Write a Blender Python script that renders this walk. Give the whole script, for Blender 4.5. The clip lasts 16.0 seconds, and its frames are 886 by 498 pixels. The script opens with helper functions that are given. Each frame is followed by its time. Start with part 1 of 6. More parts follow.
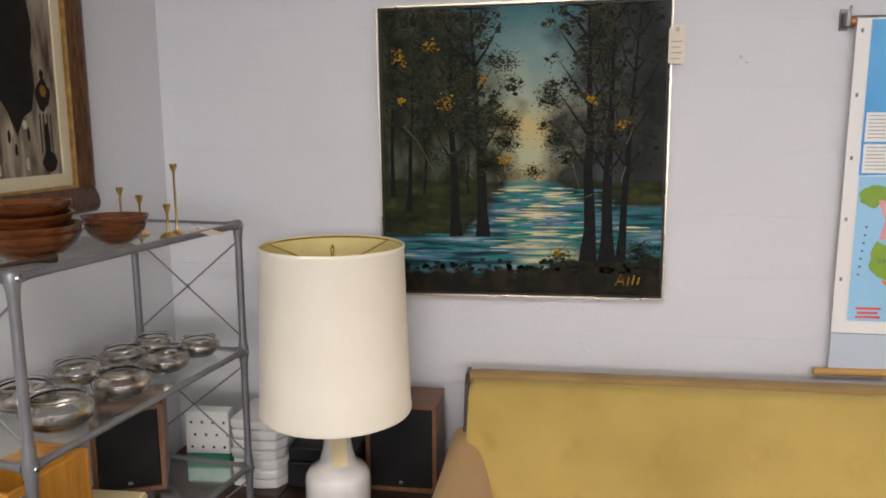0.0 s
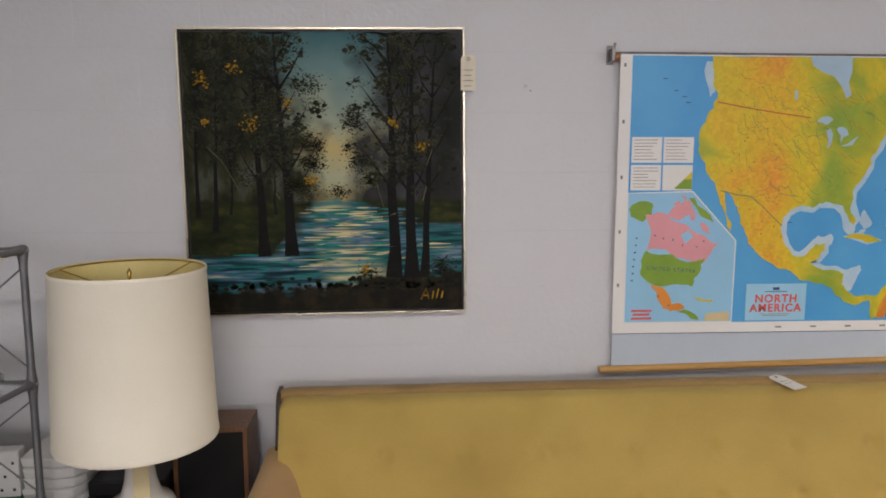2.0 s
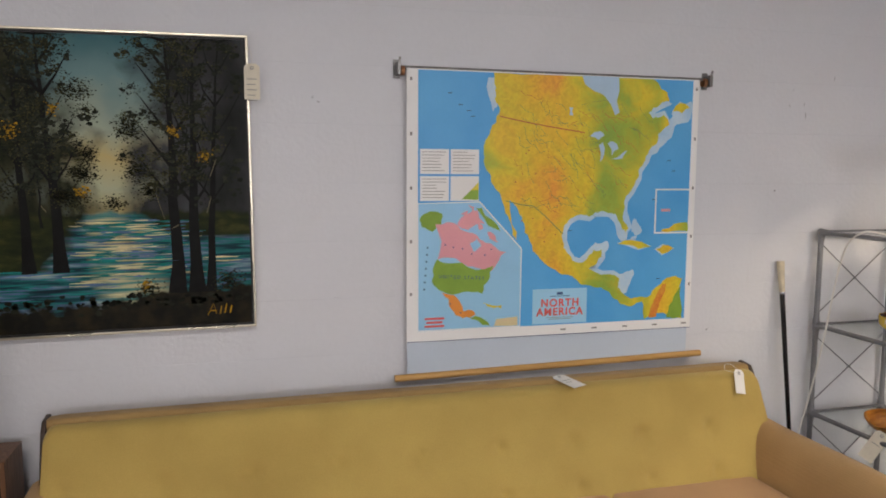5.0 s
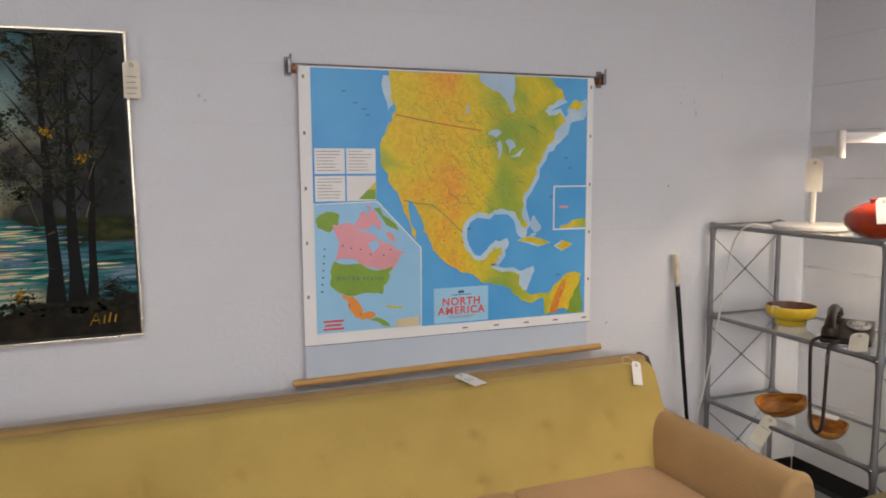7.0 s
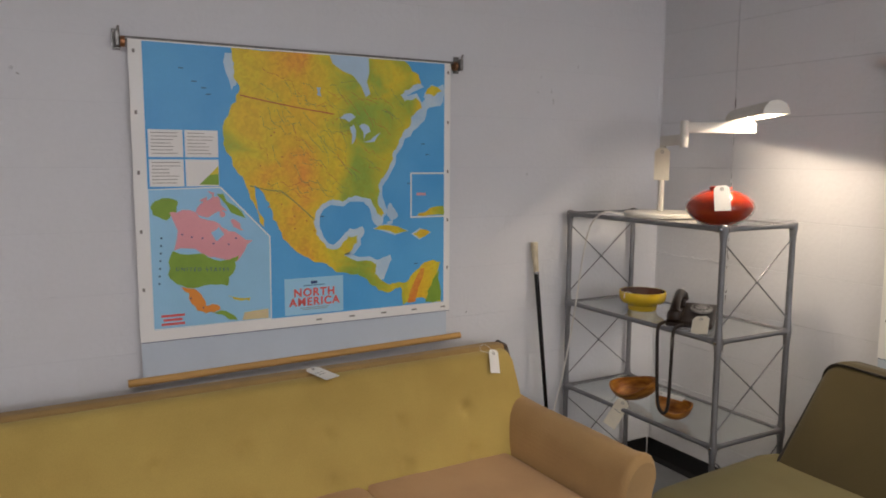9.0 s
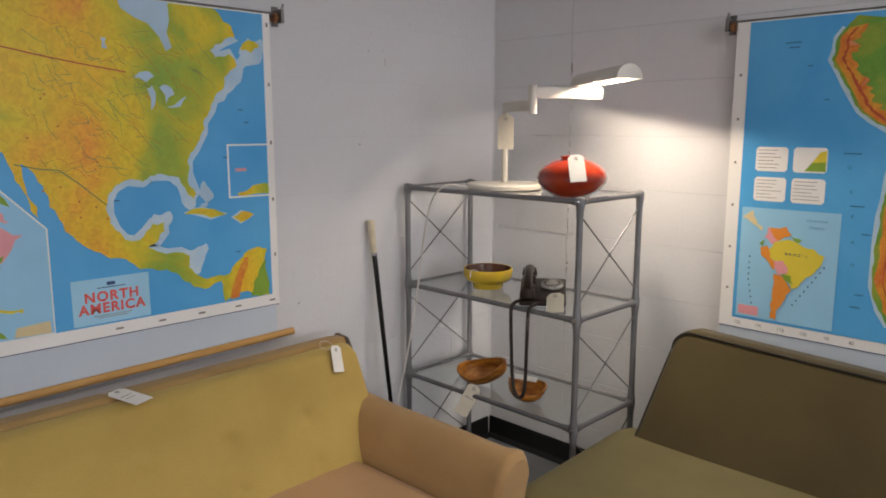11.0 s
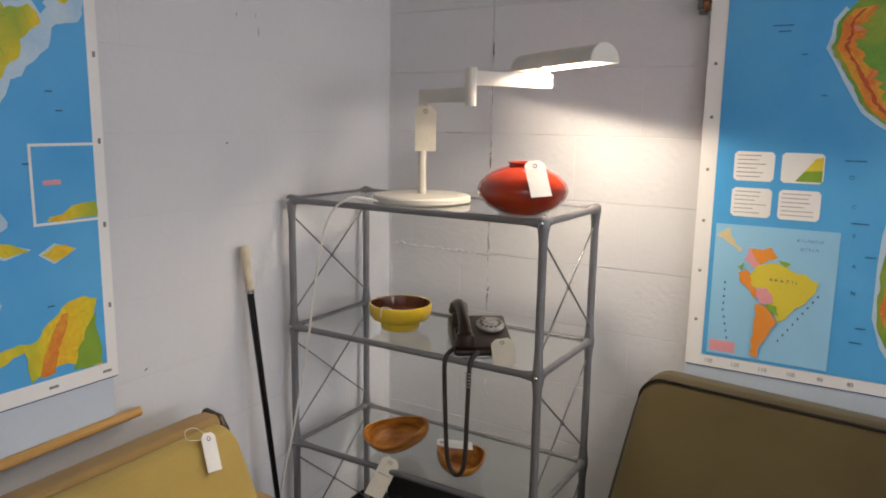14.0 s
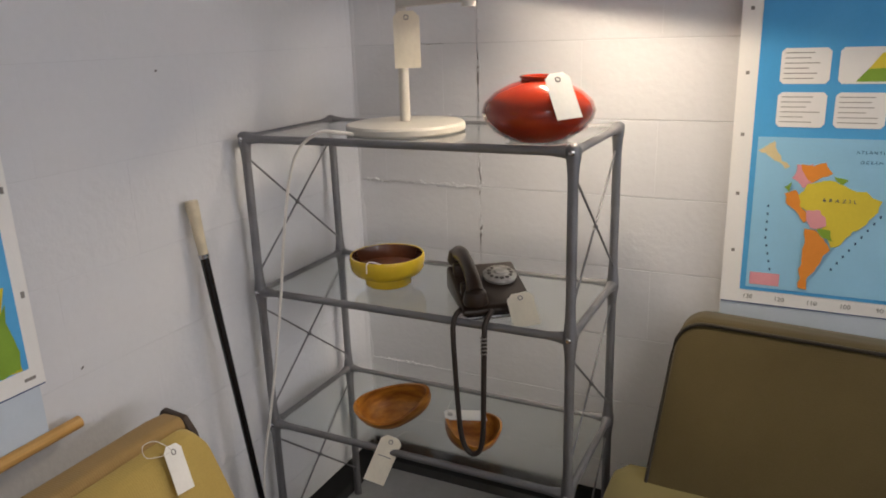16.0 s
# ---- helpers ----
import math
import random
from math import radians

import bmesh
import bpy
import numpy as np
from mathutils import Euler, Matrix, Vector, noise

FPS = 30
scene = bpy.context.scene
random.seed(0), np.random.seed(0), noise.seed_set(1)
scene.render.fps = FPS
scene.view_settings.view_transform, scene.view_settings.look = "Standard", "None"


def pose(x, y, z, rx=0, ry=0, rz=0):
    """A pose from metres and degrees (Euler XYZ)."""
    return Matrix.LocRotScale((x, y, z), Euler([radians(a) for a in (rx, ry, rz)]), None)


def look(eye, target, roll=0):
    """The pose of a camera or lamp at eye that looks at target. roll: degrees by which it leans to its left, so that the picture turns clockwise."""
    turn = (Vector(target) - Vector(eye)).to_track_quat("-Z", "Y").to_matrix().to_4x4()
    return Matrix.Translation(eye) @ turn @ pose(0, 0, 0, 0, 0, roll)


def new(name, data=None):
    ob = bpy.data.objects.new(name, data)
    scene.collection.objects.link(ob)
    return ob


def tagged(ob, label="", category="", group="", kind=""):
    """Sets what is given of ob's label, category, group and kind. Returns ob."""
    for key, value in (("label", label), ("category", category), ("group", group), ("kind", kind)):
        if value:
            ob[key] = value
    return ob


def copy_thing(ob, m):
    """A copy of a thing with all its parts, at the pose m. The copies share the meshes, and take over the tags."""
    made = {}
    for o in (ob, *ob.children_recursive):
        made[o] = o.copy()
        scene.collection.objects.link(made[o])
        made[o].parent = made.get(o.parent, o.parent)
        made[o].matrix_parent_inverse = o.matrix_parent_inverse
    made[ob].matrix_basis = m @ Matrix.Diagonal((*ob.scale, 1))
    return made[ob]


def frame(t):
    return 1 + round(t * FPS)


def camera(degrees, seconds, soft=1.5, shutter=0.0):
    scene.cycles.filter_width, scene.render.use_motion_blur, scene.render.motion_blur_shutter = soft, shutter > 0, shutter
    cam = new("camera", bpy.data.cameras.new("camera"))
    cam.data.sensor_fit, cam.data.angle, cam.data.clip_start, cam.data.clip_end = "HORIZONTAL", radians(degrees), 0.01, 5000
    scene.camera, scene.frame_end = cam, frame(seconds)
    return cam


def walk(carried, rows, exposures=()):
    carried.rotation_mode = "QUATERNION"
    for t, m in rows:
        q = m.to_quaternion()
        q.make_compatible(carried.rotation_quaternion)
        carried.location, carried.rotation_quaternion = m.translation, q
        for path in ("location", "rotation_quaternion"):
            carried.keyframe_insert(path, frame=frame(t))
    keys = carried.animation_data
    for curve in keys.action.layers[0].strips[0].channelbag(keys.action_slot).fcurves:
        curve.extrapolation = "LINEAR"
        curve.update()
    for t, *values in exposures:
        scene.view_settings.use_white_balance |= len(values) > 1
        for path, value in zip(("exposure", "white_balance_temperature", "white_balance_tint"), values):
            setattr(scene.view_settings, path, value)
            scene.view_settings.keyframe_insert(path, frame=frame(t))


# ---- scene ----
cam = camera(62.3, 16.0, soft=1.8)
PATH = [
    (0, (-0.032, -0.177, 1.495), (-0.334, 1.774, 1.173), -0.1),
    (0.5, (-0.018, -0.214, 1.502), (-0.201, 1.754, 1.195), -0.1),
    (1, (0.006, -0.233, 1.507), (-0.064, 1.743, 1.207), -0.6),
    (1.5, (0.047, -0.243, 1.493), (0.092, 1.735, 1.203), -0.6),
    (2, (0.091, -0.246, 1.495), (0.212, 1.733, 1.23), 0.1),
    (2.5, (0.124, -0.242, 1.475), (0.312, 1.735, 1.237), -0.5),
    (3, (0.178, -0.24, 1.453), (0.411, 1.732, 1.223), -0.4),
    (3.5, (0.215, -0.236, 1.459), (0.542, 1.724, 1.234), -0.1),
    (4, (0.255, -0.253, 1.471), (0.662, 1.692, 1.251), 0.1),
    (6.5, (0.375, -0.285, 1.464), (1.014, 1.598, 1.246), 0.0),
    (7, (0.415, -0.28, 1.476), (1.113, 1.581, 1.255), -0.3),
    (7.5, (0.458, -0.308, 1.471), (1.214, 1.532, 1.26), -0.6),
    (8, (0.503, -0.308, 1.465), (1.314, 1.509, 1.261), -1.1),
    (8.5, (0.545, -0.301, 1.46), (1.416, 1.486, 1.237), -0.7),
    (9, (0.571, -0.264, 1.451), (1.536, 1.471, 1.21), 0.3),
    (9.5, (0.558, -0.219, 1.456), (1.669, 1.425, 1.2), 1.2),
    (10, (0.566, -0.113, 1.458), (1.811, 1.425, 1.168), 1.2),
    (12.5, (0.849, 0.373, 1.453), (2.374, 1.622, 1.119), -0.7),
    (13, (0.915, 0.475, 1.456), (2.498, 1.649, 1.115), 0.5),
    (13.5, (0.947, 0.597, 1.457), (2.586, 1.69, 1.11), 2.1),
    (14, (0.969, 0.729, 1.465), (2.654, 1.748, 1.118), 0.9),
    (14.5, (1.009, 0.82, 1.474), (2.751, 1.725, 1.092), -1.1),
    (15, (1.061, 0.903, 1.465), (2.804, 1.767, 1.003), -1.1),
    (15.5, (1.131, 0.975, 1.455), (2.874, 1.818, 0.954), -0.6),
    (16, (1.222, 1.03, 1.45), (2.938, 1.89, 0.886), -1.9),
]
EXPOSURES = [
    (0.0, 0.66, 6680, 10),
    (0.5, 0.58, 6680, 10),
    (1.0, 0.42, 6680, 10),
    (2.0, 0.21, 6680, 10),
    (3.0, 0.07, 6660, 10),
    (4.0, 0.08, 6640, 10),
    (6.5, 0.35, 6600, 10),
    (7.0, 0.22, 6600, 10),
    (7.5, 0.08, 6620, 10),
    (8.0, -0.11, 6640, 10),
    (9.0, -0.24, 6620, 10),
    (10.0, -0.20, 6560, 10),
    (12.5, 0.08, 6400, 9),
    (14.5, -0.02, 6440, 9),
    (16.0, -0.16, 6460, 9),
]
walk(cam, [(t, look(eye, target, roll)) for t, eye, target, roll in PATH], EXPOSURES)

# ---- light and exposure ----
WARM, DAY = (1.0, 0.93, 0.88), (1.0, 0.95, 1.0)
CEILING = 2.75
world = bpy.data.worlds.new("world")
scene.world = world
world.use_nodes = True
world.node_tree.nodes["Background"].inputs["Color"].default_value = (0.6, 0.65, 0.7, 1)
world.node_tree.nodes["Background"].inputs["Strength"].default_value = 0.02
scene.view_settings.exposure = 0.0


def area_lamp(name, m, sx, sy, watts, colour):
    data = bpy.data.lights.new(name, "AREA")
    data.shape, data.size, data.size_y, data.energy, data.color = "RECTANGLE", sx, sy, watts, colour
    ob = new(name, data)
    ob.matrix_world = m
    return ob


TUBES = [(-0.35, -0.6, WARM, 28), (2.1, -0.6, WARM, 19)]
for tx, ty, tint, watts in TUBES:
    area_lamp("ceiling_tube_lamp", pose(tx, ty, CEILING - 0.085), 1.15, 0.26, watts, tint)
# sky-like fill light through an unseen window, added in the south wall
area_lamp("window_fill_lamp", look((1.0, -4.85, 2.05), (1.0, -2.2, 0.1)), 4.2, 1.6, 92, DAY)
# the tube inside the desk lamp's shade
area_lamp("desk_lamp_tube", look((2.80, 1.486, 1.618), (2.80, 1.486, 0.5)) @ pose(0, 0, 0, 0, 0, 60), 0.2, 0.02, 17.5, (1.0, 0.82, 0.62))


# ---- materials ----
def surf(name, col, rough=0.5, metal=0.0, var=0.12, scale=6.0, fine=120.0, bump=0.15, grain=(1, 1, 1), col2=None, spec=0.5, trans=0.0, ior=1.45, island=0.0, coat=0.0, sheen=0.0, bdist=0.002):
    m = bpy.data.materials.new(name)
    m.use_nodes = True
    t = m.node_tree
    b = t.nodes["Principled BSDF"]
    co = t.nodes.new("ShaderNodeTexCoord")
    mp = t.nodes.new("ShaderNodeMapping")
    mp.inputs["Scale"].default_value = grain
    t.links.new(co.outputs["Object"], mp.inputs["Vector"])
    big, small = t.nodes.new("ShaderNodeTexNoise"), t.nodes.new("ShaderNodeTexNoise")
    for n, s, d in ((big, scale, 4), (small, fine, 3)):
        n.inputs["Scale"].default_value, n.inputs["Detail"].default_value = s, d
        t.links.new(mp.outputs["Vector"], n.inputs["Vector"])
    mix = t.nodes.new("ShaderNodeMix")
    mix.data_type = "RGBA"
    c2 = col2 or tuple(c * (1 - 2 * var) for c in col)
    mix.inputs[6].default_value, mix.inputs[7].default_value = (*col, 1), (*c2, 1)
    ramp = t.nodes.new("ShaderNodeMapRange")
    ramp.inputs["From Min"].default_value, ramp.inputs["From Max"].default_value = 0.35, 0.68
    t.links.new(big.outputs["Fac"], ramp.inputs["Value"])
    t.links.new(ramp.outputs["Result"], mix.inputs[0])
    hsv = t.nodes.new("ShaderNodeHueSaturation")
    t.links.new(mix.outputs[2], hsv.inputs["Color"])
    val = t.nodes.new("ShaderNodeMapRange")
    val.inputs["To Min"].default_value, val.inputs["To Max"].default_value = 1 - var, 1 + var
    t.links.new(small.outputs["Fac"], val.inputs["Value"])
    last = val.outputs["Result"]
    if island:
        geo = t.nodes.new("ShaderNodeNewGeometry")
        spread = t.nodes.new("ShaderNodeMapRange")
        spread.inputs["To Min"].default_value, spread.inputs["To Max"].default_value = 1 - island, 1 + island
        t.links.new(geo.outputs["Random Per Island"], spread.inputs["Value"])
        mul = t.nodes.new("ShaderNodeMath")
        mul.operation = "MULTIPLY"
        t.links.new(last, mul.inputs[0])
        t.links.new(spread.outputs["Result"], mul.inputs[1])
        last = mul.outputs[0]
    t.links.new(last, hsv.inputs["Value"])
    t.links.new(hsv.outputs["Color"], b.inputs["Base Color"])
    rr = t.nodes.new("ShaderNodeMapRange")
    rr.inputs["To Min"].default_value, rr.inputs["To Max"].default_value = max(0.0, rough - 0.08), min(1.0, rough + 0.08)
    t.links.new(big.outputs["Fac"], rr.inputs["Value"])
    t.links.new(rr.outputs["Result"], b.inputs["Roughness"])
    b.inputs["Metallic"].default_value = metal
    b.inputs["Specular IOR Level"].default_value = spec
    b.inputs["Transmission Weight"].default_value = trans
    b.inputs["IOR"].default_value = ior
    b.inputs["Coat Weight"].default_value = coat
    b.inputs["Sheen Weight"].default_value = sheen
    if bump:
        bp = t.nodes.new("ShaderNodeBump")
        bp.inputs["Strength"].default_value, bp.inputs["Distance"].default_value = bump, bdist
        t.links.new(small.outputs["Fac"], bp.inputs["Height"])
        t.links.new(bp.outputs["Normal"], b.inputs["Normal"])
    return m


def weave(name, col, col2, rough=0.9, threads=420.0, var=0.1, scale=3.0):
    """Cloth: two crossed sets of threads over uneven, slightly soiled colour."""
    m = surf(name, col, rough, var=var, scale=scale, fine=260, bump=0.0, col2=col2, spec=0.2, sheen=0.15)
    t = m.node_tree
    b = t.nodes["Principled BSDF"]
    co = t.nodes.new("ShaderNodeTexCoord")
    waves = []
    for axis in ("X", "Z"):
        w = t.nodes.new("ShaderNodeTexWave")
        w.bands_direction = axis
        w.inputs["Scale"].default_value, w.inputs["Distortion"].default_value = threads / 6.3, 1.5
        t.links.new(co.outputs["Object"], w.inputs["Vector"])
        waves.append(w)
    add = t.nodes.new("ShaderNodeMath")
    t.links.new(waves[0].outputs["Fac"], add.inputs[0])
    t.links.new(waves[1].outputs["Fac"], add.inputs[1])
    bp = t.nodes.new("ShaderNodeBump")
    bp.inputs["Strength"].default_value, bp.inputs["Distance"].default_value = 0.25, 0.0008
    t.links.new(add.outputs[0], bp.inputs["Height"])
    t.links.new(bp.outputs["Normal"], b.inputs["Normal"])
    return m


def block_paint(name, col, shift):
    """Thick wall paint over block: pores, roller marks, soft stains; each block a little different."""
    m = surf(name, col, 0.55, var=0.03, scale=1.3, fine=55, bump=0.35, col2=tuple(c * 0.94 for c in col), bdist=0.004)
    t = m.node_tree
    hsv = next(n for n in t.nodes if n.type == "HUE_SAT")
    b = t.nodes["Principled BSDF"]
    info = t.nodes.new("ShaderNodeObjectInfo")
    mr = t.nodes.new("ShaderNodeMapRange")
    mr.inputs["To Min"].default_value, mr.inputs["To Max"].default_value = 1 - shift, 1 + shift
    t.links.new(info.outputs["Random"], mr.inputs["Value"])
    h2 = t.nodes.new("ShaderNodeHueSaturation")
    t.links.new(hsv.outputs["Color"], h2.inputs["Color"])
    t.links.new(mr.outputs["Result"], h2.inputs["Value"])
    t.links.new(h2.outputs["Color"], b.inputs["Base Color"])
    return m


PAINT = (0.68, 0.685, 0.71)
M_WALL = block_paint("wall_paint", PAINT, 0.004)
M_MORTAR = surf("painted_mortar", (0.60, 0.605, 0.63), 0.6, var=0.05, bump=0.3)
M_CEIL = surf("ceiling_paint", (0.75, 0.75, 0.74), 0.8, var=0.03)
M_FLOOR = surf("vinyl_floor", (0.17, 0.175, 0.19), 0.45, var=0.1, scale=3, fine=60, bump=0.05, col2=(0.12, 0.125, 0.14))
M_BASE = surf("black_rubber", (0.012, 0.012, 0.013), 0.45, var=0.2, bump=0.05)
M_STEEL = surf("grey_steel", (0.25, 0.25, 0.265), 0.44, metal=0.6, var=0.08, scale=14, fine=300, bump=0.04)
M_SCREW = surf("bright_screw", (0.55, 0.55, 0.57), 0.25, metal=1.0, var=0.08, bump=0.02)
M_GLASS = surf("shelf_glass", (0.93, 0.97, 0.96), 0.06, var=0.01, trans=1.0, ior=1.35, bump=0.0)
M_BOWLGLASS = surf("clear_glass", (0.97, 0.97, 0.97), 0.08, var=0.01, trans=1.0, ior=1.45, bump=0.0)
# brownish metal that imitates the gold reflection in the clear bowls
M_GLASS_REFLECTION = surf("brownish_reflection", (0.78, 0.71, 0.60), 0.16, metal=1.0, var=0.25, scale=30, bump=0.02)
M_OLIVE = weave("olive_gold_cloth", (0.50, 0.365, 0.108), (0.40, 0.28, 0.082), scale=2.2)
M_TAN = weave("tan_cloth", (0.48, 0.305, 0.135), (0.39, 0.24, 0.105), scale=3)
M_SEAT = weave("russet_tan_cloth", (0.53, 0.325, 0.160), (0.45, 0.27, 0.13), scale=3)
M_STRIP = weave("brown_strip_cloth", (0.38, 0.245, 0.095), (0.30, 0.19, 0.078), scale=5)
M_DARKWOOD = surf("dark_wood", (0.045, 0.024, 0.015), 0.4, var=0.25, scale=8, grain=(1, 12, 12), bump=0.1)
M_WALNUT = surf("walnut_veneer", (0.20, 0.095, 0.045), 0.4, var=0.2, scale=9, fine=90, grain=(14, 14, 1.2), bump=0.08, col2=(0.12, 0.055, 0.026))
M_GRILLE = surf("black_grille_cloth", (0.010, 0.010, 0.010), 0.9, var=0.3, fine=600, bump=0.3)
# one moss cloth: shade put into the back's colour, the seat lighter as lit
M_SETTEE_SHADED = weave("shaded_moss_cloth", (0.088, 0.067, 0.027), (0.070, 0.053, 0.022), scale=3)
M_SETTEE_SEAT_LIT = weave("lit_moss_seat_cloth", (0.175, 0.145, 0.055), (0.14, 0.115, 0.043), scale=3)
M_PIPING = surf("black_piping", (0.022, 0.017, 0.011), 0.6, var=0.2)
M_LINEN = weave("cream_shade_linen", (0.88, 0.825, 0.69), (0.83, 0.775, 0.64), threads=900, var=0.04)
M_LINING = surf("yellow_shade_lining", (0.84, 0.72, 0.32), 0.7, var=0.06)
M_CERAMIC = surf("white_ceramic", (0.78, 0.76, 0.72), 0.22, var=0.04, coat=0.4)
M_RED = surf("red_orange_glaze", (0.38, 0.038, 0.009), 0.12, var=0.15, scale=9, fine=70, bump=0.02, col2=(0.24, 0.014, 0.008), coat=0.6)
M_YELLOW = surf("yellow_glaze", (0.72, 0.50, 0.025), 0.2, var=0.06, coat=0.4, bump=0.02)
M_BROWNGLAZE = surf("brown_glaze", (0.10, 0.032, 0.014), 0.18, var=0.2, coat=0.5, bump=0.02)
M_BAKELITE = surf("brown_black_bakelite", (0.028, 0.015, 0.009), 0.34, var=0.2, coat=0.08, bump=0.01)
M_DIAL = surf("cloudy_dial_plastic", (0.45, 0.43, 0.40), 0.25, var=0.25, scale=40)
M_CORD = surf("dark_cord", (0.035, 0.025, 0.02), 0.55, var=0.2)
M_OLIVEWOOD = surf("figured_honey_wood", (0.56, 0.24, 0.035), 0.3, var=0.22, scale=11, fine=60, grain=(1, 2.5, 5), col2=(0.24, 0.075, 0.012), coat=0.35, bump=0.04)
M_TEAK = surf("teak_bowl_wood", (0.15, 0.048, 0.012), 0.24, var=0.2, scale=10, fine=80, grain=(1, 8, 8), col2=(0.07, 0.020, 0.007), coat=0.2, bump=0.05)
M_BRASS = surf("polished_brass", (0.72, 0.50, 0.17), 0.2, metal=1.0, var=0.1, scale=30, bump=0.02)
M_ENAMEL = surf("ivory_enamel", (0.66, 0.63, 0.57), 0.35, var=0.05, bump=0.03)
M_TAG = surf("manila_tag", (0.80, 0.74, 0.60), 0.8, var=0.05, scale=20)
M_TAGWHITE = surf("white_tag", (0.84, 0.82, 0.78), 0.8, var=0.04, scale=20)
M_STRING = surf("cotton_string", (0.75, 0.72, 0.66), 0.9, var=0.1)
M_INK = surf("grey_ink", (0.32, 0.30, 0.28), 0.8, var=0.2)
M_SILVER = surf("champagne_metal_frame", (0.72, 0.66, 0.52), 0.28, metal=1.0, var=0.1, bump=0.02)
M_FRAMEBLACK = surf("black_frame_edge", (0.012, 0.011, 0.010), 0.4, var=0.2)
M_GOLDWOOD = surf("antique_gold_wood", (0.12, 0.050, 0.014), 0.35, metal=0.2, var=0.3, scale=18, fine=60, col2=(0.035, 0.014, 0.007), grain=(6, 6, 1), bump=0.2)
M_GILT = surf("gilt_edge", (0.42, 0.25, 0.07), 0.35, metal=0.5, var=0.25, scale=30)
M_LINER = surf("cream_linen_liner", (0.60, 0.52, 0.36), 0.85, var=0.06, fine=400, bump=0.2)
M_ROD = surf("varnished_pine_rod", (0.58, 0.33, 0.10), 0.4, var=0.12, scale=12, grain=(0.6, 20, 20), bump=0.05)
M_ROLLER = surf("dull_roller_steel", (0.28, 0.27, 0.26), 0.4, metal=0.9, var=0.2, scale=20)
M_COPPER = surf("copper_cap", (0.50, 0.24, 0.12), 0.35, metal=0.9, var=0.2)
M_CANE = surf("black_cane_lacquer", (0.010, 0.009, 0.009), 0.25, var=0.2, bump=0.02)
M_IVORY = surf("ivory_handle", (0.66, 0.58, 0.42), 0.35, var=0.1, scale=25)
M_WIRE = surf("white_flex", (0.74, 0.72, 0.68), 0.45, var=0.05)
M_PLASTIC = surf("white_plastic", (0.72, 0.72, 0.70), 0.4, var=0.05, bump=0.05)
M_GREEN = surf("green_print", (0.02, 0.20, 0.11), 0.6, var=0.12)
M_ORANGE = surf("orange_wood", (0.55, 0.24, 0.03), 0.45, var=0.15, scale=6, grain=(8, 8, 1))
M_CREAM = surf("cream_card", (0.74, 0.62, 0.36), 0.7, var=0.06)
M_BLACK = surf("black_plastic", (0.015, 0.015, 0.016), 0.35, var=0.2)

# print colours of the maps
M_PAPER = surf("map_margin_paper", (0.86, 0.85, 0.83), 0.55, var=0.02, scale=4)
M_BACKCLOTH = surf("pale_blue_map_cloth", (0.55, 0.62, 0.70), 0.7, var=0.03, scale=3)
M_OCEAN = surf("ocean_blue_print", (0.075, 0.37, 0.74), 0.42, var=0.04, scale=5, col2=(0.11, 0.43, 0.78))
M_SHELF = surf("pale_sea_print", (0.45, 0.62, 0.78), 0.45, var=0.05, scale=9)
M_COAST = surf("coastal_sea_print", (0.55, 0.69, 0.80), 0.45, var=0.08, scale=16, col2=(0.40, 0.60, 0.78))
M_INSETSEA = surf("inset_sea_print", (0.32, 0.61, 0.84), 0.45, var=0.03)
M_LABELBLUE = surf("title_box_print", (0.36, 0.66, 0.86), 0.45, var=0.03)
M_PINK = surf("pink_print", (0.80, 0.36, 0.40), 0.5, var=0.05)
M_GRASS = surf("leaf_green_print", (0.24, 0.40, 0.045), 0.5, var=0.06, scale=20)
M_TANGERINE = surf("tangerine_print", (0.83, 0.30, 0.045), 0.5, var=0.05)
M_LEMON = surf("lemon_print", (0.76, 0.62, 0.06), 0.5, var=0.05)
M_REDINK = surf("red_ink", (0.76, 0.12, 0.11), 0.5, var=0.05)
M_NAVY = surf("navy_ink", (0.03, 0.08, 0.22), 0.5, var=0.1)
M_SEAINK = surf("sea_lettering_ink", (0.03, 0.15, 0.36), 0.5, var=0.1)
M_RIVER = surf("river_ink", (0.16, 0.24, 0.10), 0.5, var=0.1)
M_BORDER = surf("border_ink", (0.55, 0.10, 0.04), 0.5, var=0.1)


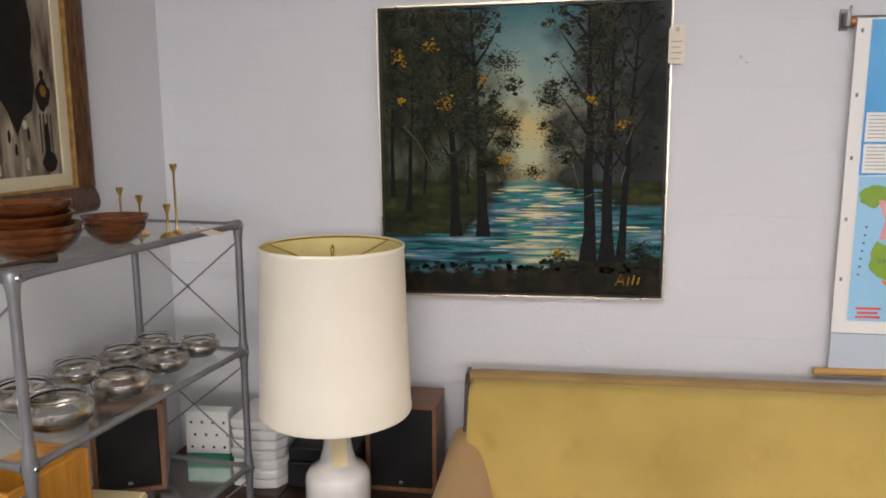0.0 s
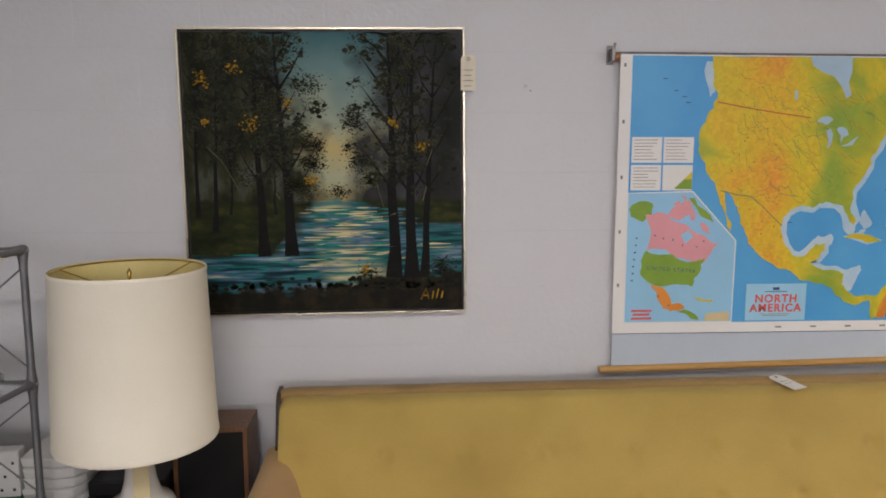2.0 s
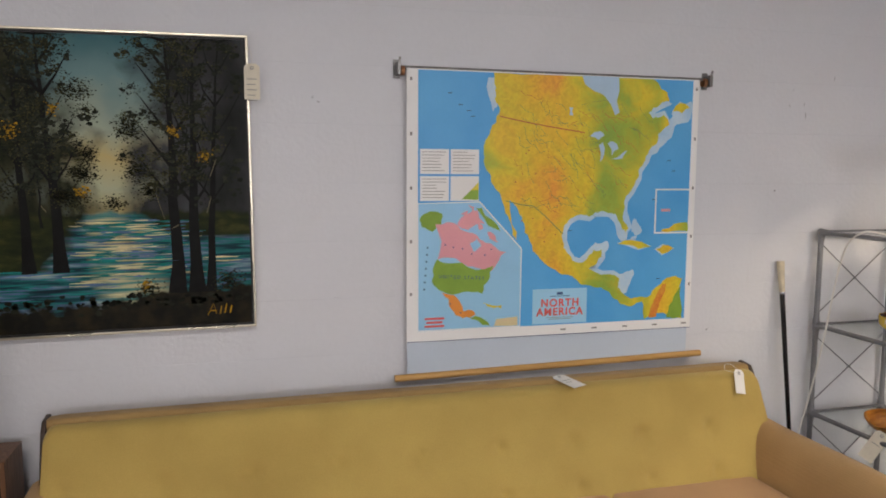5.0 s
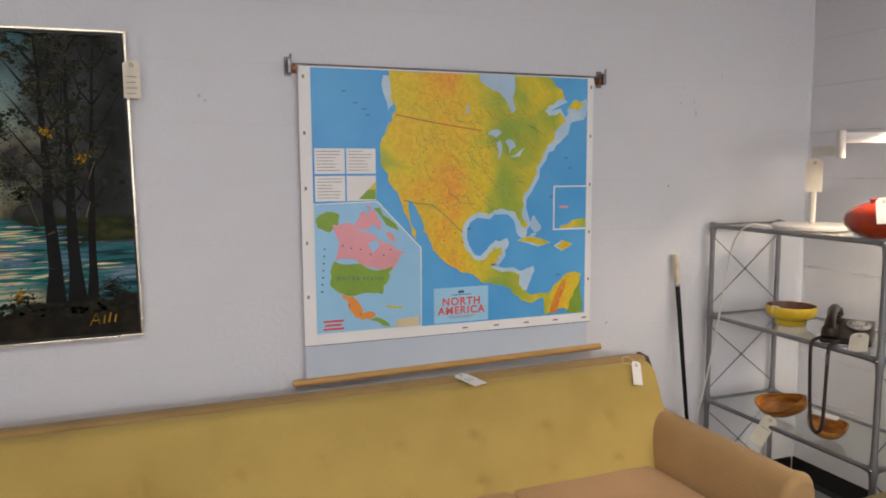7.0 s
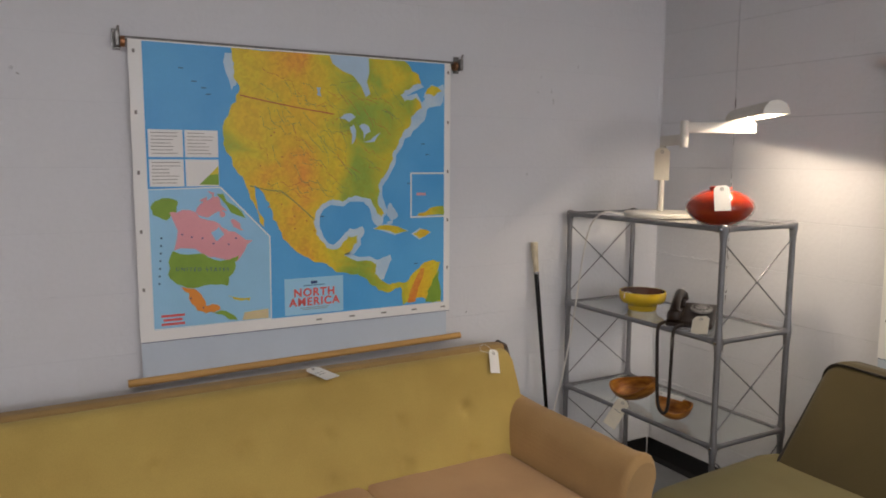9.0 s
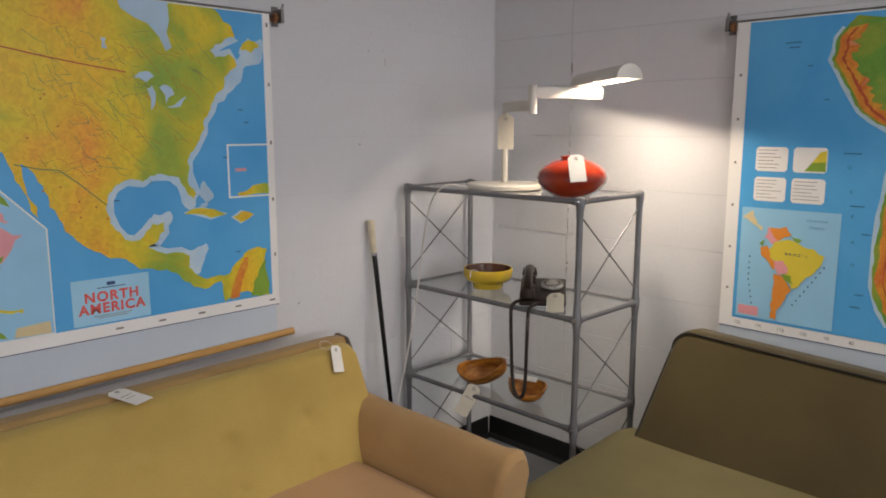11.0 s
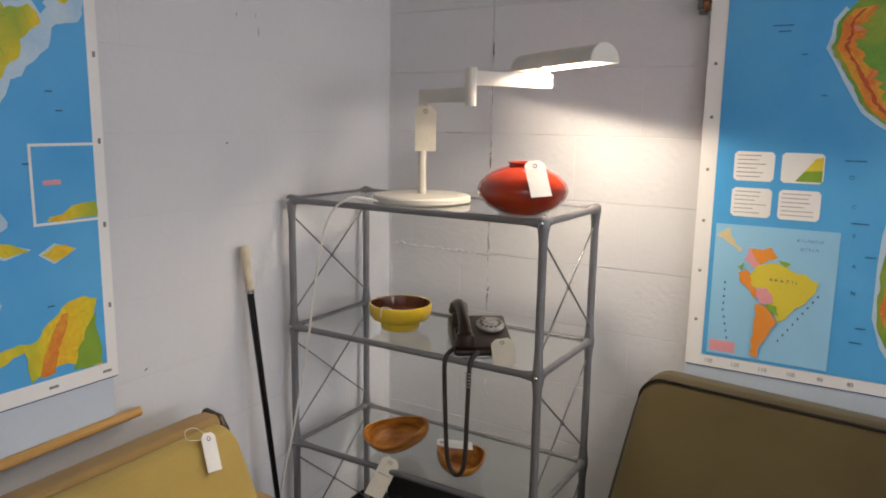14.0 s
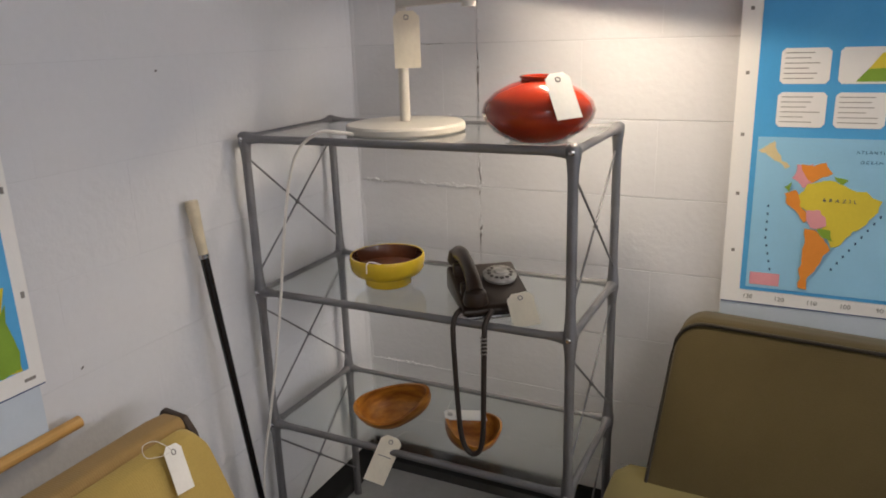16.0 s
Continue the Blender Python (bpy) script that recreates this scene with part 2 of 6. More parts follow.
def relief_print(name, stops, profile, span, scale, rough=0.85):
    """Hypsometric tints: a height profile from west to east, broken up by hills at two sizes, coloured by height."""
    m = surf(name, stops[0][1], 0.45, var=0.05, scale=scale)
    t = m.node_tree
    b = t.nodes["Principled BSDF"]
    co = t.nodes.new("ShaderNodeTexCoord")
    sep = t.nodes.new("ShaderNodeSeparateXYZ")
    t.links.new(co.outputs["Object"], sep.inputs[0])

    def colours(points):
        r = t.nodes.new("ShaderNodeValToRGB")
        e = r.color_ramp.elements
        e[0].position, e[0].color = points[0][0], (*points[0][1], 1)
        e[1].position, e[1].color = points[-1][0], (*points[-1][1], 1)
        for p, c in points[1:-1]:
            e.new(p).color = (*c, 1)
        return r

    def noise(size, detail, bend):
        n = t.nodes.new("ShaderNodeTexNoise")
        n.inputs["Scale"].default_value, n.inputs["Detail"].default_value, n.inputs["Distortion"].default_value = size, detail, bend
        t.links.new(co.outputs["Object"], n.inputs["Vector"])
        return n.outputs["Fac"]

    def add_scaled(value, factor, rest):
        n = t.nodes.new("ShaderNodeMath")
        n.operation = "MULTIPLY_ADD"
        n.inputs[1].default_value = factor
        t.links.new(value, n.inputs[0])
        if isinstance(rest, float):
            n.inputs[2].default_value = rest
        else:
            t.links.new(rest, n.inputs[2])
        return n.outputs[0]

    along = t.nodes.new("ShaderNodeMapRange")
    along.inputs["From Min"].default_value, along.inputs["From Max"].default_value = span
    t.links.new(add_scaled(noise(3.0, 3, 0.0), 0.16, add_scaled(sep.outputs["X"], 1.0, -0.08)), along.inputs["Value"])
    height = colours([(p, (v, v, v)) for p, v in profile])
    t.links.new(along.outputs["Result"], height.inputs["Fac"])
    grey = t.nodes.new("ShaderNodeRGBToBW")
    t.links.new(height.outputs["Color"], grey.inputs[0])
    hills, ridges = noise(scale, 9, 0.8), noise(scale * 8, 6, 1.5)
    total = add_scaled(ridges, 0.16, add_scaled(hills, rough, add_scaled(grey.outputs[0], 1.0, -0.5 * rough - 0.08)))
    tint = colours(stops)
    t.links.new(total, tint.inputs["Fac"])
    hill = t.nodes.new("ShaderNodeMapRange")
    hill.inputs["From Min"].default_value, hill.inputs["From Max"].default_value = 0.36, 0.66
    hill.inputs["To Min"].default_value, hill.inputs["To Max"].default_value = 1.06, 0.88
    t.links.new(ridges, hill.inputs["Value"])
    tone = t.nodes.new("ShaderNodeHueSaturation")
    t.links.new(tint.outputs["Color"], tone.inputs["Color"])
    t.links.new(hill.outputs["Result"], tone.inputs["Value"])
    t.links.new(tone.outputs["Color"], b.inputs["Base Color"])
    return m


LAND_TINTS = [(0.10, (0.16, 0.36, 0.06)), (0.30, (0.34, 0.44, 0.045)), (0.48, (0.74, 0.58, 0.03)), (0.66, (0.82, 0.50, 0.03)), (0.80, (0.84, 0.34, 0.04)), (1.0, (0.70, 0.17, 0.04))]
M_NALAND = relief_print("relief_tints", LAND_TINTS, [(0.0, 0.48), (0.10, 0.56), (0.22, 0.62), (0.33, 0.68), (0.42, 0.52), (0.50, 0.40), (0.58, 0.30), (0.68, 0.40), (0.75, 0.46), (0.82, 0.36), (0.88, 0.55), (1.0, 0.32)], (0.28, 1.13), 5.0, 0.75)
M_SALAND = relief_print("lowland_tints", [(0.1, (0.10, 0.27, 0.05)), (0.4, (0.17, 0.35, 0.05)), (0.62, (0.40, 0.40, 0.05)), (0.85, (0.66, 0.42, 0.05))], [(0.0, 0.45), (0.5, 0.40), (1.0, 0.35)], (0.3, 1.1), 7, 0.9)
M_ANDES = relief_print("mountain_tints", [(0.15, (0.66, 0.42, 0.04)), (0.4, (0.74, 0.32, 0.04)), (0.65, (0.68, 0.18, 0.03)), (0.9, (0.72, 0.62, 0.52))], [(0.0, 0.5), (1.0, 0.5)], (0.3, 1.1), 14, 1.2)


# ---- shapes ----
def thing(name, label, category, m, group=""):
    ob = new(name)
    ob.matrix_world = m
    return tagged(ob, label, category, group)


def part(name, bm, material, parent, label="", smooth=True):
    me = bpy.data.meshes.new(name)
    bmesh.ops.recalc_face_normals(bm, faces=bm.faces)
    bm.to_mesh(me)
    bm.free()
    me.materials.append(material)
    if smooth:
        me.polygons.foreach_set("use_smooth", [True] * len(me.polygons))
        me.set_sharp_from_angle(angle=radians(38))
    ob = new(name, me)
    ob.parent = parent
    if label:
        ob["label"] = label
    return ob


def structure(name, bm, material, label, category):
    ob = part(name, bm, material, None, smooth=False)
    return tagged(ob, label, category, kind="structure")


def box(x0, x1, y0, y1, z0, z1, bevel=0.0, seg=2, bm=None):
    bm = bm or bmesh.new()
    made = bmesh.ops.create_cube(bm, size=1.0)["verts"]
    for v in made:
        v.co = Vector(((x0 + x1) / 2 + v.co.x * (x1 - x0), (y0 + y1) / 2 + v.co.y * (y1 - y0), (z0 + z1) / 2 + v.co.z * (z1 - z0)))
    if bevel:
        edges = list({e for v in made for e in v.link_edges})
        bmesh.ops.bevel(bm, geom=edges, offset=bevel, segments=seg, profile=0.5, affect="EDGES", clamp_overlap=True)
    return bm


def lathe(profile, seg=28, bm=None, at=(0, 0, 0)):
    """Turns a profile of (radius, height) round the upright axis."""
    bm = bm or bmesh.new()
    rings = []
    for r, z in profile:
        if r < 1e-5:
            rings.append([bm.verts.new((at[0], at[1], at[2] + z))])
        else:
            rings.append([bm.verts.new((at[0] + r * math.cos(2 * math.pi * i / seg), at[1] + r * math.sin(2 * math.pi * i / seg), at[2] + z)) for i in range(seg)])
    for a, b in zip(rings, rings[1:]):
        for i in range(seg):
            j = (i + 1) % seg
            if len(a) == 1 and len(b) == 1:
                continue
            if len(a) == 1:
                bm.faces.new((a[0], b[j], b[i]))
            elif len(b) == 1:
                bm.faces.new((a[i], a[j], b[0]))
            else:
                bm.faces.new((a[i], a[j], b[j], b[i]))
    return bm


def sweep(points, radius, seg=10, bm=None, radii=None, closed_ends=True):
    """A round rod along points; radii gives one radius a point."""
    bm = bm or bmesh.new()
    pts = [Vector(p) for p in points]
    rings = []
    side = None
    for k, p in enumerate(pts):
        d = (pts[min(k + 1, len(pts) - 1)] - pts[max(k - 1, 0)]).normalized()
        if side is None:
            side = d.orthogonal().normalized()
        side = (side - d * side.dot(d)).normalized()
        up = d.cross(side)
        r = radii[k] if radii else radius
        rings.append([bm.verts.new(p + r * (math.cos(2 * math.pi * i / seg) * side + math.sin(2 * math.pi * i / seg) * up)) for i in range(seg)])
    for a, b in zip(rings, rings[1:]):
        for i in range(seg):
            j = (i + 1) % seg
            bm.faces.new((a[i], a[j], b[j], b[i]))
    if closed_ends:
        bm.faces.new(rings[0])
        bm.faces.new(rings[-1])
    return bm


def smooth_path(points, steps=8):
    """A Catmull-Rom line through points."""
    pts = [Vector(p) for p in points]
    pts = [2 * pts[0] - pts[1]] + pts + [2 * pts[-1] - pts[-2]]
    out = []
    for a, b, c, d in zip(pts, pts[1:], pts[2:], pts[3:]):
        for i in range(steps):
            t = i / steps
            out.append(0.5 * (2 * b + (c - a) * t + (2 * a - 5 * b + 4 * c - d) * t * t + (3 * b - a - 3 * c + d) * t ** 3))
    out.append(pts[-2])
    return out


def plate(outline, y0, y1, bm=None, holes=None):
    """A flat piece with that outline of (x, z), from depth y0 to y1 (front is the lower y)."""
    bm = bm or bmesh.new()
    front = [bm.verts.new((x, y0, z)) for x, z in outline]
    back = [bm.verts.new((x, y1, z)) for x, z in outline]
    n = len(outline)
    faces = [bm.faces.new(front), bm.faces.new(back[::-1])]
    for i in range(n):
        j = (i + 1) % n
        bm.faces.new((front[j], front[i], back[i], back[j]))
    for f in faces:
        f.normal_update()
    bmesh.ops.triangulate(bm, faces=[f for f in faces if len(f.verts) > 4], ngon_method="EAR_CLIP")
    return bm


def rough_line(outline, amount, rounds=2, seed=1):
    """Breaks each side of an outline into uneven shorter ones, as a coast is."""
    rng = random.Random(seed)
    for _ in range(rounds):
        out = []
        for (x, z), (u, w) in zip(outline, outline[1:] + outline[:1]):
            k = rng.uniform(-amount, amount)
            out += [(x, z), ((x + u) / 2 - (w - z) * k, (z + w) / 2 + (u - x) * k)]
        outline = out
    return outline


def grown(outline, d):
    """The outline pushed outwards by d."""
    n = len(outline)
    area = sum(a[0] * b[1] - b[0] * a[1] for a, b in zip(outline, outline[1:] + outline[:1]))
    s = 1 if area > 0 else -1
    out = []
    for i in range(n):
        (ax, az), (bx, bz) = outline[i - 1], outline[(i + 1) % n]
        dx, dz = bx - ax, bz - az
        k = math.hypot(dx, dz) or 1
        out.append((outline[i][0] + s * d * dz / k, outline[i][1] - s * d * dx / k))
    return out


def lettering(text, size, x, y, z, material, parent, spacing=1.0, turn=0.0, name="lettering", bold=0.0):
    """Raised flat letters that face the lower y, centred on x."""
    cu = bpy.data.curves.new(name, "FONT")
    cu.body, cu.size, cu.align_x, cu.align_y, cu.space_character, cu.extrude, cu.offset = text, size, "CENTER", "CENTER", spacing, 0.0002, bold
    tmp = bpy.data.objects.new(name, cu)
    scene.collection.objects.link(tmp)
    bpy.context.view_layer.update()
    me = bpy.data.meshes.new_from_object(tmp.evaluated_get(bpy.context.evaluated_depsgraph_get()))
    bpy.data.objects.remove(tmp)
    me.transform(Matrix.Translation((x, y, z)) @ Matrix.Rotation(radians(90), 4, "X") @ Matrix.Rotation(radians(turn), 4, "Z"))
    me.materials.clear()
    me.materials.append(material)
    ob = new(name, me)
    ob.parent = parent
    return ob


def price_tag(m, w=0.045, h=0.09, material=None, lines=3, string=(), label="manila price tag on a string"):
    """A card tag with clipped corners, an eyelet and pencilled lines; origin at its eyelet, hanging down local z, facing lower y."""
    tag = thing("price_tag", label, "tag", m, "price tags")
    c = w * 0.22
    card = [(-w / 2 + c, 0.008), (w / 2 - c, 0.008), (w / 2, 0.008 - c), (w / 2, -h), (-w / 2, -h), (-w / 2, 0.008 - c)]
    part("card", plate(card, -0.0006, 0.0006), material or M_TAG, tag, smooth=False)
    ring = sweep([(0.005 * math.cos(a * math.pi / 6), -0.0008, -0.006 + 0.005 * math.sin(a * math.pi / 6)) for a in range(13)], 0.0012, 6)
    part("eyelet", ring, M_INK, tag)
    for k in range(lines):
        zz = -h * (0.38 + 0.16 * k)
        part("pencil_line", plate([(-w * 0.32, zz), (w * (0.30 - 0.1 * (k % 2)), zz), (w * (0.30 - 0.1 * (k % 2)), zz - 0.0022), (-w * 0.32, zz - 0.0022)], -0.0011, -0.0007), M_INK, tag, smooth=False)
    if string:
        part("string", sweep(smooth_path([(0, 0, -0.006), *string]), 0.0008, 5), M_STRING, tag)
    return tag


# ---- the room ----
NORTH, EAST, WEST, SOUTH = 2.29, 3.16, -1.425, -4.0
COURSE, LENGTH = 0.2032, 0.4064
structure("floor", box(WEST - 0.2, EAST + 0.2, SOUTH - 0.2, NORTH + 0.2, -0.1, 0.0), M_FLOOR, "dark grey vinyl shop floor", "floor")
structure("ceiling", box(WEST - 0.2, EAST + 0.2, SOUTH - 0.2, NORTH + 0.2, CEILING, CEILING + 0.1), M_CEIL, "white painted shop ceiling", "ceiling")
wall_north = structure("wall_north", box(WEST - 0.2, EAST + 0.2, NORTH + 0.0010, NORTH + 0.2, 0, CEILING), M_MORTAR, "pale grey painted concrete block wall behind the sofa", "wall")
wall_east = structure("wall_east", box(EAST + 0.003, EAST + 0.2, SOUTH, NORTH + 0.0010, 0, CEILING), M_MORTAR, "pale grey painted concrete block wall with visible joints", "wall")
wall_west = structure("wall_west", box(WEST - 0.2, WEST, SOUTH, NORTH + 0.0010, 0, CEILING), M_WALL, "pale grey painted wall behind the glass shelf", "wall")
bm = box(WEST - 0.2, -0.90, SOUTH - 0.2, SOUTH, 0, CEILING)
box(3.10, EAST + 0.2, SOUTH - 0.2, SOUTH, 0, CEILING, bm=bm)
box(-0.90, 3.10, SOUTH - 0.2, SOUTH, 0, 0.45, bm=bm)
box(-0.90, 3.10, SOUTH - 0.2, SOUTH, 2.25, CEILING, bm=bm)
structure("wall_south", bm, M_WALL, "plain pale grey painted wall round the added window", "wall")
# unseen window, added to give the fill lamp an opening
window = structure("window_1", box(-0.90, 3.10, SOUTH - 0.12, SOUTH - 0.06, 0.45, 0.50), M_ENAMEL, "broad unseen window with painted frame, added for fill light", "window")
for x0, x1, z0, z1 in ((-0.90, 3.10, 2.20, 2.25), (-0.90, -0.85, 0.50, 2.20), (3.05, 3.10, 0.50, 2.20), (1.08, 1.12, 0.50, 2.20)):
    part("window_frame", box(x0, x1, SOUTH - 0.12, SOUTH - 0.06, z0, z1), M_ENAMEL, window, smooth=False)
for x0, x1 in ((-0.85, 1.08), (1.12, 3.05)):
    part("pane", box(x0, x1, SOUTH - 0.092, SOUTH - 0.087, 0.50, 2.20), M_GLASS, window, smooth=False).visible_shadow = False


def cove(name, pts_along, axis, at, sign, label):
    """A rubber skirting with a rounded top and a small toe."""
    a, b = pts_along
    prof = [(0, 0), (0.022, 0), (0.016, 0.008), (0.006, 0.02), (0.0045, 0.092), (0.002, 0.1), (0, 0.1)]
    bm = bmesh.new()
    ends = []
    for s in (a, b):
        ends.append([bm.verts.new((at + sign * d, s, z) if axis == "y" else (s, at + sign * d, z)) for d, z in prof])
    n = len(prof)
    for i in range(n):
        bm.faces.new((ends[0][i], ends[0][(i + 1) % n], ends[1][(i + 1) % n], ends[1][i]))
    bm.faces.new(ends[0])
    bm.faces.new(ends[1])
    structure(name, bm, M_BASE, label, "baseboard")


cove("baseboard_north", (WEST, EAST - 0.02), "x", NORTH - 0.002, -1, "black rubber skirting along the block wall")
cove("baseboard_east", (SOUTH, NORTH - 0.003), "y", EAST - 0.002, -1, "black rubber skirting along the block wall")
cove("baseboard_west", (SOUTH, NORTH - 0.025), "y", WEST + 0.001, 1, "black rubber skirting along the wall")

# ceiling lights: steel tray with a white diffuser round each lamp
for tx, ty, tint, watts in TUBES:
    light = thing("ceiling_light", "white fluorescent ceiling light tray", "ceiling light", pose(tx, ty, CEILING), "ceiling lights")
    bm = box(-0.6, 0.6, -0.15, 0.15, -0.03, 0.0, 0.004)
    box(-0.6, 0.6, -0.15, -0.14, -0.08, -0.03, bm=bm)
    box(-0.6, 0.6, 0.14, 0.15, -0.08, -0.03, bm=bm)
    part("tray", bm, M_ENAMEL, light, smooth=False)
    for yy in (-0.06, 0.06):
        part("tube", sweep([(-0.57, yy, -0.055), (0.57, yy, -0.055)], 0.013, 10), M_CERAMIC, light)


# ---- landscape painting ----
def paint_ground(name):
    """Thinly painted canvas: dark woods at both sides, a pale gap of sky, streaked water below."""
    m = bpy.data.materials.new(name)
    m.use_nodes = True
    t = m.node_tree
    b = t.nodes["Principled BSDF"]
    b.inputs["Roughness"].default_value = 0.6
    b.inputs["Specular IOR Level"].default_value = 0.15
    co = t.nodes.new("ShaderNodeTexCoord")
    sep = t.nodes.new("ShaderNodeSeparateXYZ")

    def math_node(op, p, q, clamp=False):
        n = t.nodes.new("ShaderNodeMath")
        n.operation, n.use_clamp = op, clamp
        for i, v in enumerate((p, q)):
            if isinstance(v, (int, float)):
                n.inputs[i].default_value = v
            else:
                t.links.new(v, n.inputs[i])
        return n.outputs[0]

    def noise_fac(scale, stretch, detail=5):
        mp = t.nodes.new("ShaderNodeMapping")
        mp.inputs["Scale"].default_value = stretch
        n = t.nodes.new("ShaderNodeTexNoise")
        n.inputs["Scale"].default_value, n.inputs["Detail"].default_value = scale, detail
        t.links.new(co.outputs["Object"], mp.inputs[0])
        t.links.new(mp.outputs[0], n.inputs["Vector"])
        return n.outputs["Fac"]

    def ramp(fac, stops):
        r = t.nodes.new("ShaderNodeValToRGB")
        e = r.color_ramp.elements
        e[0].position, e[0].color = stops[0][0], (*stops[0][1], 1)
        e[1].position, e[1].color = stops[-1][0], (*stops[-1][1], 1)
        for p, c in stops[1:-1]:
            e.new(p).color = (*c, 1)
        t.links.new(fac, r.inputs["Fac"])
        return r.outputs["Color"]

    def mixed(fac, a, c):
        n = t.nodes.new("ShaderNodeMix")
        n.data_type = "RGBA"
        t.links.new(fac, n.inputs[0])
        t.links.new(a, n.inputs[6])
        t.links.new(c, n.inputs[7])
        return n.outputs[2]

    t.links.new(co.outputs["Object"], sep.inputs[0])
    x, z = sep.outputs["X"], sep.outputs["Z"]
    sky = ramp(math_node("ADD", z, math_node("MULTIPLY", math_node("SUBTRACT", noise_fac(4, (1, 1, 1)), 0.5), 0.30)),
               [(0.36, (0.42, 0.35, 0.15)), (0.48, (0.40, 0.42, 0.28)), (0.60, (0.50, 0.40, 0.17)), (0.68, (0.34, 0.38, 0.28)), (0.80, (0.15, 0.25, 0.25)), (0.97, (0.045, 0.14, 0.16))])
    mist = ramp(noise_fac(7, (1.6, 1, 0.8), 7), [(0.36, (0.004, 0.005, 0.003)), (0.47, (0.013, 0.015, 0.006)), (0.57, (0.034, 0.038, 0.018)), (0.70, (0.085, 0.098, 0.080))])
    slate = ramp(noise_fac(6, (1, 1, 0.6), 7), [(0.32, (0.008, 0.009, 0.008)), (0.48, (0.024, 0.026, 0.025)), (0.62, (0.052, 0.056, 0.060)), (0.76, (0.10, 0.12, 0.15))])
    woods = mixed(math_node("MULTIPLY", math_node("SUBTRACT", x, 0.40), 5.0, True), mist, slate)
    off = math_node("ABSOLUTE", math_node("SUBTRACT", x, math_node("ADD", 0.505, math_node("MULTIPLY", math_node("SUBTRACT", z, 0.6), -0.10))), 0)
    wide = math_node("ADD", math_node("ADD", 0.105, math_node("MULTIPLY", math_node("SUBTRACT", z, 0.40), 0.24)), math_node("MULTIPLY", math_node("SUBTRACT", noise_fac(11, (1, 1, 1), 8), 0.5), 0.34))
    gap = math_node("MULTIPLY", math_node("SUBTRACT", wide, off), 8.0, True)
    upper = mixed(gap, woods, sky)
    lawn = ramp(noise_fac(14, (1, 1, 2)), [(0.35, (0.008, 0.011, 0.004)), (0.55, (0.020, 0.027, 0.006)), (0.74, (0.055, 0.055, 0.012))])
    water = ramp(noise_fac(7, (0.7, 1, 9.0), 6), [(0.30, (0.006, 0.014, 0.022)), (0.44, (0.008, 0.045, 0.060)), (0.52, (0.014, 0.15, 0.14)), (0.57, (0.06, 0.10, 0.19)), (0.66, (0.20, 0.32, 0.33)), (0.76, (0.55, 0.50, 0.30))])
    bright = ramp(noise_fac(6, (0.6, 1, 11.0), 6), [(0.34, (0.010, 0.13, 0.12)), (0.46, (0.10, 0.25, 0.22)), (0.54, (0.44, 0.42, 0.25)), (0.66, (0.68, 0.60, 0.34))])
    path = math_node("MULTIPLY", math_node("SUBTRACT", math_node("ADD", 0.070, math_node("MULTIPLY", math_node("SUBTRACT", 0.42, z), 0.22)), math_node("ABSOLUTE", math_node("SUBTRACT", x, math_node("ADD", 0.47, math_node("MULTIPLY", math_node("SUBTRACT", 0.42, z), 0.35))), 0)), 14.0, True)
    water = mixed(path, water, bright)
    # the far bank, the lawn's edge on the west, the near bank
    lawn_on = math_node("MULTIPLY", math_node("MULTIPLY", math_node("SUBTRACT", math_node("ADD", math_node("ADD", 0.20, math_node("MULTIPLY", z, 0.60)), math_node("MULTIPLY", math_node("SUBTRACT", noise_fac(9, (1, 1, 1)), 0.5), 0.16)), x), 30.0, True), math_node("MULTIPLY", math_node("SUBTRACT", z, 0.200), 60.0, True))
    low = mixed(lawn_on, water, lawn)
    east_bank = math_node("MULTIPLY", math_node("MULTIPLY", math_node("SUBTRACT", x, math_node("SUBTRACT", math_node("ADD", 1.06, math_node("MULTIPLY", math_node("SUBTRACT", noise_fac(8, (1, 1, 1)), 0.5), 0.14)), math_node("MULTIPLY", z, 1.25))), 30.0, True), math_node("MULTIPLY", math_node("SUBTRACT", z, 0.30), 60.0, True))
    low = mixed(east_bank, low, lawn)
    horizon = math_node("MULTIPLY", math_node("SUBTRACT", math_node("ADD", z, math_node("MULTIPLY", math_node("SUBTRACT", noise_fac(22, (1, 1, 1)), 0.5), 0.05)), 0.385), 60.0, True)
    whole = mixed(horizon, low, upper)
    bank = math_node("MULTIPLY", math_node("SUBTRACT", math_node("ADD", math_node("ADD", 0.105, math_node("MULTIPLY", math_node("MULTIPLY", math_node("SUBTRACT", x, 0.54), 8.0, True), 0.045)), math_node("MULTIPLY", math_node("SUBTRACT", noise_fac(16, (1, 1, 1), 6), 0.5), 0.10)), z), 50.0, True)
    dark = ramp(noise_fac(20, (1, 1, 1)), [(0.4, (0.006, 0.006, 0.004)), (0.7, (0.024, 0.018, 0.008))])
    t.links.new(mixed(bank, whole, dark), b.inputs["Base Color"])
    bp = t.nodes.new("ShaderNodeBump")
    bp.inputs["Strength"].default_value, bp.inputs["Distance"].default_value = 0.3, 0.001
    t.links.new(noise_fac(60, (1, 1, 2.5), 4), bp.inputs["Height"])
    t.links.new(bp.outputs["Normal"], b.inputs["Normal"])
    return m


def oil(name, col, island=0.35):
    return surf(name, col, 0.6, var=0.15, scale=30, island=island, bump=0.3, spec=0.15)


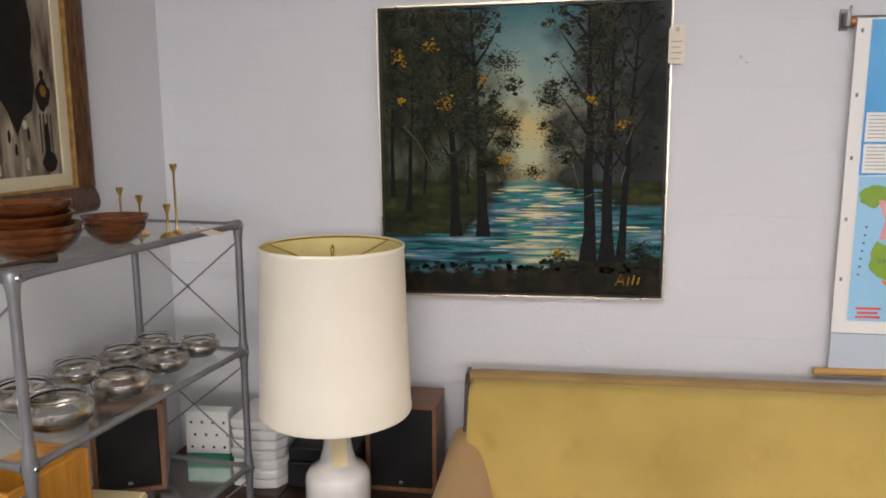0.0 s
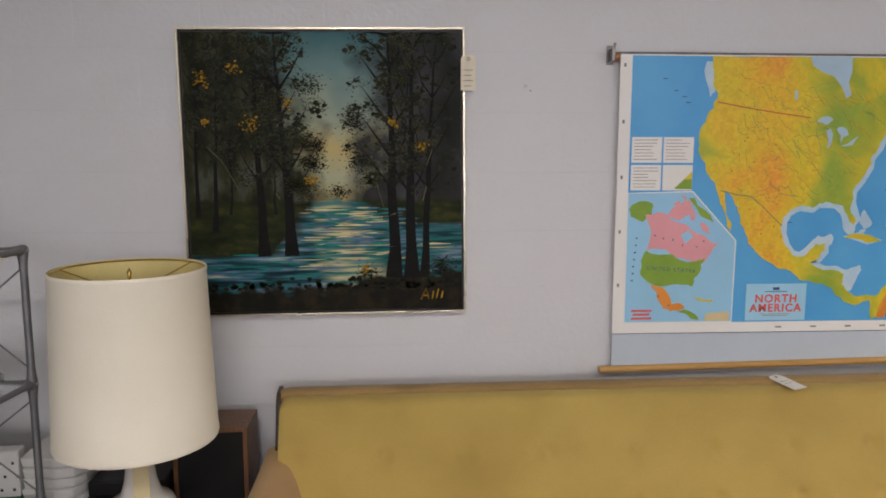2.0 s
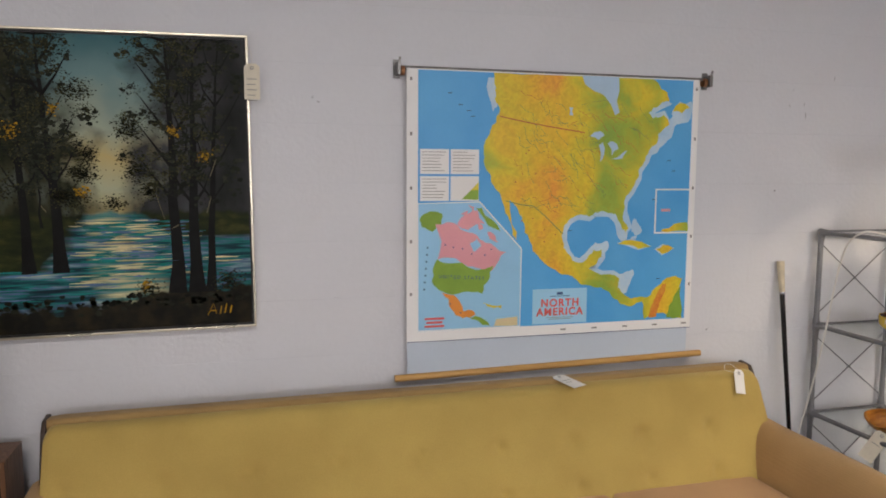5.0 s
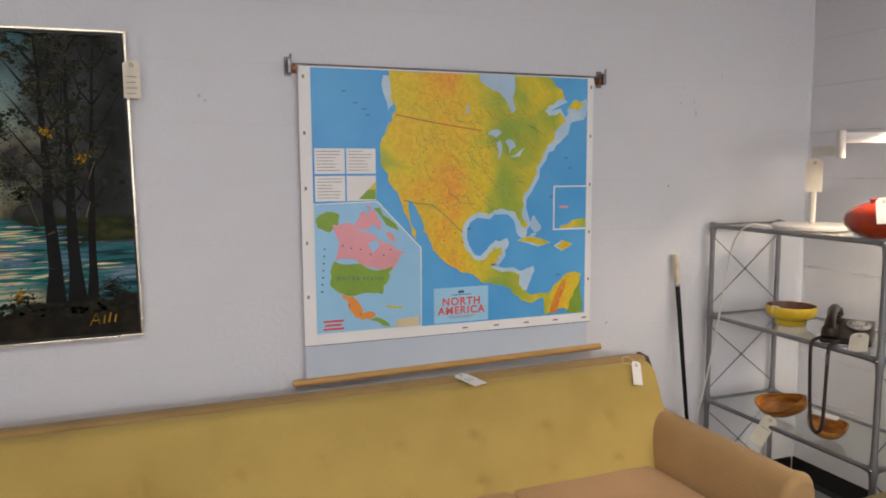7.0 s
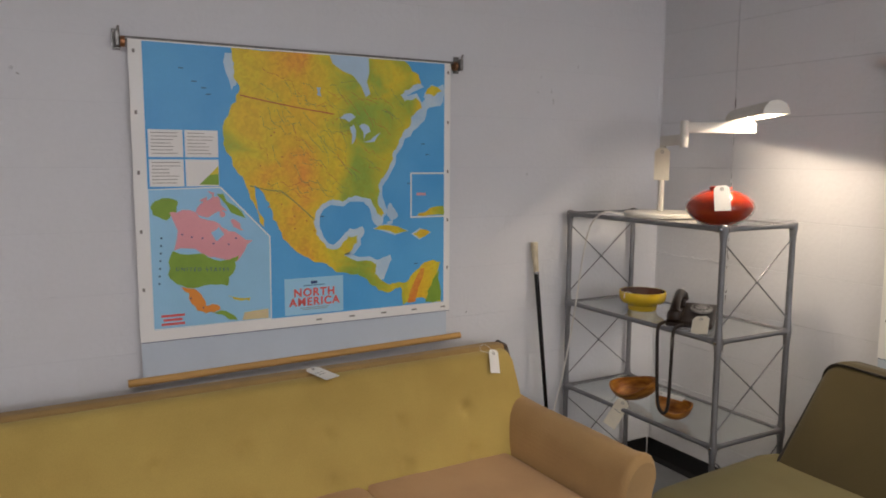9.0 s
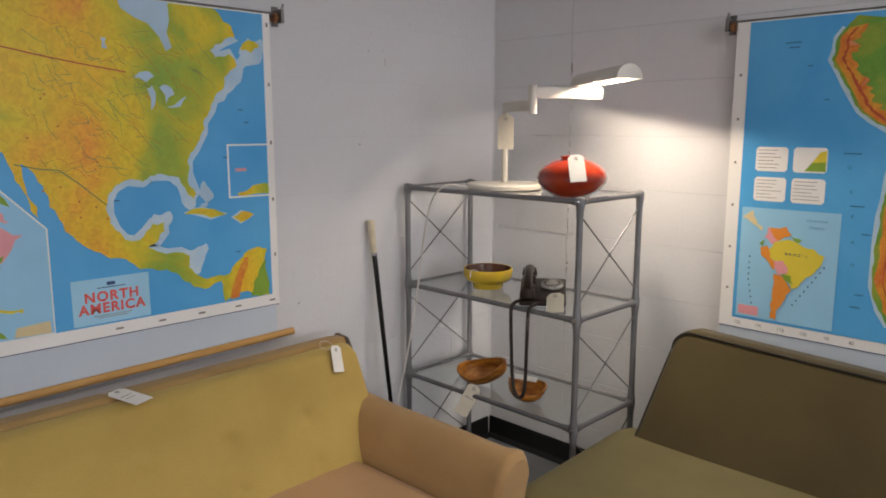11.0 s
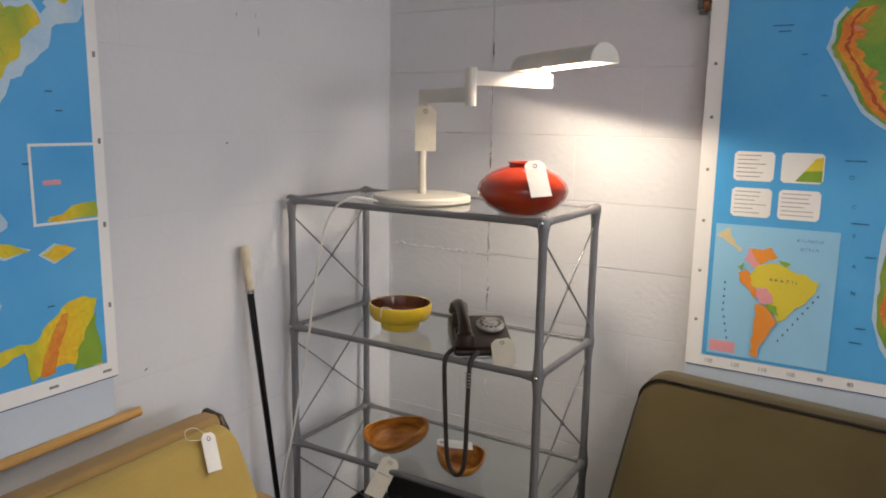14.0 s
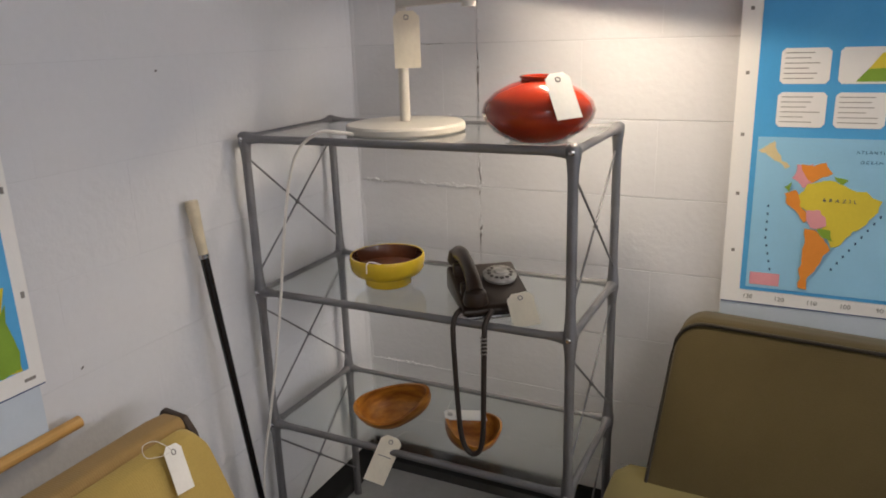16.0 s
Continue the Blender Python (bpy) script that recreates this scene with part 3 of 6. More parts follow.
def landscape(m):
    w, h = 0.947, 0.965
    p = thing("landscape_painting", "dark river landscape oil painting in a thin champagne metal frame", "painting", m)
    part("canvas", plate([(0.006, 0.006), (w - 0.006, 0.006), (w - 0.006, h - 0.006), (0.006, h - 0.006)], -0.022, -0.004), paint_ground("river_canvas"), p, smooth=False)
    for name, x0, x1, z0, z1 in (("frame_rail", 0, w, 0, 0.007), ("frame_rail", 0, w, h - 0.007, h), ("frame_stile", 0, 0.007, 0.007, h - 0.007), ("frame_stile", w - 0.007, w, 0.007, h - 0.007)):
        part(name, box(x0, x1, -0.036, 0.0, z0, z1, 0.001), M_SILVER, p, "champagne metal edge", smooth=False)
    for x0, x1, z0, z1 in ((0.007, w - 0.007, 0.007, 0.013), (0.007, w - 0.007, h - 0.013, h - 0.007), (0.007, 0.013, 0.013, h - 0.013), (w - 0.013, w - 0.007, 0.013, h - 0.013)):
        part("inner_slip", box(x0, x1, -0.028, -0.02, z0, z1), M_FRAMEBLACK, p, smooth=False)
    rng = random.Random(4)
    bark, leaf_dark, leaf_mid = oil("bark_oil", (0.008, 0.008, 0.008)), oil("dark_leaf_oil", (0.014, 0.016, 0.010), 0.6), oil("olive_leaf_oil", (0.046, 0.046, 0.016), 0.7)
    gold, white, tealp, creamp, bluep = oil("gold_oil", (0.34, 0.19, 0.010), 0.75), oil("pale_oil", (0.45, 0.42, 0.32)), oil("teal_oil", (0.012, 0.20, 0.18)), oil("cream_oil", (0.66, 0.58, 0.32)), oil("blue_oil", (0.10, 0.17, 0.30))
    twig = oil("twig_oil", (0.20, 0.17, 0.10))
    F = -0.0226

    def stroke(bm, pts, widths, depth):
        """A tapering brush stroke."""
        left, right = [], []
        for k, (x, z) in enumerate(pts):
            (ax, az), (bx, bz) = pts[max(k - 1, 0)], pts[min(k + 1, len(pts) - 1)]
            d = math.hypot(bx - ax, bz - az) or 1
            nx, nz = -(bz - az) / d, (bx - ax) / d
            left.append((x + nx * widths[k] / 2, z + nz * widths[k] / 2))
            right.append((x - nx * widths[k] / 2, z - nz * widths[k] / 2))
        lv = [bm.verts.new((x, depth, z)) for x, z in left]
        rv = [bm.verts.new((x, depth, z)) for x, z in right]
        for k in range(len(pts) - 1):
            bm.faces.new((lv[k], lv[k + 1], rv[k + 1], rv[k]))

    def dab(bm, x, z, r, depth, squash=0.7):
        a0 = rng.uniform(0, 6.3)
        n = 6
        vs = [bm.verts.new((x + r * rng.uniform(0.6, 1.2) * math.cos(a0 + 6.283 * i / n), depth, z + squash * r * rng.uniform(0.6, 1.2) * math.sin(a0 + 6.283 * i / n))) for i in range(n)]
        bm.faces.new(vs)

    bm_leaf, bm_olive, bm_mass = bmesh.new(), bmesh.new(), bmesh.new()

    def tree(x, z0, x1, z1, width, spread, leafy, lean):
        bm = bmesh.new()
        n = 9
        spine = [(x + (x1 - x) * (k / (n - 1)) ** 1.2 + rng.uniform(-0.004, 0.004), z0 + (z1 - z0) * k / (n - 1)) for k in range(n)]
        stroke(bm, spine, [width * (1.35 if k == 0 else 1.0) * (1 - 0.88 * k / (n - 1)) for k in range(n)], F - 0.0006)
        tips = []
        for k in range(3, n):
            for sgn in (-1, 1):
                bx, bz = spine[k]
                ln = spread * rng.uniform(0.5, 1.0) * (1.15 - k / n * 0.6)
                pts = [(bx, bz), (bx + sgn * ln * 0.35, bz + ln * 0.5), (bx + sgn * ln * (0.6 + lean * sgn), bz + ln * 1.15)]
                pts = [(min(max(px, 0.015), w - 0.015), min(pz, h - 0.016)) for px, pz in pts]
                stroke(bm, pts, [width * 0.28, width * 0.18, 0.0015], F - 0.0007)
                tips += [pts[1], pts[2]]
        part("painted_tree", bm, bark, p, smooth=False)
        for tx, tz in tips:
            for _ in range(2):
                kx, kz, tone = tx + rng.gauss(0, 0.028), tz + rng.gauss(0, 0.024), rng.random()
                for _ in range(3):
                    lx, lz = kx + rng.gauss(0, 0.012), kz + rng.gauss(0, 0.009)
                    if 0.03 < lx < w - 0.03 and lz < h - 0.03:
                        dab(bm_mass, lx, lz, rng.uniform(0.006, 0.013), F - 0.0008 - rng.random() * 0.0002)
                for _ in range(int(1.1 * leafy)):
                    lx, lz = kx + rng.gauss(0, 0.014), kz + rng.gauss(0, 0.010)
                    if 0.015 < lx < w - 0.015 and lz < h - 0.016:
                        dab(bm_leaf if tone + rng.gauss(0, 0.2) < 0.62 else bm_olive, lx, lz, rng.uniform(0.0013, 0.0036), F - 0.0009 - rng.random() * 0.0004)

    tree(0.262, 0.205, 0.238, 0.88, 0.034, 0.15, 34, -0.1)
    tree(0.10, 0.29, 0.13, 0.93, 0.016, 0.12, 8, 0.1)
    tree(0.352, 0.205, 0.312, 0.95, 0.038, 0.17, 48, 0.1)
    tree(0.045, 0.34, 0.05, 0.93, 0.014, 0.10, 16, 0.1)
    tree(0.155, 0.35, 0.17, 0.80, 0.008, 0.06, 5, 0.0)
    tree(0.300, 0.35, 0.298, 0.72, 0.007, 0.05, 5, 0.0)
    tree(0.702, 0.125, 0.690, 0.94, 0.044, 0.20, 60, -0.2)
    tree(0.757, 0.125, 0.772, 0.90, 0.042, 0.15, 26, 0.0)
    tree(0.803, 0.125, 0.850, 0.94, 0.027, 0.16, 8, 0.1)
    for cx, cz, r, k in ((0.43, 0.52, 0.035, 60), (0.44, 0.58, 0.03, 45), (0.57, 0.66, 0.04, 60), (0.59, 0.53, 0.04, 60), (0.42, 0.78, 0.04, 50), (0.63, 0.46, 0.035, 45), (0.40, 0.44, 0.04, 50), (0.20, 0.48, 0.05, 40), (0.86, 0.16, 0.035, 60), (0.61, 0.14, 0.03, 50), (0.52, 0.425, 0.025, 25), (0.36, 0.45, 0.03, 40)):
        for _ in range(6 * k):
            dab(bm_leaf if rng.random() < 0.6 else bm_olive, cx + rng.gauss(0, r * 0.62), cz + rng.gauss(0, r * 0.5), rng.uniform(0.0014, 0.0042), F - 0.0011)
    for _ in range(130):
        dab(bm_leaf, rng.uniform(0.02, w - 0.02), 0.10 + rng.gauss(0, 0.012), rng.uniform(0.006, 0.014), F - 0.0012)
    part("foliage", bm_mass, oil("shaded_leaf_oil", (0.022, 0.026, 0.017), 0.55), p, smooth=False)["kind"] = "stuff"
    part("dark_foliage", bm_leaf, leaf_dark, p, smooth=False)["kind"] = "stuff"
    part("olive_foliage", bm_olive, leaf_mid, p, smooth=False)["kind"] = "stuff"
    bm = bmesh.new()
    for fx, fz, r in ((0.074, 0.80, 0.022), (0.177, 0.832, 0.016), (0.228, 0.655, 0.024), (0.352, 0.722, 0.016), (0.425, 0.462, 0.020), (0.703, 0.655, 0.016), (0.800, 0.571, 0.018), (0.08, 0.66, 0.01), (0.60, 0.155, 0.012)):
        for _ in range(int(2600 * r)):
            dab(bm, fx + rng.gauss(0, r * 0.62), fz + rng.gauss(0, r * 0.62), rng.uniform(0.0015, 0.0055), F - 0.0016 - rng.random() * 0.0004)
    part("gold_blossom", bm, gold, p, smooth=False)["kind"] = "stuff"
    for mat_, name, count in ((tealp, "teal_ripples", 190), (bluep, "blue_ripples", 110), (creamp, "cream_ripples", 90)):
        bm = bmesh.new()
        for _ in range(count):
            z = rng.uniform(0.115, 0.37)
            if mat_ is creamp:
                x = 0.47 + (0.42 - z) * 0.35 + rng.gauss(0, 0.05 + (0.42 - z) * 0.25)
            else:
                x = rng.uniform(0.02, w - 0.12) if z < 0.22 else rng.uniform(0.40, 0.68)
            ln = rng.uniform(0.03, 0.13)
            if x < 0.02 or x + ln > w - 0.02 or (x < 0.36 and z > 0.215) or (x + ln > 0.54 and z < 0.185):
                continue
            stroke(bm, [(x, z), (x + ln / 2, z + rng.uniform(-0.002, 0.002)), (x + ln, z)], [0.001, rng.uniform(0.002, 0.0075), 0.001], F - 0.0004 - rng.random() * 0.0002)
        part(name, bm, mat_, p, smooth=False)["kind"] = "stuff"
    for pts in ([(0.085, 0.575), (0.13, 0.53), (0.185, 0.43)], [(0.645, 0.45), (0.655, 0.41), (0.668, 0.37)], [(0.80, 0.39), (0.815, 0.44)], [(0.815, 0.51), (0.835, 0.565)], [(0.69, 0.34), (0.71, 0.35)], [(0.305, 0.42), (0.318, 0.40)]):
        bm = bmesh.new()
        stroke(bm, pts, [0.0016] * len(pts), F - 0.0018)
        part("pale_twig", bm, twig, p, smooth=False)
    bm = bmesh.new()
    for pts in ([(0.79, 0.045), (0.81, 0.085), (0.818, 0.048)], [(0.83, 0.048), (0.835, 0.075)], [(0.845, 0.05), (0.852, 0.082)], [(0.862, 0.05), (0.868, 0.075)], [(0.80, 0.06), (0.818, 0.06)]):
        stroke(bm, pts, [0.004] * len(pts), F - 0.002)
    part("signature_strokes", bm, gold, p, smooth=False)
    return p


landscape(pose(-0.622, NORTH, 0.928, 0, -0.6, 0))
price_tag(pose(0.327, NORTH - 0.042, 1.805), 0.05, 0.108, M_TAG, 5, [(0.0, 0.0, 0.03), (-0.004, 0.005, 0.05)], "cream price tag hanging from the painting's frame")


# ---- wall maps ----
def roller_map(m, width, top, foot, label):
    """A spring roller between two brackets, the printed sheet, the plain cloth below and a round rod."""
    g = thing("wall_map", label, "wall map", m)
    part("roller", sweep([(-0.022, -0.022, top + 0.005), (width + 0.028, -0.022, top + 0.005)], 0.0075, 14), M_ROLLER, g)
    for x in (-0.028, width + 0.034):
        bm = box(x - 0.006, x + 0.006, -0.05, 0.0, top - 0.022, top + 0.022, 0.002)
        box(x - 0.012, x + 0.012, -0.004, 0.0, top - 0.03, top + 0.034, 0.001, bm=bm)
        br = part("bracket", bm, M_ROLLER, g, "dull steel roller bracket", smooth=False)
        part("bracket_pin", sweep([(x, -0.046, top + 0.02), (x + 0.004, -0.048, top + 0.038)], 0.004, 8), M_ROLLER, br)
        part("cap", sweep([(x - 0.003 + (0.012 if x < 0 else -0.022), -0.028, top - 0.006), (x + (0.022 if x < 0 else -0.012), -0.028, top - 0.006)], 0.0165, 14), M_COPPER, g, "copper coloured end cap")
    return g


def sheet(name, x0, x1, z0, z1, y, material, parent, bow=0.004, label=""):
    """A hanging sheet with a slight bow, one millimetre thick."""
    bm = bmesh.new()
    nx, nz = 14, 10
    grid = [[[bm.verts.new((x0 + (x1 - x0) * i / nx, y + d - bow * math.sin(math.pi * i / nx), z0 + (z1 - z0) * j / nz)) for j in range(nz + 1)] for i in range(nx + 1)] for d in (0, 0.0008)]
    for s in grid:
        for i in range(nx):
            for j in range(nz):
                bm.faces.new((s[i][j], s[i + 1][j], s[i + 1][j + 1], s[i][j + 1]))
    a, b = grid
    rim = [(i, 0) for i in range(nx)] + [(nx, j) for j in range(nz)] + [(i, nz) for i in range(nx, 0, -1)] + [(0, j) for j in range(nz, 0, -1)]
    for (i, j), (k, l) in zip(rim, rim[1:] + rim[:1]):
        bm.faces.new((a[i][j], a[k][l], b[k][l], b[i][j]))
    return part(name, bm, material, parent, label)


def printed(name, outline, level, material, parent, label=""):
    """A printed area, as a thin film; higher levels lie on lower ones."""
    y = -0.0305 - 0.0007 * level
    return part(name, plate(outline, y - 0.0003, y), material, parent, label, smooth=False)


def strip_print(name, outer, inner, level, material, parent, label=""):
    """A printed band between two lines with as many points."""
    bm = bmesh.new()
    y = -0.0305 - 0.0007 * level
    o, i = ([bm.verts.new((px, y, pz)) for px, pz in side] for side in (outer, inner))
    for k in range(len(outer) - 1):
        bm.faces.new((o[k], o[k + 1], i[k + 1], i[k]))
    return part(name, bm, material, parent, label, smooth=False)


def rect(x0, x1, z0, z1):
    return [(x0, z0), (x1, z0), (x1, z1), (x0, z1)]


def legend_lines(parent, x0, x1, z0, z1, rows, level, seed):
    rng = random.Random(seed)
    for k in range(rows):
        z = z1 - (z1 - z0) * (k + 1) / (rows + 1)
        printed("legend_line", rect(x0 + 0.008, x0 + 0.008 + (x1 - x0 - 0.016) * rng.uniform(0.55, 1), z, z + 0.0018), level, M_INK, parent)


def ink_line(pts, width, level, material, parent, name="border_line"):
    bm = bmesh.new()
    y = -0.0305 - 0.0007 * level
    sweep([(x, y, z) for x, z in pts], width / 2, 5, bm)
    for v in bm.verts:
        v.co.y = y + (v.co.y - y) * 0.12
    return part(name, bm, material, parent, smooth=False)


# North America
na = roller_map(pose(0.845, NORTH, 0), 1.165, 1.818, 0.74, "blue school roller map of a continent hung above the sofa")
sheet("margin_sheet", 0.002, 1.160, 0.848, 1.822, -0.0295, M_PAPER, na, 0.0)
sheet("foot_cloth", 0.004, 1.146, 0.735, 0.8475, -0.0290, M_BACKCLOTH, na, 0.0)
printed("edge_line", rect(0.004, 1.158, 0.849, 0.8515), 0, M_NAVY, na)
ocean = printed("ocean", rect(0.043, 1.132, 0.889, 1.818), 0, M_OCEAN, na, "bright blue printed sea")
land = [(0.75, 1.818), (0.53, 1.818)] + [(0.32, 1.818), (0.329, 1.766), (0.325, 1.725), (0.345, 1.684), (0.332, 1.642), (0.31, 1.614), (0.292, 1.58), (0.285, 1.531), (0.294, 1.475), (0.314, 1.432), (0.337, 1.397), (0.357, 1.361), (0.381, 1.304), (0.401, 1.246), (0.417, 1.214), (0.416, 1.246), (0.392, 1.311), (0.386, 1.361), (0.421, 1.325), (0.446, 1.274), (0.466, 1.216), (0.482, 1.172), (0.519, 1.135), (0.574, 1.1), (0.629, 1.078), (0.654, 1.062), (0.686, 1.038), (0.734, 1.027), (0.791, 1.011), (0.816, 0.983), (0.849, 0.957), (0.899, 0.947), (0.943, 0.964), (0.953, 0.893), (1.12, 0.89), (1.116, 1.05), (1.057, 1.055), (1.025, 1.033), (0.978, 0.988)]
land += [(0.943, 0.982), (0.897, 0.977), (0.856, 1), (0.835, 1.023), (0.84, 1.06), (0.812, 1.073), (0.764, 1.074), (0.712, 1.1), (0.739, 1.115), (0.764, 1.144), (0.765, 1.171), (0.728, 1.172), (0.706, 1.146), (0.675, 1.124), (0.643, 1.132), (0.619, 1.162), (0.602, 1.207), (0.603, 1.25), (0.622, 1.284), (0.66, 1.304), (0.708, 1.297), (0.731, 1.314), (0.778, 1.314), (0.818, 1.306), (0.839, 1.269), (0.863, 1.236), (0.873, 1.251), (0.85, 1.313), (0.851, 1.357), (0.878, 1.394), (0.907, 1.445), (0.909, 1.474), (0.936, 1.511), (0.95, 1.547), (0.973, 1.569), (0.987, 1.612), (1.033, 1.649), (1.007, 1.685), (0.96, 1.67), (0.943, 1.691), (0.989, 1.721), (1.029, 1.736), (1.019, 1.771), (0.977, 1.806), (0.936, 1.825)]
shore = [(0.943, 0.982), (0.897, 0.977), (0.856, 1), (0.835, 1.023), (0.84, 1.06), (0.812, 1.073), (0.764, 1.074), (0.712, 1.1), (0.739, 1.115), (0.764, 1.144), (0.765, 1.171), (0.728, 1.172), (0.706, 1.146), (0.675, 1.124), (0.643, 1.132), (0.619, 1.162), (0.602, 1.207), (0.603, 1.25), (0.622, 1.284), (0.66, 1.304), (0.708, 1.297), (0.731, 1.314), (0.778, 1.314), (0.818, 1.306), (0.839, 1.269), (0.863, 1.236), (0.873, 1.251), (0.85, 1.313), (0.851, 1.357), (0.878, 1.394), (0.907, 1.445), (0.909, 1.474), (0.936, 1.511), (0.95, 1.547), (0.973, 1.569), (0.987, 1.612), (1.033, 1.649), (1.007, 1.685), (0.96, 1.67), (0.943, 1.691), (0.989, 1.721), (1.029, 1.736), (1.019, 1.771), (0.977, 1.806), (0.936, 1.825)][1:-2]
for side in (0.017, -0.017):
    strip_print("shallow_sea", grown(shore, side)[1:-1], shore[1:-1], 1, M_COAST, na)
for k, pts in enumerate(([(0.79, 1.318), (0.84, 1.275), (0.872, 1.24), (0.868, 1.196), (0.846, 1.203), (0.818, 1.262), (0.775, 1.30)], [(0.69, 1.115), (0.708, 1.165), (0.735, 1.20), (0.785, 1.205), (0.792, 1.18), (0.765, 1.15)], [(0.945, 1.535), (0.985, 1.54), (1.045, 1.60), (1.085, 1.672), (1.065, 1.695), (1.02, 1.66), (0.98, 1.60)], [(0.826, 1.045), (0.84, 1.075), (0.898, 1.092), (0.905, 1.075), (0.872, 1.00), (0.850, 0.995)], [(1.04, 1.69), (1.06, 1.65), (1.115, 1.66), (1.13, 1.70), (1.125, 1.74)], [(0.300, 1.80), (0.325, 1.80), (0.335, 1.70), (0.318, 1.68)])):
    printed("shallow_bank", rough_line(pts, 0.14, 2, k + 70), 1.35 + 0.07 * k, M_COAST, na)
printed("continent", [(x, min(z, 1.8175)) for x, z in rough_line(land, 0.16, 2, 3)], 2, M_NALAND, na, "land printed in yellow, orange and green relief tints")
printed("bay", [(0.664, 1.82), (0.814, 1.82), (0.817, 1.768), (0.807, 1.732), (0.82, 1.69), (0.802, 1.678), (0.784, 1.718), (0.752, 1.753), (0.713, 1.766), (0.676, 1.789)], 3, M_SHELF, na)
for k, pts in enumerate(([(0.701, 1.599), (0.742, 1.618), (0.761, 1.604), (0.737, 1.586)], [(0.738, 1.568), (0.753, 1.578), (0.761, 1.532), (0.746, 1.506)], [(0.775, 1.572), (0.798, 1.581), (0.82, 1.554), (0.793, 1.525)], [(0.793, 1.515), (0.839, 1.539), (0.858, 1.549), (0.837, 1.518)], [(0.615, 1.704), (0.63, 1.704), (0.632, 1.673), (0.616, 1.676)])):
    printed("lake", rough_line(pts, 0.2, 1, k), 3, M_SHELF, na)
for k, pts in enumerate(([(0.831, 1.192), (0.886, 1.206), (0.972, 1.178), (0.92, 1.171), (0.871, 1.188)], [(0.994, 1.167), (1.026, 1.184), (1.071, 1.171), (1.023, 1.148)], [(1.047, 1.7), (1.077, 1.733), (1.119, 1.715), (1.087, 1.693)])):
    printed("island_shallows", grown(pts, 0.005), 1, M_COAST, na)
    printed("island", rough_line(pts, 0.15, 1, k), 2, M_NALAND, na)
for pts in ([(0.897, 1.29), (0.915, 1.27), (0.93, 1.235), (0.90, 1.225), (0.885, 1.26)], [(0.885, 1.215), (0.91, 1.222), (0.905, 1.208)]):
    printed("shoal", rough_line(pts, 0.2, 2, 5), 2, M_SHELF, na)
printed("southern_ridge", rough_line([(0.972, 0.90), (0.985, 0.945), (1.005, 0.99), (1.03, 1.03), (1.045, 1.03), (1.028, 0.975), (1.012, 0.93), (1.006, 0.90)], 0.12, 2, 81), 2.6, M_ANDES, na)
printed("southern_lowland", rough_line([(1.05, 0.895), (1.117, 0.895), (1.112, 1.02), (1.085, 0.985), (1.06, 0.94)], 0.12, 2, 82), 2.6, M_GRASS, na)
ink_line([(0.345, 1.664), (0.45, 1.645), (0.56, 1.628), (0.68, 1.612)], 0.004, 3, M_BORDER, na)
ink_line([(0.37, 1.36), (0.43, 1.345), (0.48, 1.34), (0.53, 1.30), (0.60, 1.235)], 0.0032, 3, M_RIVER, na)
rng = random.Random(8)
for k in range(90):
    z = rng.uniform(1.34, 1.76)
    x = rng.uniform(0.40, 0.80 + 0.3 * (z - 1.34))
    pts = [(x, z)]
    for _ in range(4):
        pts.append((pts[-1][0] + rng.uniform(0.0, 0.028), pts[-1][1] - rng.uniform(-0.012, 0.03)))
    ink_line(pts, 0.0011, 3, M_RIVER if k % 3 else M_BORDER, na, "river_line")
for k in range(16):
    x, z = rng.uniform(0.32, 0.60), rng.uniform(1.15, 1.6)
    if x > 0.3 + (1.6 - z) * 0.4:
        printed("town_dot", rect(x, x + 0.005, z, z + 0.004), 3, M_BORDER, na)
for x, z in ((0.15, 1.74), (0.19, 1.70), (0.22, 1.68), (0.235, 1.66), (1.03, 1.51), (1.05, 1.47), (0.97, 1.36), (1.08, 1.33), (0.62, 1.245), (1.0, 1.05)):
    printed("sea_name", rect(x, x + 0.016, z, z + 0.003), 2, M_NAVY, na)
for i in range(2):
    for j in range(2):
        x0, z0 = 0.05 + 0.112 * i, 1.456 - 0.0955 * j
        printed("legend_panel", rect(x0, x0 + 0.106, z0, z0 + 0.088), 2, M_PAPER, na)
        if i and j:
            printed("relief_key", [(0.204, 1.366), (0.245, 1.405), (0.267, 1.428), (0.267, 1.364)], 3, M_GRASS, na)
            printed("relief_key", [(0.236, 1.398), (0.25, 1.41), (0.267, 1.428), (0.267, 1.40)], 4, M_LEMON, na)
        else:
            legend_lines(na, x0, x0 + 0.106, z0, z0 + 0.088, 7, 3, i + 2 * j)
printed("inset_border", grown([(0.044, 1.35), (0.271, 1.354), (0.433, 1.182), (0.433, 0.893), (0.045, 0.893)], 0.005), 2, M_PAPER, na)
printed("inset_sea", [(0.044, 1.35), (0.271, 1.354), (0.433, 1.182), (0.433, 0.893), (0.045, 0.893)], 3, M_INSETSEA, na)
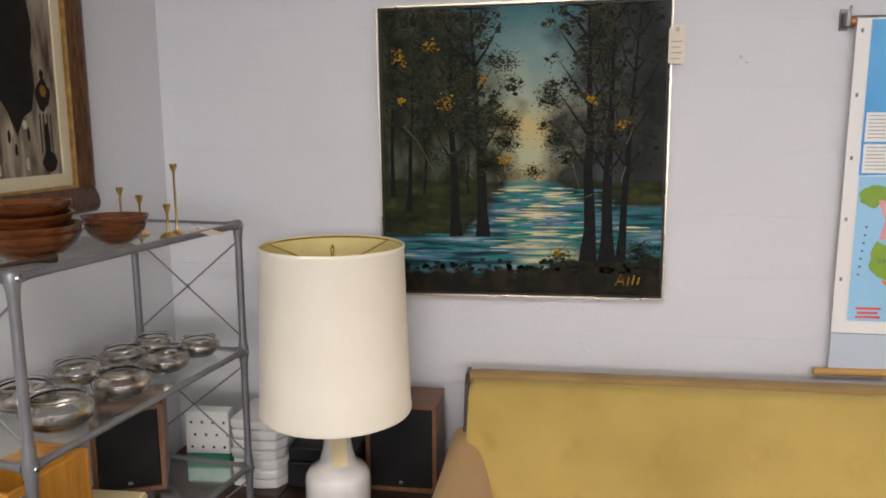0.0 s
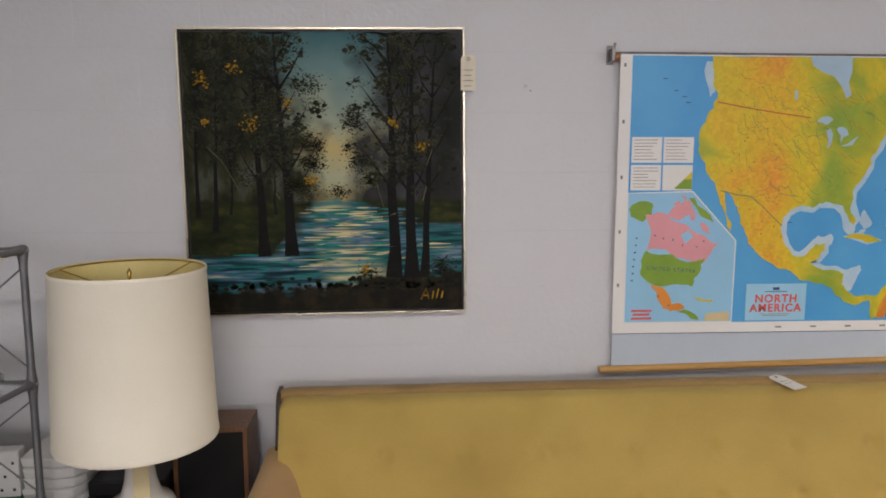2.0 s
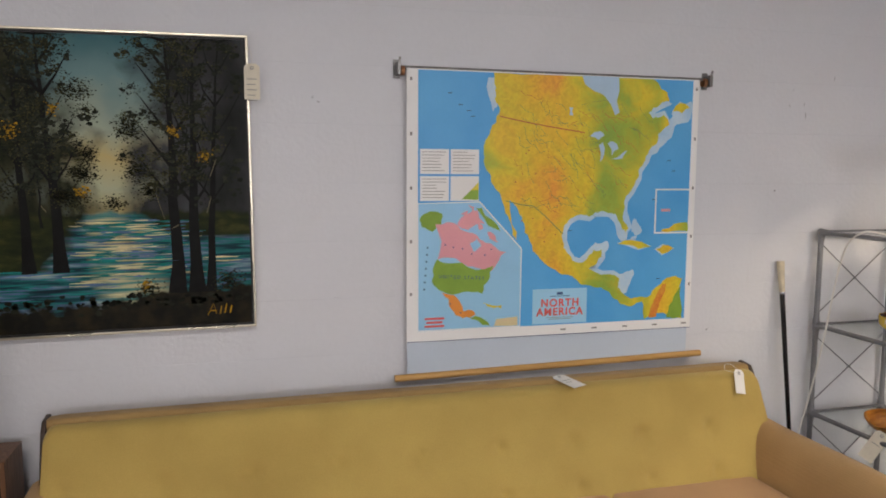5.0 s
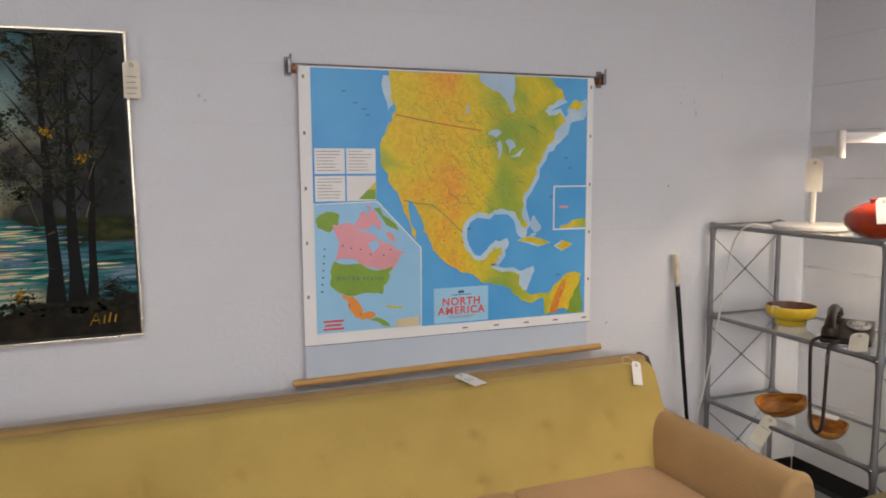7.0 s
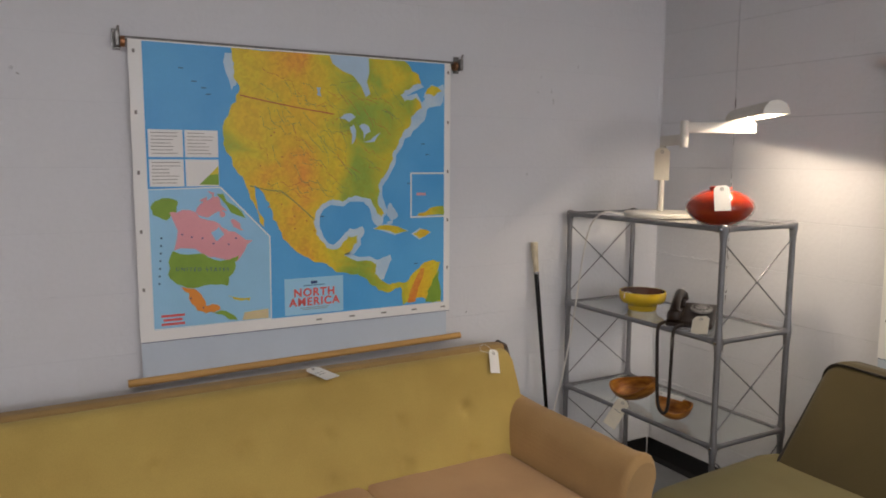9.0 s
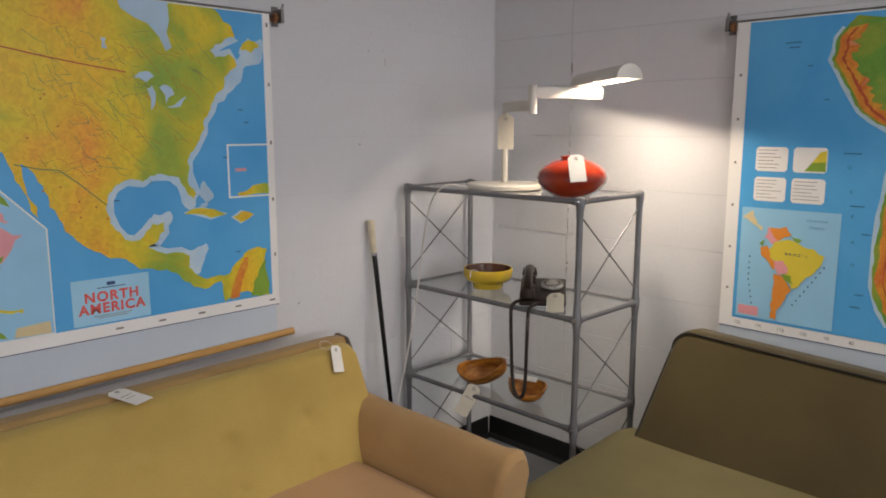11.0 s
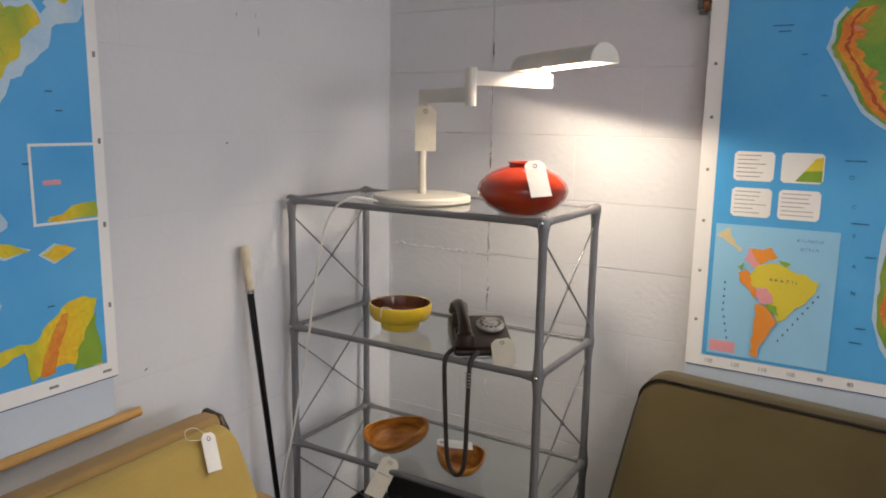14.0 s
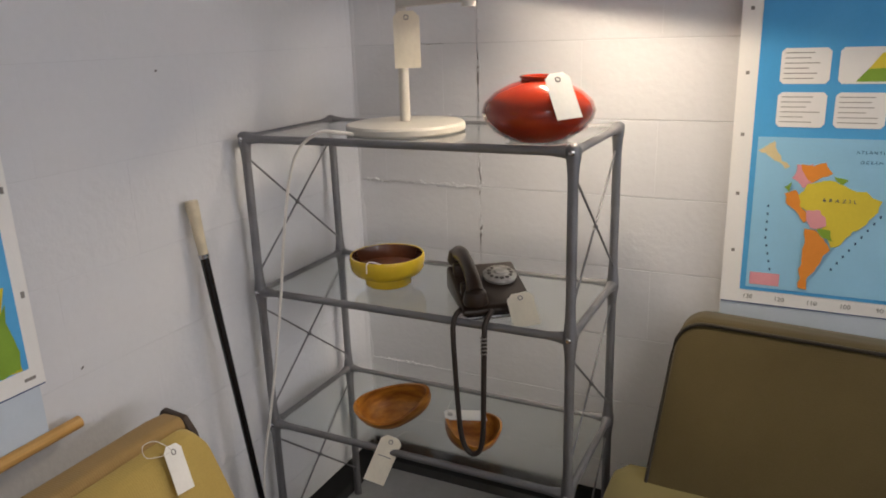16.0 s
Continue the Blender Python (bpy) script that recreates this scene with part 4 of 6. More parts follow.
for k, (mat_, pts) in enumerate(((M_GRASS, [(0.049, 1.297), (0.085, 1.324), (0.132, 1.314), (0.128, 1.276), (0.096, 1.251), (0.057, 1.268)]), (M_PINK, [(0.106, 1.276), (0.147, 1.284), (0.221, 1.249), (0.266, 1.231), (0.293, 1.208), (0.375, 1.172), (0.321, 1.103), (0.261, 1.116), (0.201, 1.138), (0.116, 1.151)]), (M_PINK, [(0.188, 1.275), (0.227, 1.313), (0.264, 1.325), (0.292, 1.276), (0.228, 1.255)]), (M_GRASS, [(0.258, 1.334), (0.279, 1.336), (0.352, 1.247), (0.328, 1.259)]), (M_GRASS, [(0.112, 1.15), (0.208, 1.136), (0.283, 1.11), (0.325, 1.123), (0.311, 1.074), (0.285, 1.02), (0.21, 1.028), (0.135, 1.033), (0.094, 1.073)]), (M_TANGERINE, [(0.132, 1.029), (0.188, 1.008), (0.211, 0.958), (0.248, 0.959), (0.259, 0.942), (0.211, 0.931), (0.166, 0.968)]), (M_GRASS, [(0.234, 0.934), (0.279, 0.932), (0.315, 0.898), (0.284, 0.905)]), (M_LEMON, [(0.286, 0.985), (0.362, 0.973), (0.359, 0.962), (0.304, 0.972)]))):
    printed("inset_country", rough_line(pts, 0.16, 2, k), 4 + 0.5 * k, mat_, na)
printed("inset_bay", rough_line([(0.235, 1.205), (0.262, 1.225), (0.278, 1.195), (0.255, 1.175)], 0.15, 2, 3), 8, M_INSETSEA, na)
printed("inset_note", [(0.34, 0.922), (0.424, 0.928), (0.425, 0.894), (0.333, 0.896)], 4, M_CREAM, na)
for x, z in ((0.14, 1.20), (0.17, 1.19), (0.205, 1.185), (0.24, 1.165), (0.29, 1.16), (0.315, 1.18), (0.16, 0.985), (0.20, 0.95)):
    printed("inset_town", rect(x, x + 0.005, z, z + 0.005), 8, M_NAVY, na)
for k, pts in enumerate(([(0.20, 1.315), (0.225, 1.325), (0.228, 1.305)], [(0.23, 1.345), (0.25, 1.34), (0.245, 1.32)], [(0.30, 1.245), (0.33, 1.235), (0.345, 1.21), (0.31, 1.222)], [(0.26, 1.29), (0.285, 1.262), (0.27, 1.255)])):
    printed("inset_island", rough_line(pts, 0.2, 2, k + 50), 8, M_PINK, na)
lettering("UNITED STATES", 0.017, 0.205, -0.0352, 1.082, M_NAVY, na, 1.5, -4)
for k in range(3):
    printed("inset_title_bar", rect(0.068 + 0.006 * (k % 2), 0.142 - 0.008 * (k % 2), 0.902 + 0.014 * k, 0.910 + 0.014 * k), 4, M_REDINK, na)
for a in range(7):
    printed("inset_name", rect(0.075 - 0.002 * a, 0.081 - 0.002 * a, 1.19 - 0.025 * a, 1.196 - 0.025 * a), 4, M_NAVY, na)
printed("title_panel", rect(0.484, 0.706, 0.894, 1.027), 2, M_LABELBLUE, na)
printed("title_mark", rect(0.582, 0.606, 1.004, 1.014), 3, M_NAVY, na)
printed("title_rule", rect(0.555, 0.635, 0.9975, 1.0), 3, M_NAVY, na)
lettering("NORTH", 0.040, 0.595, -0.0330, 0.972, M_REDINK, na, 1.18, bold=0.0014)
lettering("AMERICA", 0.040, 0.595, -0.0330, 0.938, M_REDINK, na, 1.18, bold=0.0014)
for k in range(2):
    printed("title_rule", rect(0.54 + 0.01 * k, 0.65 - 0.01 * k, 0.916 - 0.006 * k, 0.918 - 0.006 * k), 3, M_INK, na)
printed("island_inset_border", rect(0.984, 1.132, 1.229, 1.403), 2, M_PAPER, na)
printed("island_inset", rect(0.990, 1.131, 1.235, 1.397), 3, M_OCEAN, na)
printed("island_inset_land", rough_line([(1.02, 1.246), (1.128, 1.272), (1.13, 1.237), (1.012, 1.238)], 0.12, 2, 6), 4, M_NALAND, na)
printed("island_inset_name", rect(1.01, 1.05, 1.315, 1.325), 4, M_PINK, na)
for k in range(5):
    printed("margin_number", rect(0.60 + 0.13 * k, 0.622 + 0.13 * k, 0.866, 0.872), 0, M_INK, na)
    printed("margin_number", rect(0.014, 0.022, 1.02 + 0.19 * k, 1.032 + 0.19 * k), 0, M_INK, na)
    printed("margin_number", rect(1.145, 1.152, 1.02 + 0.19 * k, 1.032 + 0.19 * k), 0, M_INK, na)
rod = sweep([(-0.042, -0.036, 0.722), (1.206, -0.036, 0.744)], 0.0125, 14)
part("foot_rod", rod, M_ROD, na, "varnished wooden rod")

# South America
sa = roller_map(pose(EAST, 1.19, 0, 0, 0, -90), 1.20, 1.795, 0.6, "blue school roller map of another continent above the settee")
sheet("margin_sheet", 0, 1.20, 0.765, 1.80, -0.0295, M_PAPER, sa, 0.0)
sheet("foot_cloth", 0.002, 1.19, 0.60, 0.7645, -0.0290, M_BACKCLOTH, sa, 0.0)
printed("edge_line", rect(0.002, 1.198, 0.766, 0.7685), 0, M_NAVY, sa)
bm = plate(rect(0.045, 1.16, 0.803, 1.796), -0.0308, -0.0305)
part("ocean", bm, M_OCEAN, sa, "bright blue printed sea", smooth=False)
coast = [(0.365, 1.788), (0.335, 1.753), (0.313, 1.724), (0.311, 1.689), (0.302, 1.663), (0.328, 1.621), (0.347, 1.584), (0.371, 1.543), (0.394, 1.506), (0.428, 1.479), (0.494, 1.438), (0.502, 1.381), (0.487, 1.309), (0.482, 1.237), (0.474, 1.191), (0.471, 1.117), (0.472, 1.051), (0.472, 0.976), (0.496, 0.903), (0.525, 0.86), (0.564, 0.839)]
far = [(0.80, 0.84), (0.86, 1.05), (1.08, 1.30), (1.10, 1.45), (0.90, 1.62), (0.80, 1.788)]
for side in (0.012, -0.012):
    strip_print("shallow_sea", grown(coast, side)[1:-1], coast[1:-1], 1, M_COAST, sa)
printed("continent", rough_line(coast + far, 0.10, 2, 9), 2, M_SALAND, sa, "land printed in green relief tints")
andes = rough_line([(x + 0.010, z) for x, z in coast[1:-1]], 0.08, 2, 11)[:-3]
rng = random.Random(5)
strip_print("mountain_band", andes, [(x + rng.uniform(0.035, 0.062), z + 0.008) for x, z in andes], 3, M_ANDES, sa, "orange mountain chain print")
strip_print("mountain_crest", [(x + 0.016 + rng.uniform(0, 0.006), z) for x, z in andes], [(x + 0.022 + rng.uniform(0, 0.008), z + 0.002) for x, z in andes], 4, M_BORDER, sa)
for i in range(2):
    for j in range(2):
        x0, z0 = 0.092 + 0.120 * i, 1.313 - 0.099 * j
        corner = 0.008
        pane = [(x0 + corner, z0), (x0 + 0.103 - corner, z0), (x0 + 0.103, z0 + corner), (x0 + 0.103, z0 + 0.08 - corner), (x0 + 0.103 - corner, z0 + 0.08), (x0 + corner, z0 + 0.08), (x0, z0 + 0.08 - corner), (x0, z0 + corner)]
        printed("legend_panel", pane, 2, M_PAPER, sa)
        if i and not j:
            printed("relief_key", [(0.248, 1.318), (0.275, 1.352), (0.293, 1.379), (0.312, 1.383), (0.312, 1.318)], 3, M_GRASS, sa)
            printed("relief_key", [(0.27, 1.345), (0.293, 1.379), (0.312, 1.383), (0.312, 1.348)], 4, M_LEMON, sa)
        else:
            legend_lines(sa, x0, x0 + 0.103, z0, z0 + 0.08, 6, 3, 7 + i + 2 * j)
printed("inset_sea", rect(0.058, 0.370, 0.812, 1.19), 2, M_INSETSEA, sa)
for k, (mat_, pts) in enumerate(((M_CREAM, [(0.061, 1.157), (0.095, 1.18), (0.103, 1.155), (0.133, 1.121), (0.123, 1.115), (0.09, 1.141)]), (M_PINK, [(0.139, 1.094), (0.147, 1.127), (0.181, 1.13), (0.185, 1.085), (0.165, 1.071)]), (M_TANGERINE, [(0.157, 1.128), (0.209, 1.134), (0.225, 1.109), (0.185, 1.085)]), (M_GRASS, [(0.228, 1.102), (0.258, 1.095), (0.245, 1.083)])) + ((M_LEMON, [(0.174, 1.082), (0.221, 1.093), (0.259, 1.077), (0.331, 1.05), (0.309, 1.003), (0.279, 0.974), (0.258, 0.941), (0.237, 0.931), (0.219, 0.971), (0.188, 1.006), (0.158, 1.026), (0.156, 1.051)]), (M_TANGERINE, [(0.127, 1.056), (0.151, 1.066), (0.162, 1.029), (0.185, 1.001), (0.175, 0.988), (0.143, 1.024)]), (M_PINK, [(0.178, 1.018), (0.206, 1.021), (0.223, 0.982), (0.19, 0.976)]), (M_GRASS, [(0.204, 0.975), (0.233, 0.973), (0.241, 0.947), (0.22, 0.954)]), (M_TANGERINE, [(0.178, 0.974), (0.205, 0.969), (0.225, 0.944), (0.238, 0.926), (0.219, 0.889), (0.197, 0.854), (0.196, 0.82), (0.177, 0.824), (0.174, 0.871), (0.178, 0.924)]), (M_GRASS, [(0.124, 1.072), (0.14, 1.086), (0.138, 1.058)]))):
    printed("inset_country", rough_line(pts, 0.14, 2, k + 30), 3 + 0.5 * k, mat_, sa)
lettering("B R A Z I L", 0.012, 0.245, -0.0355, 1.045, M_NAVY, sa, 1.25)
lettering("ATLANTIC", 0.010, 0.30, -0.0327, 1.160, M_SEAINK, sa, 1.5)
lettering("OCEAN", 0.010, 0.30, -0.0327, 1.137, M_SEAINK, sa, 1.5)
printed("inset_title", rect(0.066, 0.134, 0.820, 0.852), 3, M_PINK, sa)
for a in range(9):
    printed("inset_name", rect(0.092 + 0.004 * max(0, a - 4), 0.096 + 0.004 * max(0, a - 4), 1.02 - 0.020 * a, 1.026 - 0.020 * a), 3, M_NAVY, sa)
    printed("inset_name", rect(0.33 - 0.011 * a, 0.334 - 0.011 * a, 1.01 - 0.017 * a, 1.016 - 0.017 * a), 3, M_NAVY, sa)
for word, x, z in (("O", 0.380, 1.334), ("C", 0.392, 1.259), ("E", 0.400, 1.184), ("A", 0.407, 1.104), ("N", 0.412, 1.034)):
    lettering(word, 0.015, x, -0.0322, z, M_SEAINK, sa)
for x, z, w in ((0.16, 1.72, 0.05), (0.175, 1.705, 0.03), (0.235, 1.645, 0.014), (0.29, 1.54, 0.014), (0.36, 1.375, 0.05), (0.39, 1.215, 0.04), (0.415, 0.90, 0.03), (0.425, 0.94, 0.025), (0.43, 1.13, 0.025)):
    printed("sea_name", rect(x, x + w, z, z + 0.0035), 2, M_SEAINK, sa)
for k, word in enumerate(("130", "120", "110", "100", "90", "80")):
    lettering(word, 0.016, 0.065 + 0.073 * k, -0.0305, 0.785, M_INK, sa)
for k in range(6):
    printed("margin_number", rect(0.018, 0.026, 0.90 + 0.145 * k, 0.908 + 0.145 * k), 0, M_INK, sa)
part("foot_rod", sweep([(-0.04, -0.036, 0.59), (1.24, -0.036, 0.59)], 0.0125, 14), M_ROD, sa, "varnished wooden rod")


# ---- sofa ----
def pad(x0, x1, nx, nv, prof, dents=(), dent=(0.05, 0.014), face=None):
    """A long upholstered pad: a closed cross-section prof(v) of (y, z) along x, with soft dents and rounded ends."""
    bm = bmesh.new()
    ring = [prof(k / nv) for k in range(nv)]
    cy, cz = sum(p[0] for p in ring) / nv, sum(p[1] for p in ring) / nv
    rows = []
    for i in range(nx + 1):
        u = i / nx
        x = x0 + (x1 - x0) * u
        edge = min(u, 1 - u) * (x1 - x0)
        k = 1.0 if edge > 0.03 else 0.90 + 0.10 * math.sqrt(max(0.0, 1 - (1 - edge / 0.03) ** 2))
        row = []
        for y, z in ring:
            p = Vector((x, cy + (y - cy) * k, cz + (z - cz) * k))
            for dx, dz in dents:
                d = math.hypot(p.x - dx, (p.z - dz))
                if d < dent[0] * 2.4 and (y < cy if face is None else face(y, z)):
                    p.y += dent[1] * math.exp(-(d / dent[0]) ** 2 * 2.2)
            row.append(bm.verts.new(p))
        rows.append(row)
    for a, b in zip(rows, rows[1:]):
        for k in range(nv):
            j = (k + 1) % nv
            bm.faces.new((a[k], a[j], b[j], b[k]))
    bm.faces.new(rows[0])
    bm.faces.new(rows[-1])
    return bm


def section(corners, r, n):
    """A rounded closed cross-section through corners of (y, z), evenly stepped: a function of 0..1."""
    pts = []
    m = len(corners)
    for i in range(m):
        p, a, b = Vector(corners[i]), Vector(corners[i - 1]), Vector(corners[(i + 1) % m])
        e, f = (a - p), (b - p)
        rr = min(r[i] if isinstance(r, (list, tuple)) else r, e.length * 0.45, f.length * 0.45)
        s, t = p + e.normalized() * rr, p + f.normalized() * rr
        for k in range(6):
            q = k / 5
            pts.append((1 - q) ** 2 * s + 2 * q * (1 - q) * p + q * q * t)
    lens = [0.0]
    for a, b in zip(pts, pts[1:] + pts[:1]):
        lens.append(lens[-1] + (b - a).length)

    def at(v):
        d = v * lens[-1]
        for k in range(len(pts)):
            if lens[k + 1] >= d:
                w = (d - lens[k]) / max(1e-9, lens[k + 1] - lens[k])
                p = pts[k].lerp(pts[(k + 1) % len(pts)], w)
                return p.x, p.y
        return pts[0].x, pts[0].y
    return at


def sofa(m):
    """Origin on the floor at the left end of the back; x along, y towards the wall."""
    s = thing("sofa", "long sofa with olive gold tufted back and tan arms", "sofa", m)
    wide = 2.464
    dents = [(0.07 + 0.268 * k, z) for k in range(9) for z in (0.535, 0.395)]
    back = section([(1.862, 0.33), (2.040, 0.703), (2.088, 0.712), (2.102, 0.67), (2.05, 0.33)], [0.02, 0.032, 0.012, 0.01, 0.02], 60)
    part("backrest", pad(0.012, wide, 230, 120, back, dents, (0.040, 0.021), lambda y, z: y < 1.905 + (z - 0.33) * 0.46), M_OLIVE, s, "olive gold tufted back")
    strip = section([(2.092, 0.655), (2.090, 0.706), (2.101, 0.722), (2.160, 0.720), (2.174, 0.655)], [0.01, 0.014, 0.016, 0.014, 0.01], 30)
    part("top_band", pad(0.006, wide + 0.004, 60, 36, strip), M_STRIP, s, "brown cloth band along the top")
    part("rear_frame", box(0.01, wide, 2.115, 2.168, 0.12, 0.668, 0.01), M_STRIP, s)
    # dark end boards follow the rake of the back
    for x0 in (-0.006, wide + 0.005):
        bm = bmesh.new()
        side = [(1.97, 0.34), (2.055, 0.60), (2.078, 0.685), (2.100, 0.716), (2.158, 0.722), (2.172, 0.70), (2.172, 0.34)]
        ends = [[bm.verts.new((x0 + d, y, z)) for y, z in side] for d in (0.0, 0.015)]
        for i in range(len(side)):
            j = (i + 1) % len(side)
            bm.faces.new((ends[0][i], ends[0][j], ends[1][j], ends[1][i]))
        for e in ends:
            bm.faces.new(e)
        bmesh.ops.bevel(bm, geom=list(bm.edges), offset=0.003, segments=2, profile=0.5, affect="EDGES")
        part("end_board", bm, M_DARKWOOD, s, "dark wooden end of the back")
    seat = section([(1.30, 0.245), (1.275, 0.362), (1.30, 0.386), (1.90, 0.374), (1.90, 0.25)], [0.03, 0.03, 0.03, 0.02, 0.02], 50)
    for x0, x1 in ((0.125, 0.945), (0.949, 1.773), (1.777, wide - 0.115)):
        part("seat_cushion", pad(x0, x1, 40, 44, seat), M_SEAT, s, "russet tan seat")
    part("seat_rail", box(0.10, wide - 0.10, 1.30, 2.10, 0.15, 0.248, 0.012), M_TAN, s)
    # arms: the inner side leans out into a soft roll, with a small lip at the front
    prof = section([(0.0, 0.16), (0.0, 0.385), (0.036, 0.500), (0.080, 0.550), (0.140, 0.546), (0.162, 0.495), (0.138, 0.425), (0.128, 0.16)], [0.02, 0.08, 0.08, 0.05, 0.05, 0.05, 0.05, 0.02], 60)
    for side in (-1, 1):
        bm = bmesh.new()
        rows, nv, n = [], 52, 34
        for i in range(n + 1):
            u = i / n
            y = 2.075 - (2.075 - 1.305) * (1 - (1 - u) ** 1.6)
            close = max(0.0, (1.332 - y) / 0.027)
            lip = max(0.0, 1 - abs(y - 1.339) / 0.030)
            k = 1.0 - 0.10 * close ** 2.2
            row = []
            for j in range(nv):
                px, pz = prof(j / nv)
                up = max(0.0, (pz - 0.40) / 0.14)
                qx = 0.075 + (px - 0.075) * (k + 0.06 * lip * up)
                qz = 0.36 + (pz - 0.36) * k + 0.006 * lip * up - 0.010 * math.sin(math.pi * u) * up + 0.004 * math.sin(9 * y) * up
                row.append(bm.verts.new((wide / 2 + side * (wide / 2 - 0.108 + qx), y - 0.010 * lip * up, qz)))
            rows.append(row)
        for a, b in zip(rows, rows[1:]):
            for j in range(nv):
                bm.faces.new((a[j], a[(j + 1) % nv], b[(j + 1) % nv], b[j]))
        bm.faces.new(rows[0])
        bm.faces.new(rows[-1])
        part("arm", bm, M_TAN, s, "tan cloth arm")
    for x in (0.14, wide - 0.14):
        for y in (1.38, 2.05):
            part("leg", lathe([(0.0, 0.16), (0.022, 0.16), (0.013, 0.008 - 0.0073 * x), (0.0, 0.008 - 0.0073 * x)], 14, at=(x, y, 0)), M_DARKWOOD, s)
    return s


sofa(pose(-0.300, 0.0, -0.008, 0, -0.42, 0))
price_tag(pose(1.378, 2.120, 0.729, -83, 0, 24), 0.062, 0.105, M_TAGWHITE, 2, [(-0.01, 0.004, 0.02), (-0.02, 0.01, 0.035)], "white price tag lying on the sofa's top edge")
price_tag(pose(2.072, 2.034, 0.724, -24, 12, 6), 0.046, 0.082, M_TAGWHITE, 0, [(-0.012, 0.0, 0.010), (-0.026, 0.01, 0.026), (-0.045, 0.02, 0.024), (-0.05, 0.015, 0.004), (-0.03, 0.002, -0.004), (-0.01, -0.001, -0.004)], "white price tag tied to the sofa's back")


# ---- moss settee on the east wall ----
def settee(m, length):
    """Origin on the floor at its north end against the wall; x runs along the wall southwards, y towards the wall."""
    s = thing("settee", "armless moss green settee with black piped back cushion", "sofa", m)
    back = section([(-0.425, 0.385), (-0.200, 0.775), (-0.085, 0.762), (-0.10, 0.42)], [0.03, 0.018, 0.03, 0.03], 50)

    bm = bmesh.new()
    nv = 48
    near = [0.075 * (1 - math.cos(math.pi / 2 * k / 12)) for k in range(12)]
    stations = near + [0.075 + (length - 0.15) * k / 40 for k in range(41)] + [length - d for d in reversed(near)]
    prof = [back(k / nv) for k in range(nv)]
    cy, cz = -0.24, 0.40
    rows, seam = [], []
    for x in stations:
        e = min(x, length - x)
        R = 0.07
        drop = 0.0 if e > R else R - math.sqrt(max(0.0, R * R - (R - e) ** 2))
        row = []
        for y, z in prof:
            k = (z - 0.385) / 0.37
            row.append(bm.verts.new((x + 0.02 * (1 - k) * (-1 if x < length / 2 else 1) * (1 if e < 0.2 else 0) * (1 - e / 0.2), y - 0.012 * math.sin(math.pi * k) * min(1, e / 0.2), z - drop * k - 0.040 * min(x, 1.0) * k)))
        rows.append(row)
    for a, b in zip(rows, rows[1:]):
        for k in range(nv):
            j = (k + 1) % nv
            bm.faces.new((a[k], a[j], b[j], b[k]))
    bm.faces.new(rows[0])
    bm.faces.new(rows[-1])
    path = []
    front = max(range(nv), key=lambda k: prof[k][1] - 1.6 * prof[k][0] if prof[k][1] > 0.7 else -9)
    for row in rows:
        path.append(row[front].co + Vector((0, -0.003, 0.003)))
    low = [rows[0][k].co.copy() for k in range(nv) if prof[k][0] < -0.2 and prof[k][1] < prof[front][1] - 0.005]
    low.sort(key=lambda p: p.z)
    piping = [p + Vector((-0.003, -0.002, 0)) for p in low if p.y < -0.20] + path
    part("back_cushion", bm, M_SETTEE_SHADED, s, "moss green back cushion")
    part("piping", sweep(piping, 0.0044, 8), M_PIPING, s, "black piping")
    seat = section([(-0.93, 0.24), (-0.945, 0.385), (-0.91, 0.405), (-0.33, 0.428), (-0.30, 0.24)], [0.03, 0.03, 0.03, 0.02, 0.02], 40)
    part("seat_cushion", pad(-0.100, length, 60, 44, seat), M_SETTEE_SEAT_LIT, s, "moss green seat")
    rear = section([(-0.33, 0.2), (-0.12, 0.66), (-0.065, 0.66), (-0.09, 0.2)], 0.02, 30)
    part("back_frame", pad(0.03, length - 0.03, 20, 28, rear), M_SETTEE_SHADED, s)
    part("base_rail", box(-0.04, length - 0.04, -0.90, -0.10, 0.16, 0.242, 0.01), M_DARKWOOD, s)
    part("piping", sweep([(-0.03, -0.40, 0.392), (length, -0.40, 0.392)], 0.004, 8), M_PIPING, s, "black piping")
    for x in (0.08, length - 0.15):
        for y in (-0.85, -0.16):
            part("leg", lathe([(0.0, 0.165), (0.024, 0.165), (0.014, 0.0), (0.0, 0.0)], 14, at=(x, y, 0)), M_DARKWOOD, s)
    return s


settee(pose(EAST, 1.270, 0, 0, 0, -90), 1.75)


# ---- glass shelf racks ----
RL, RD = 0.816, 0.366
TIERS = (0.453, 0.831, 1.222)


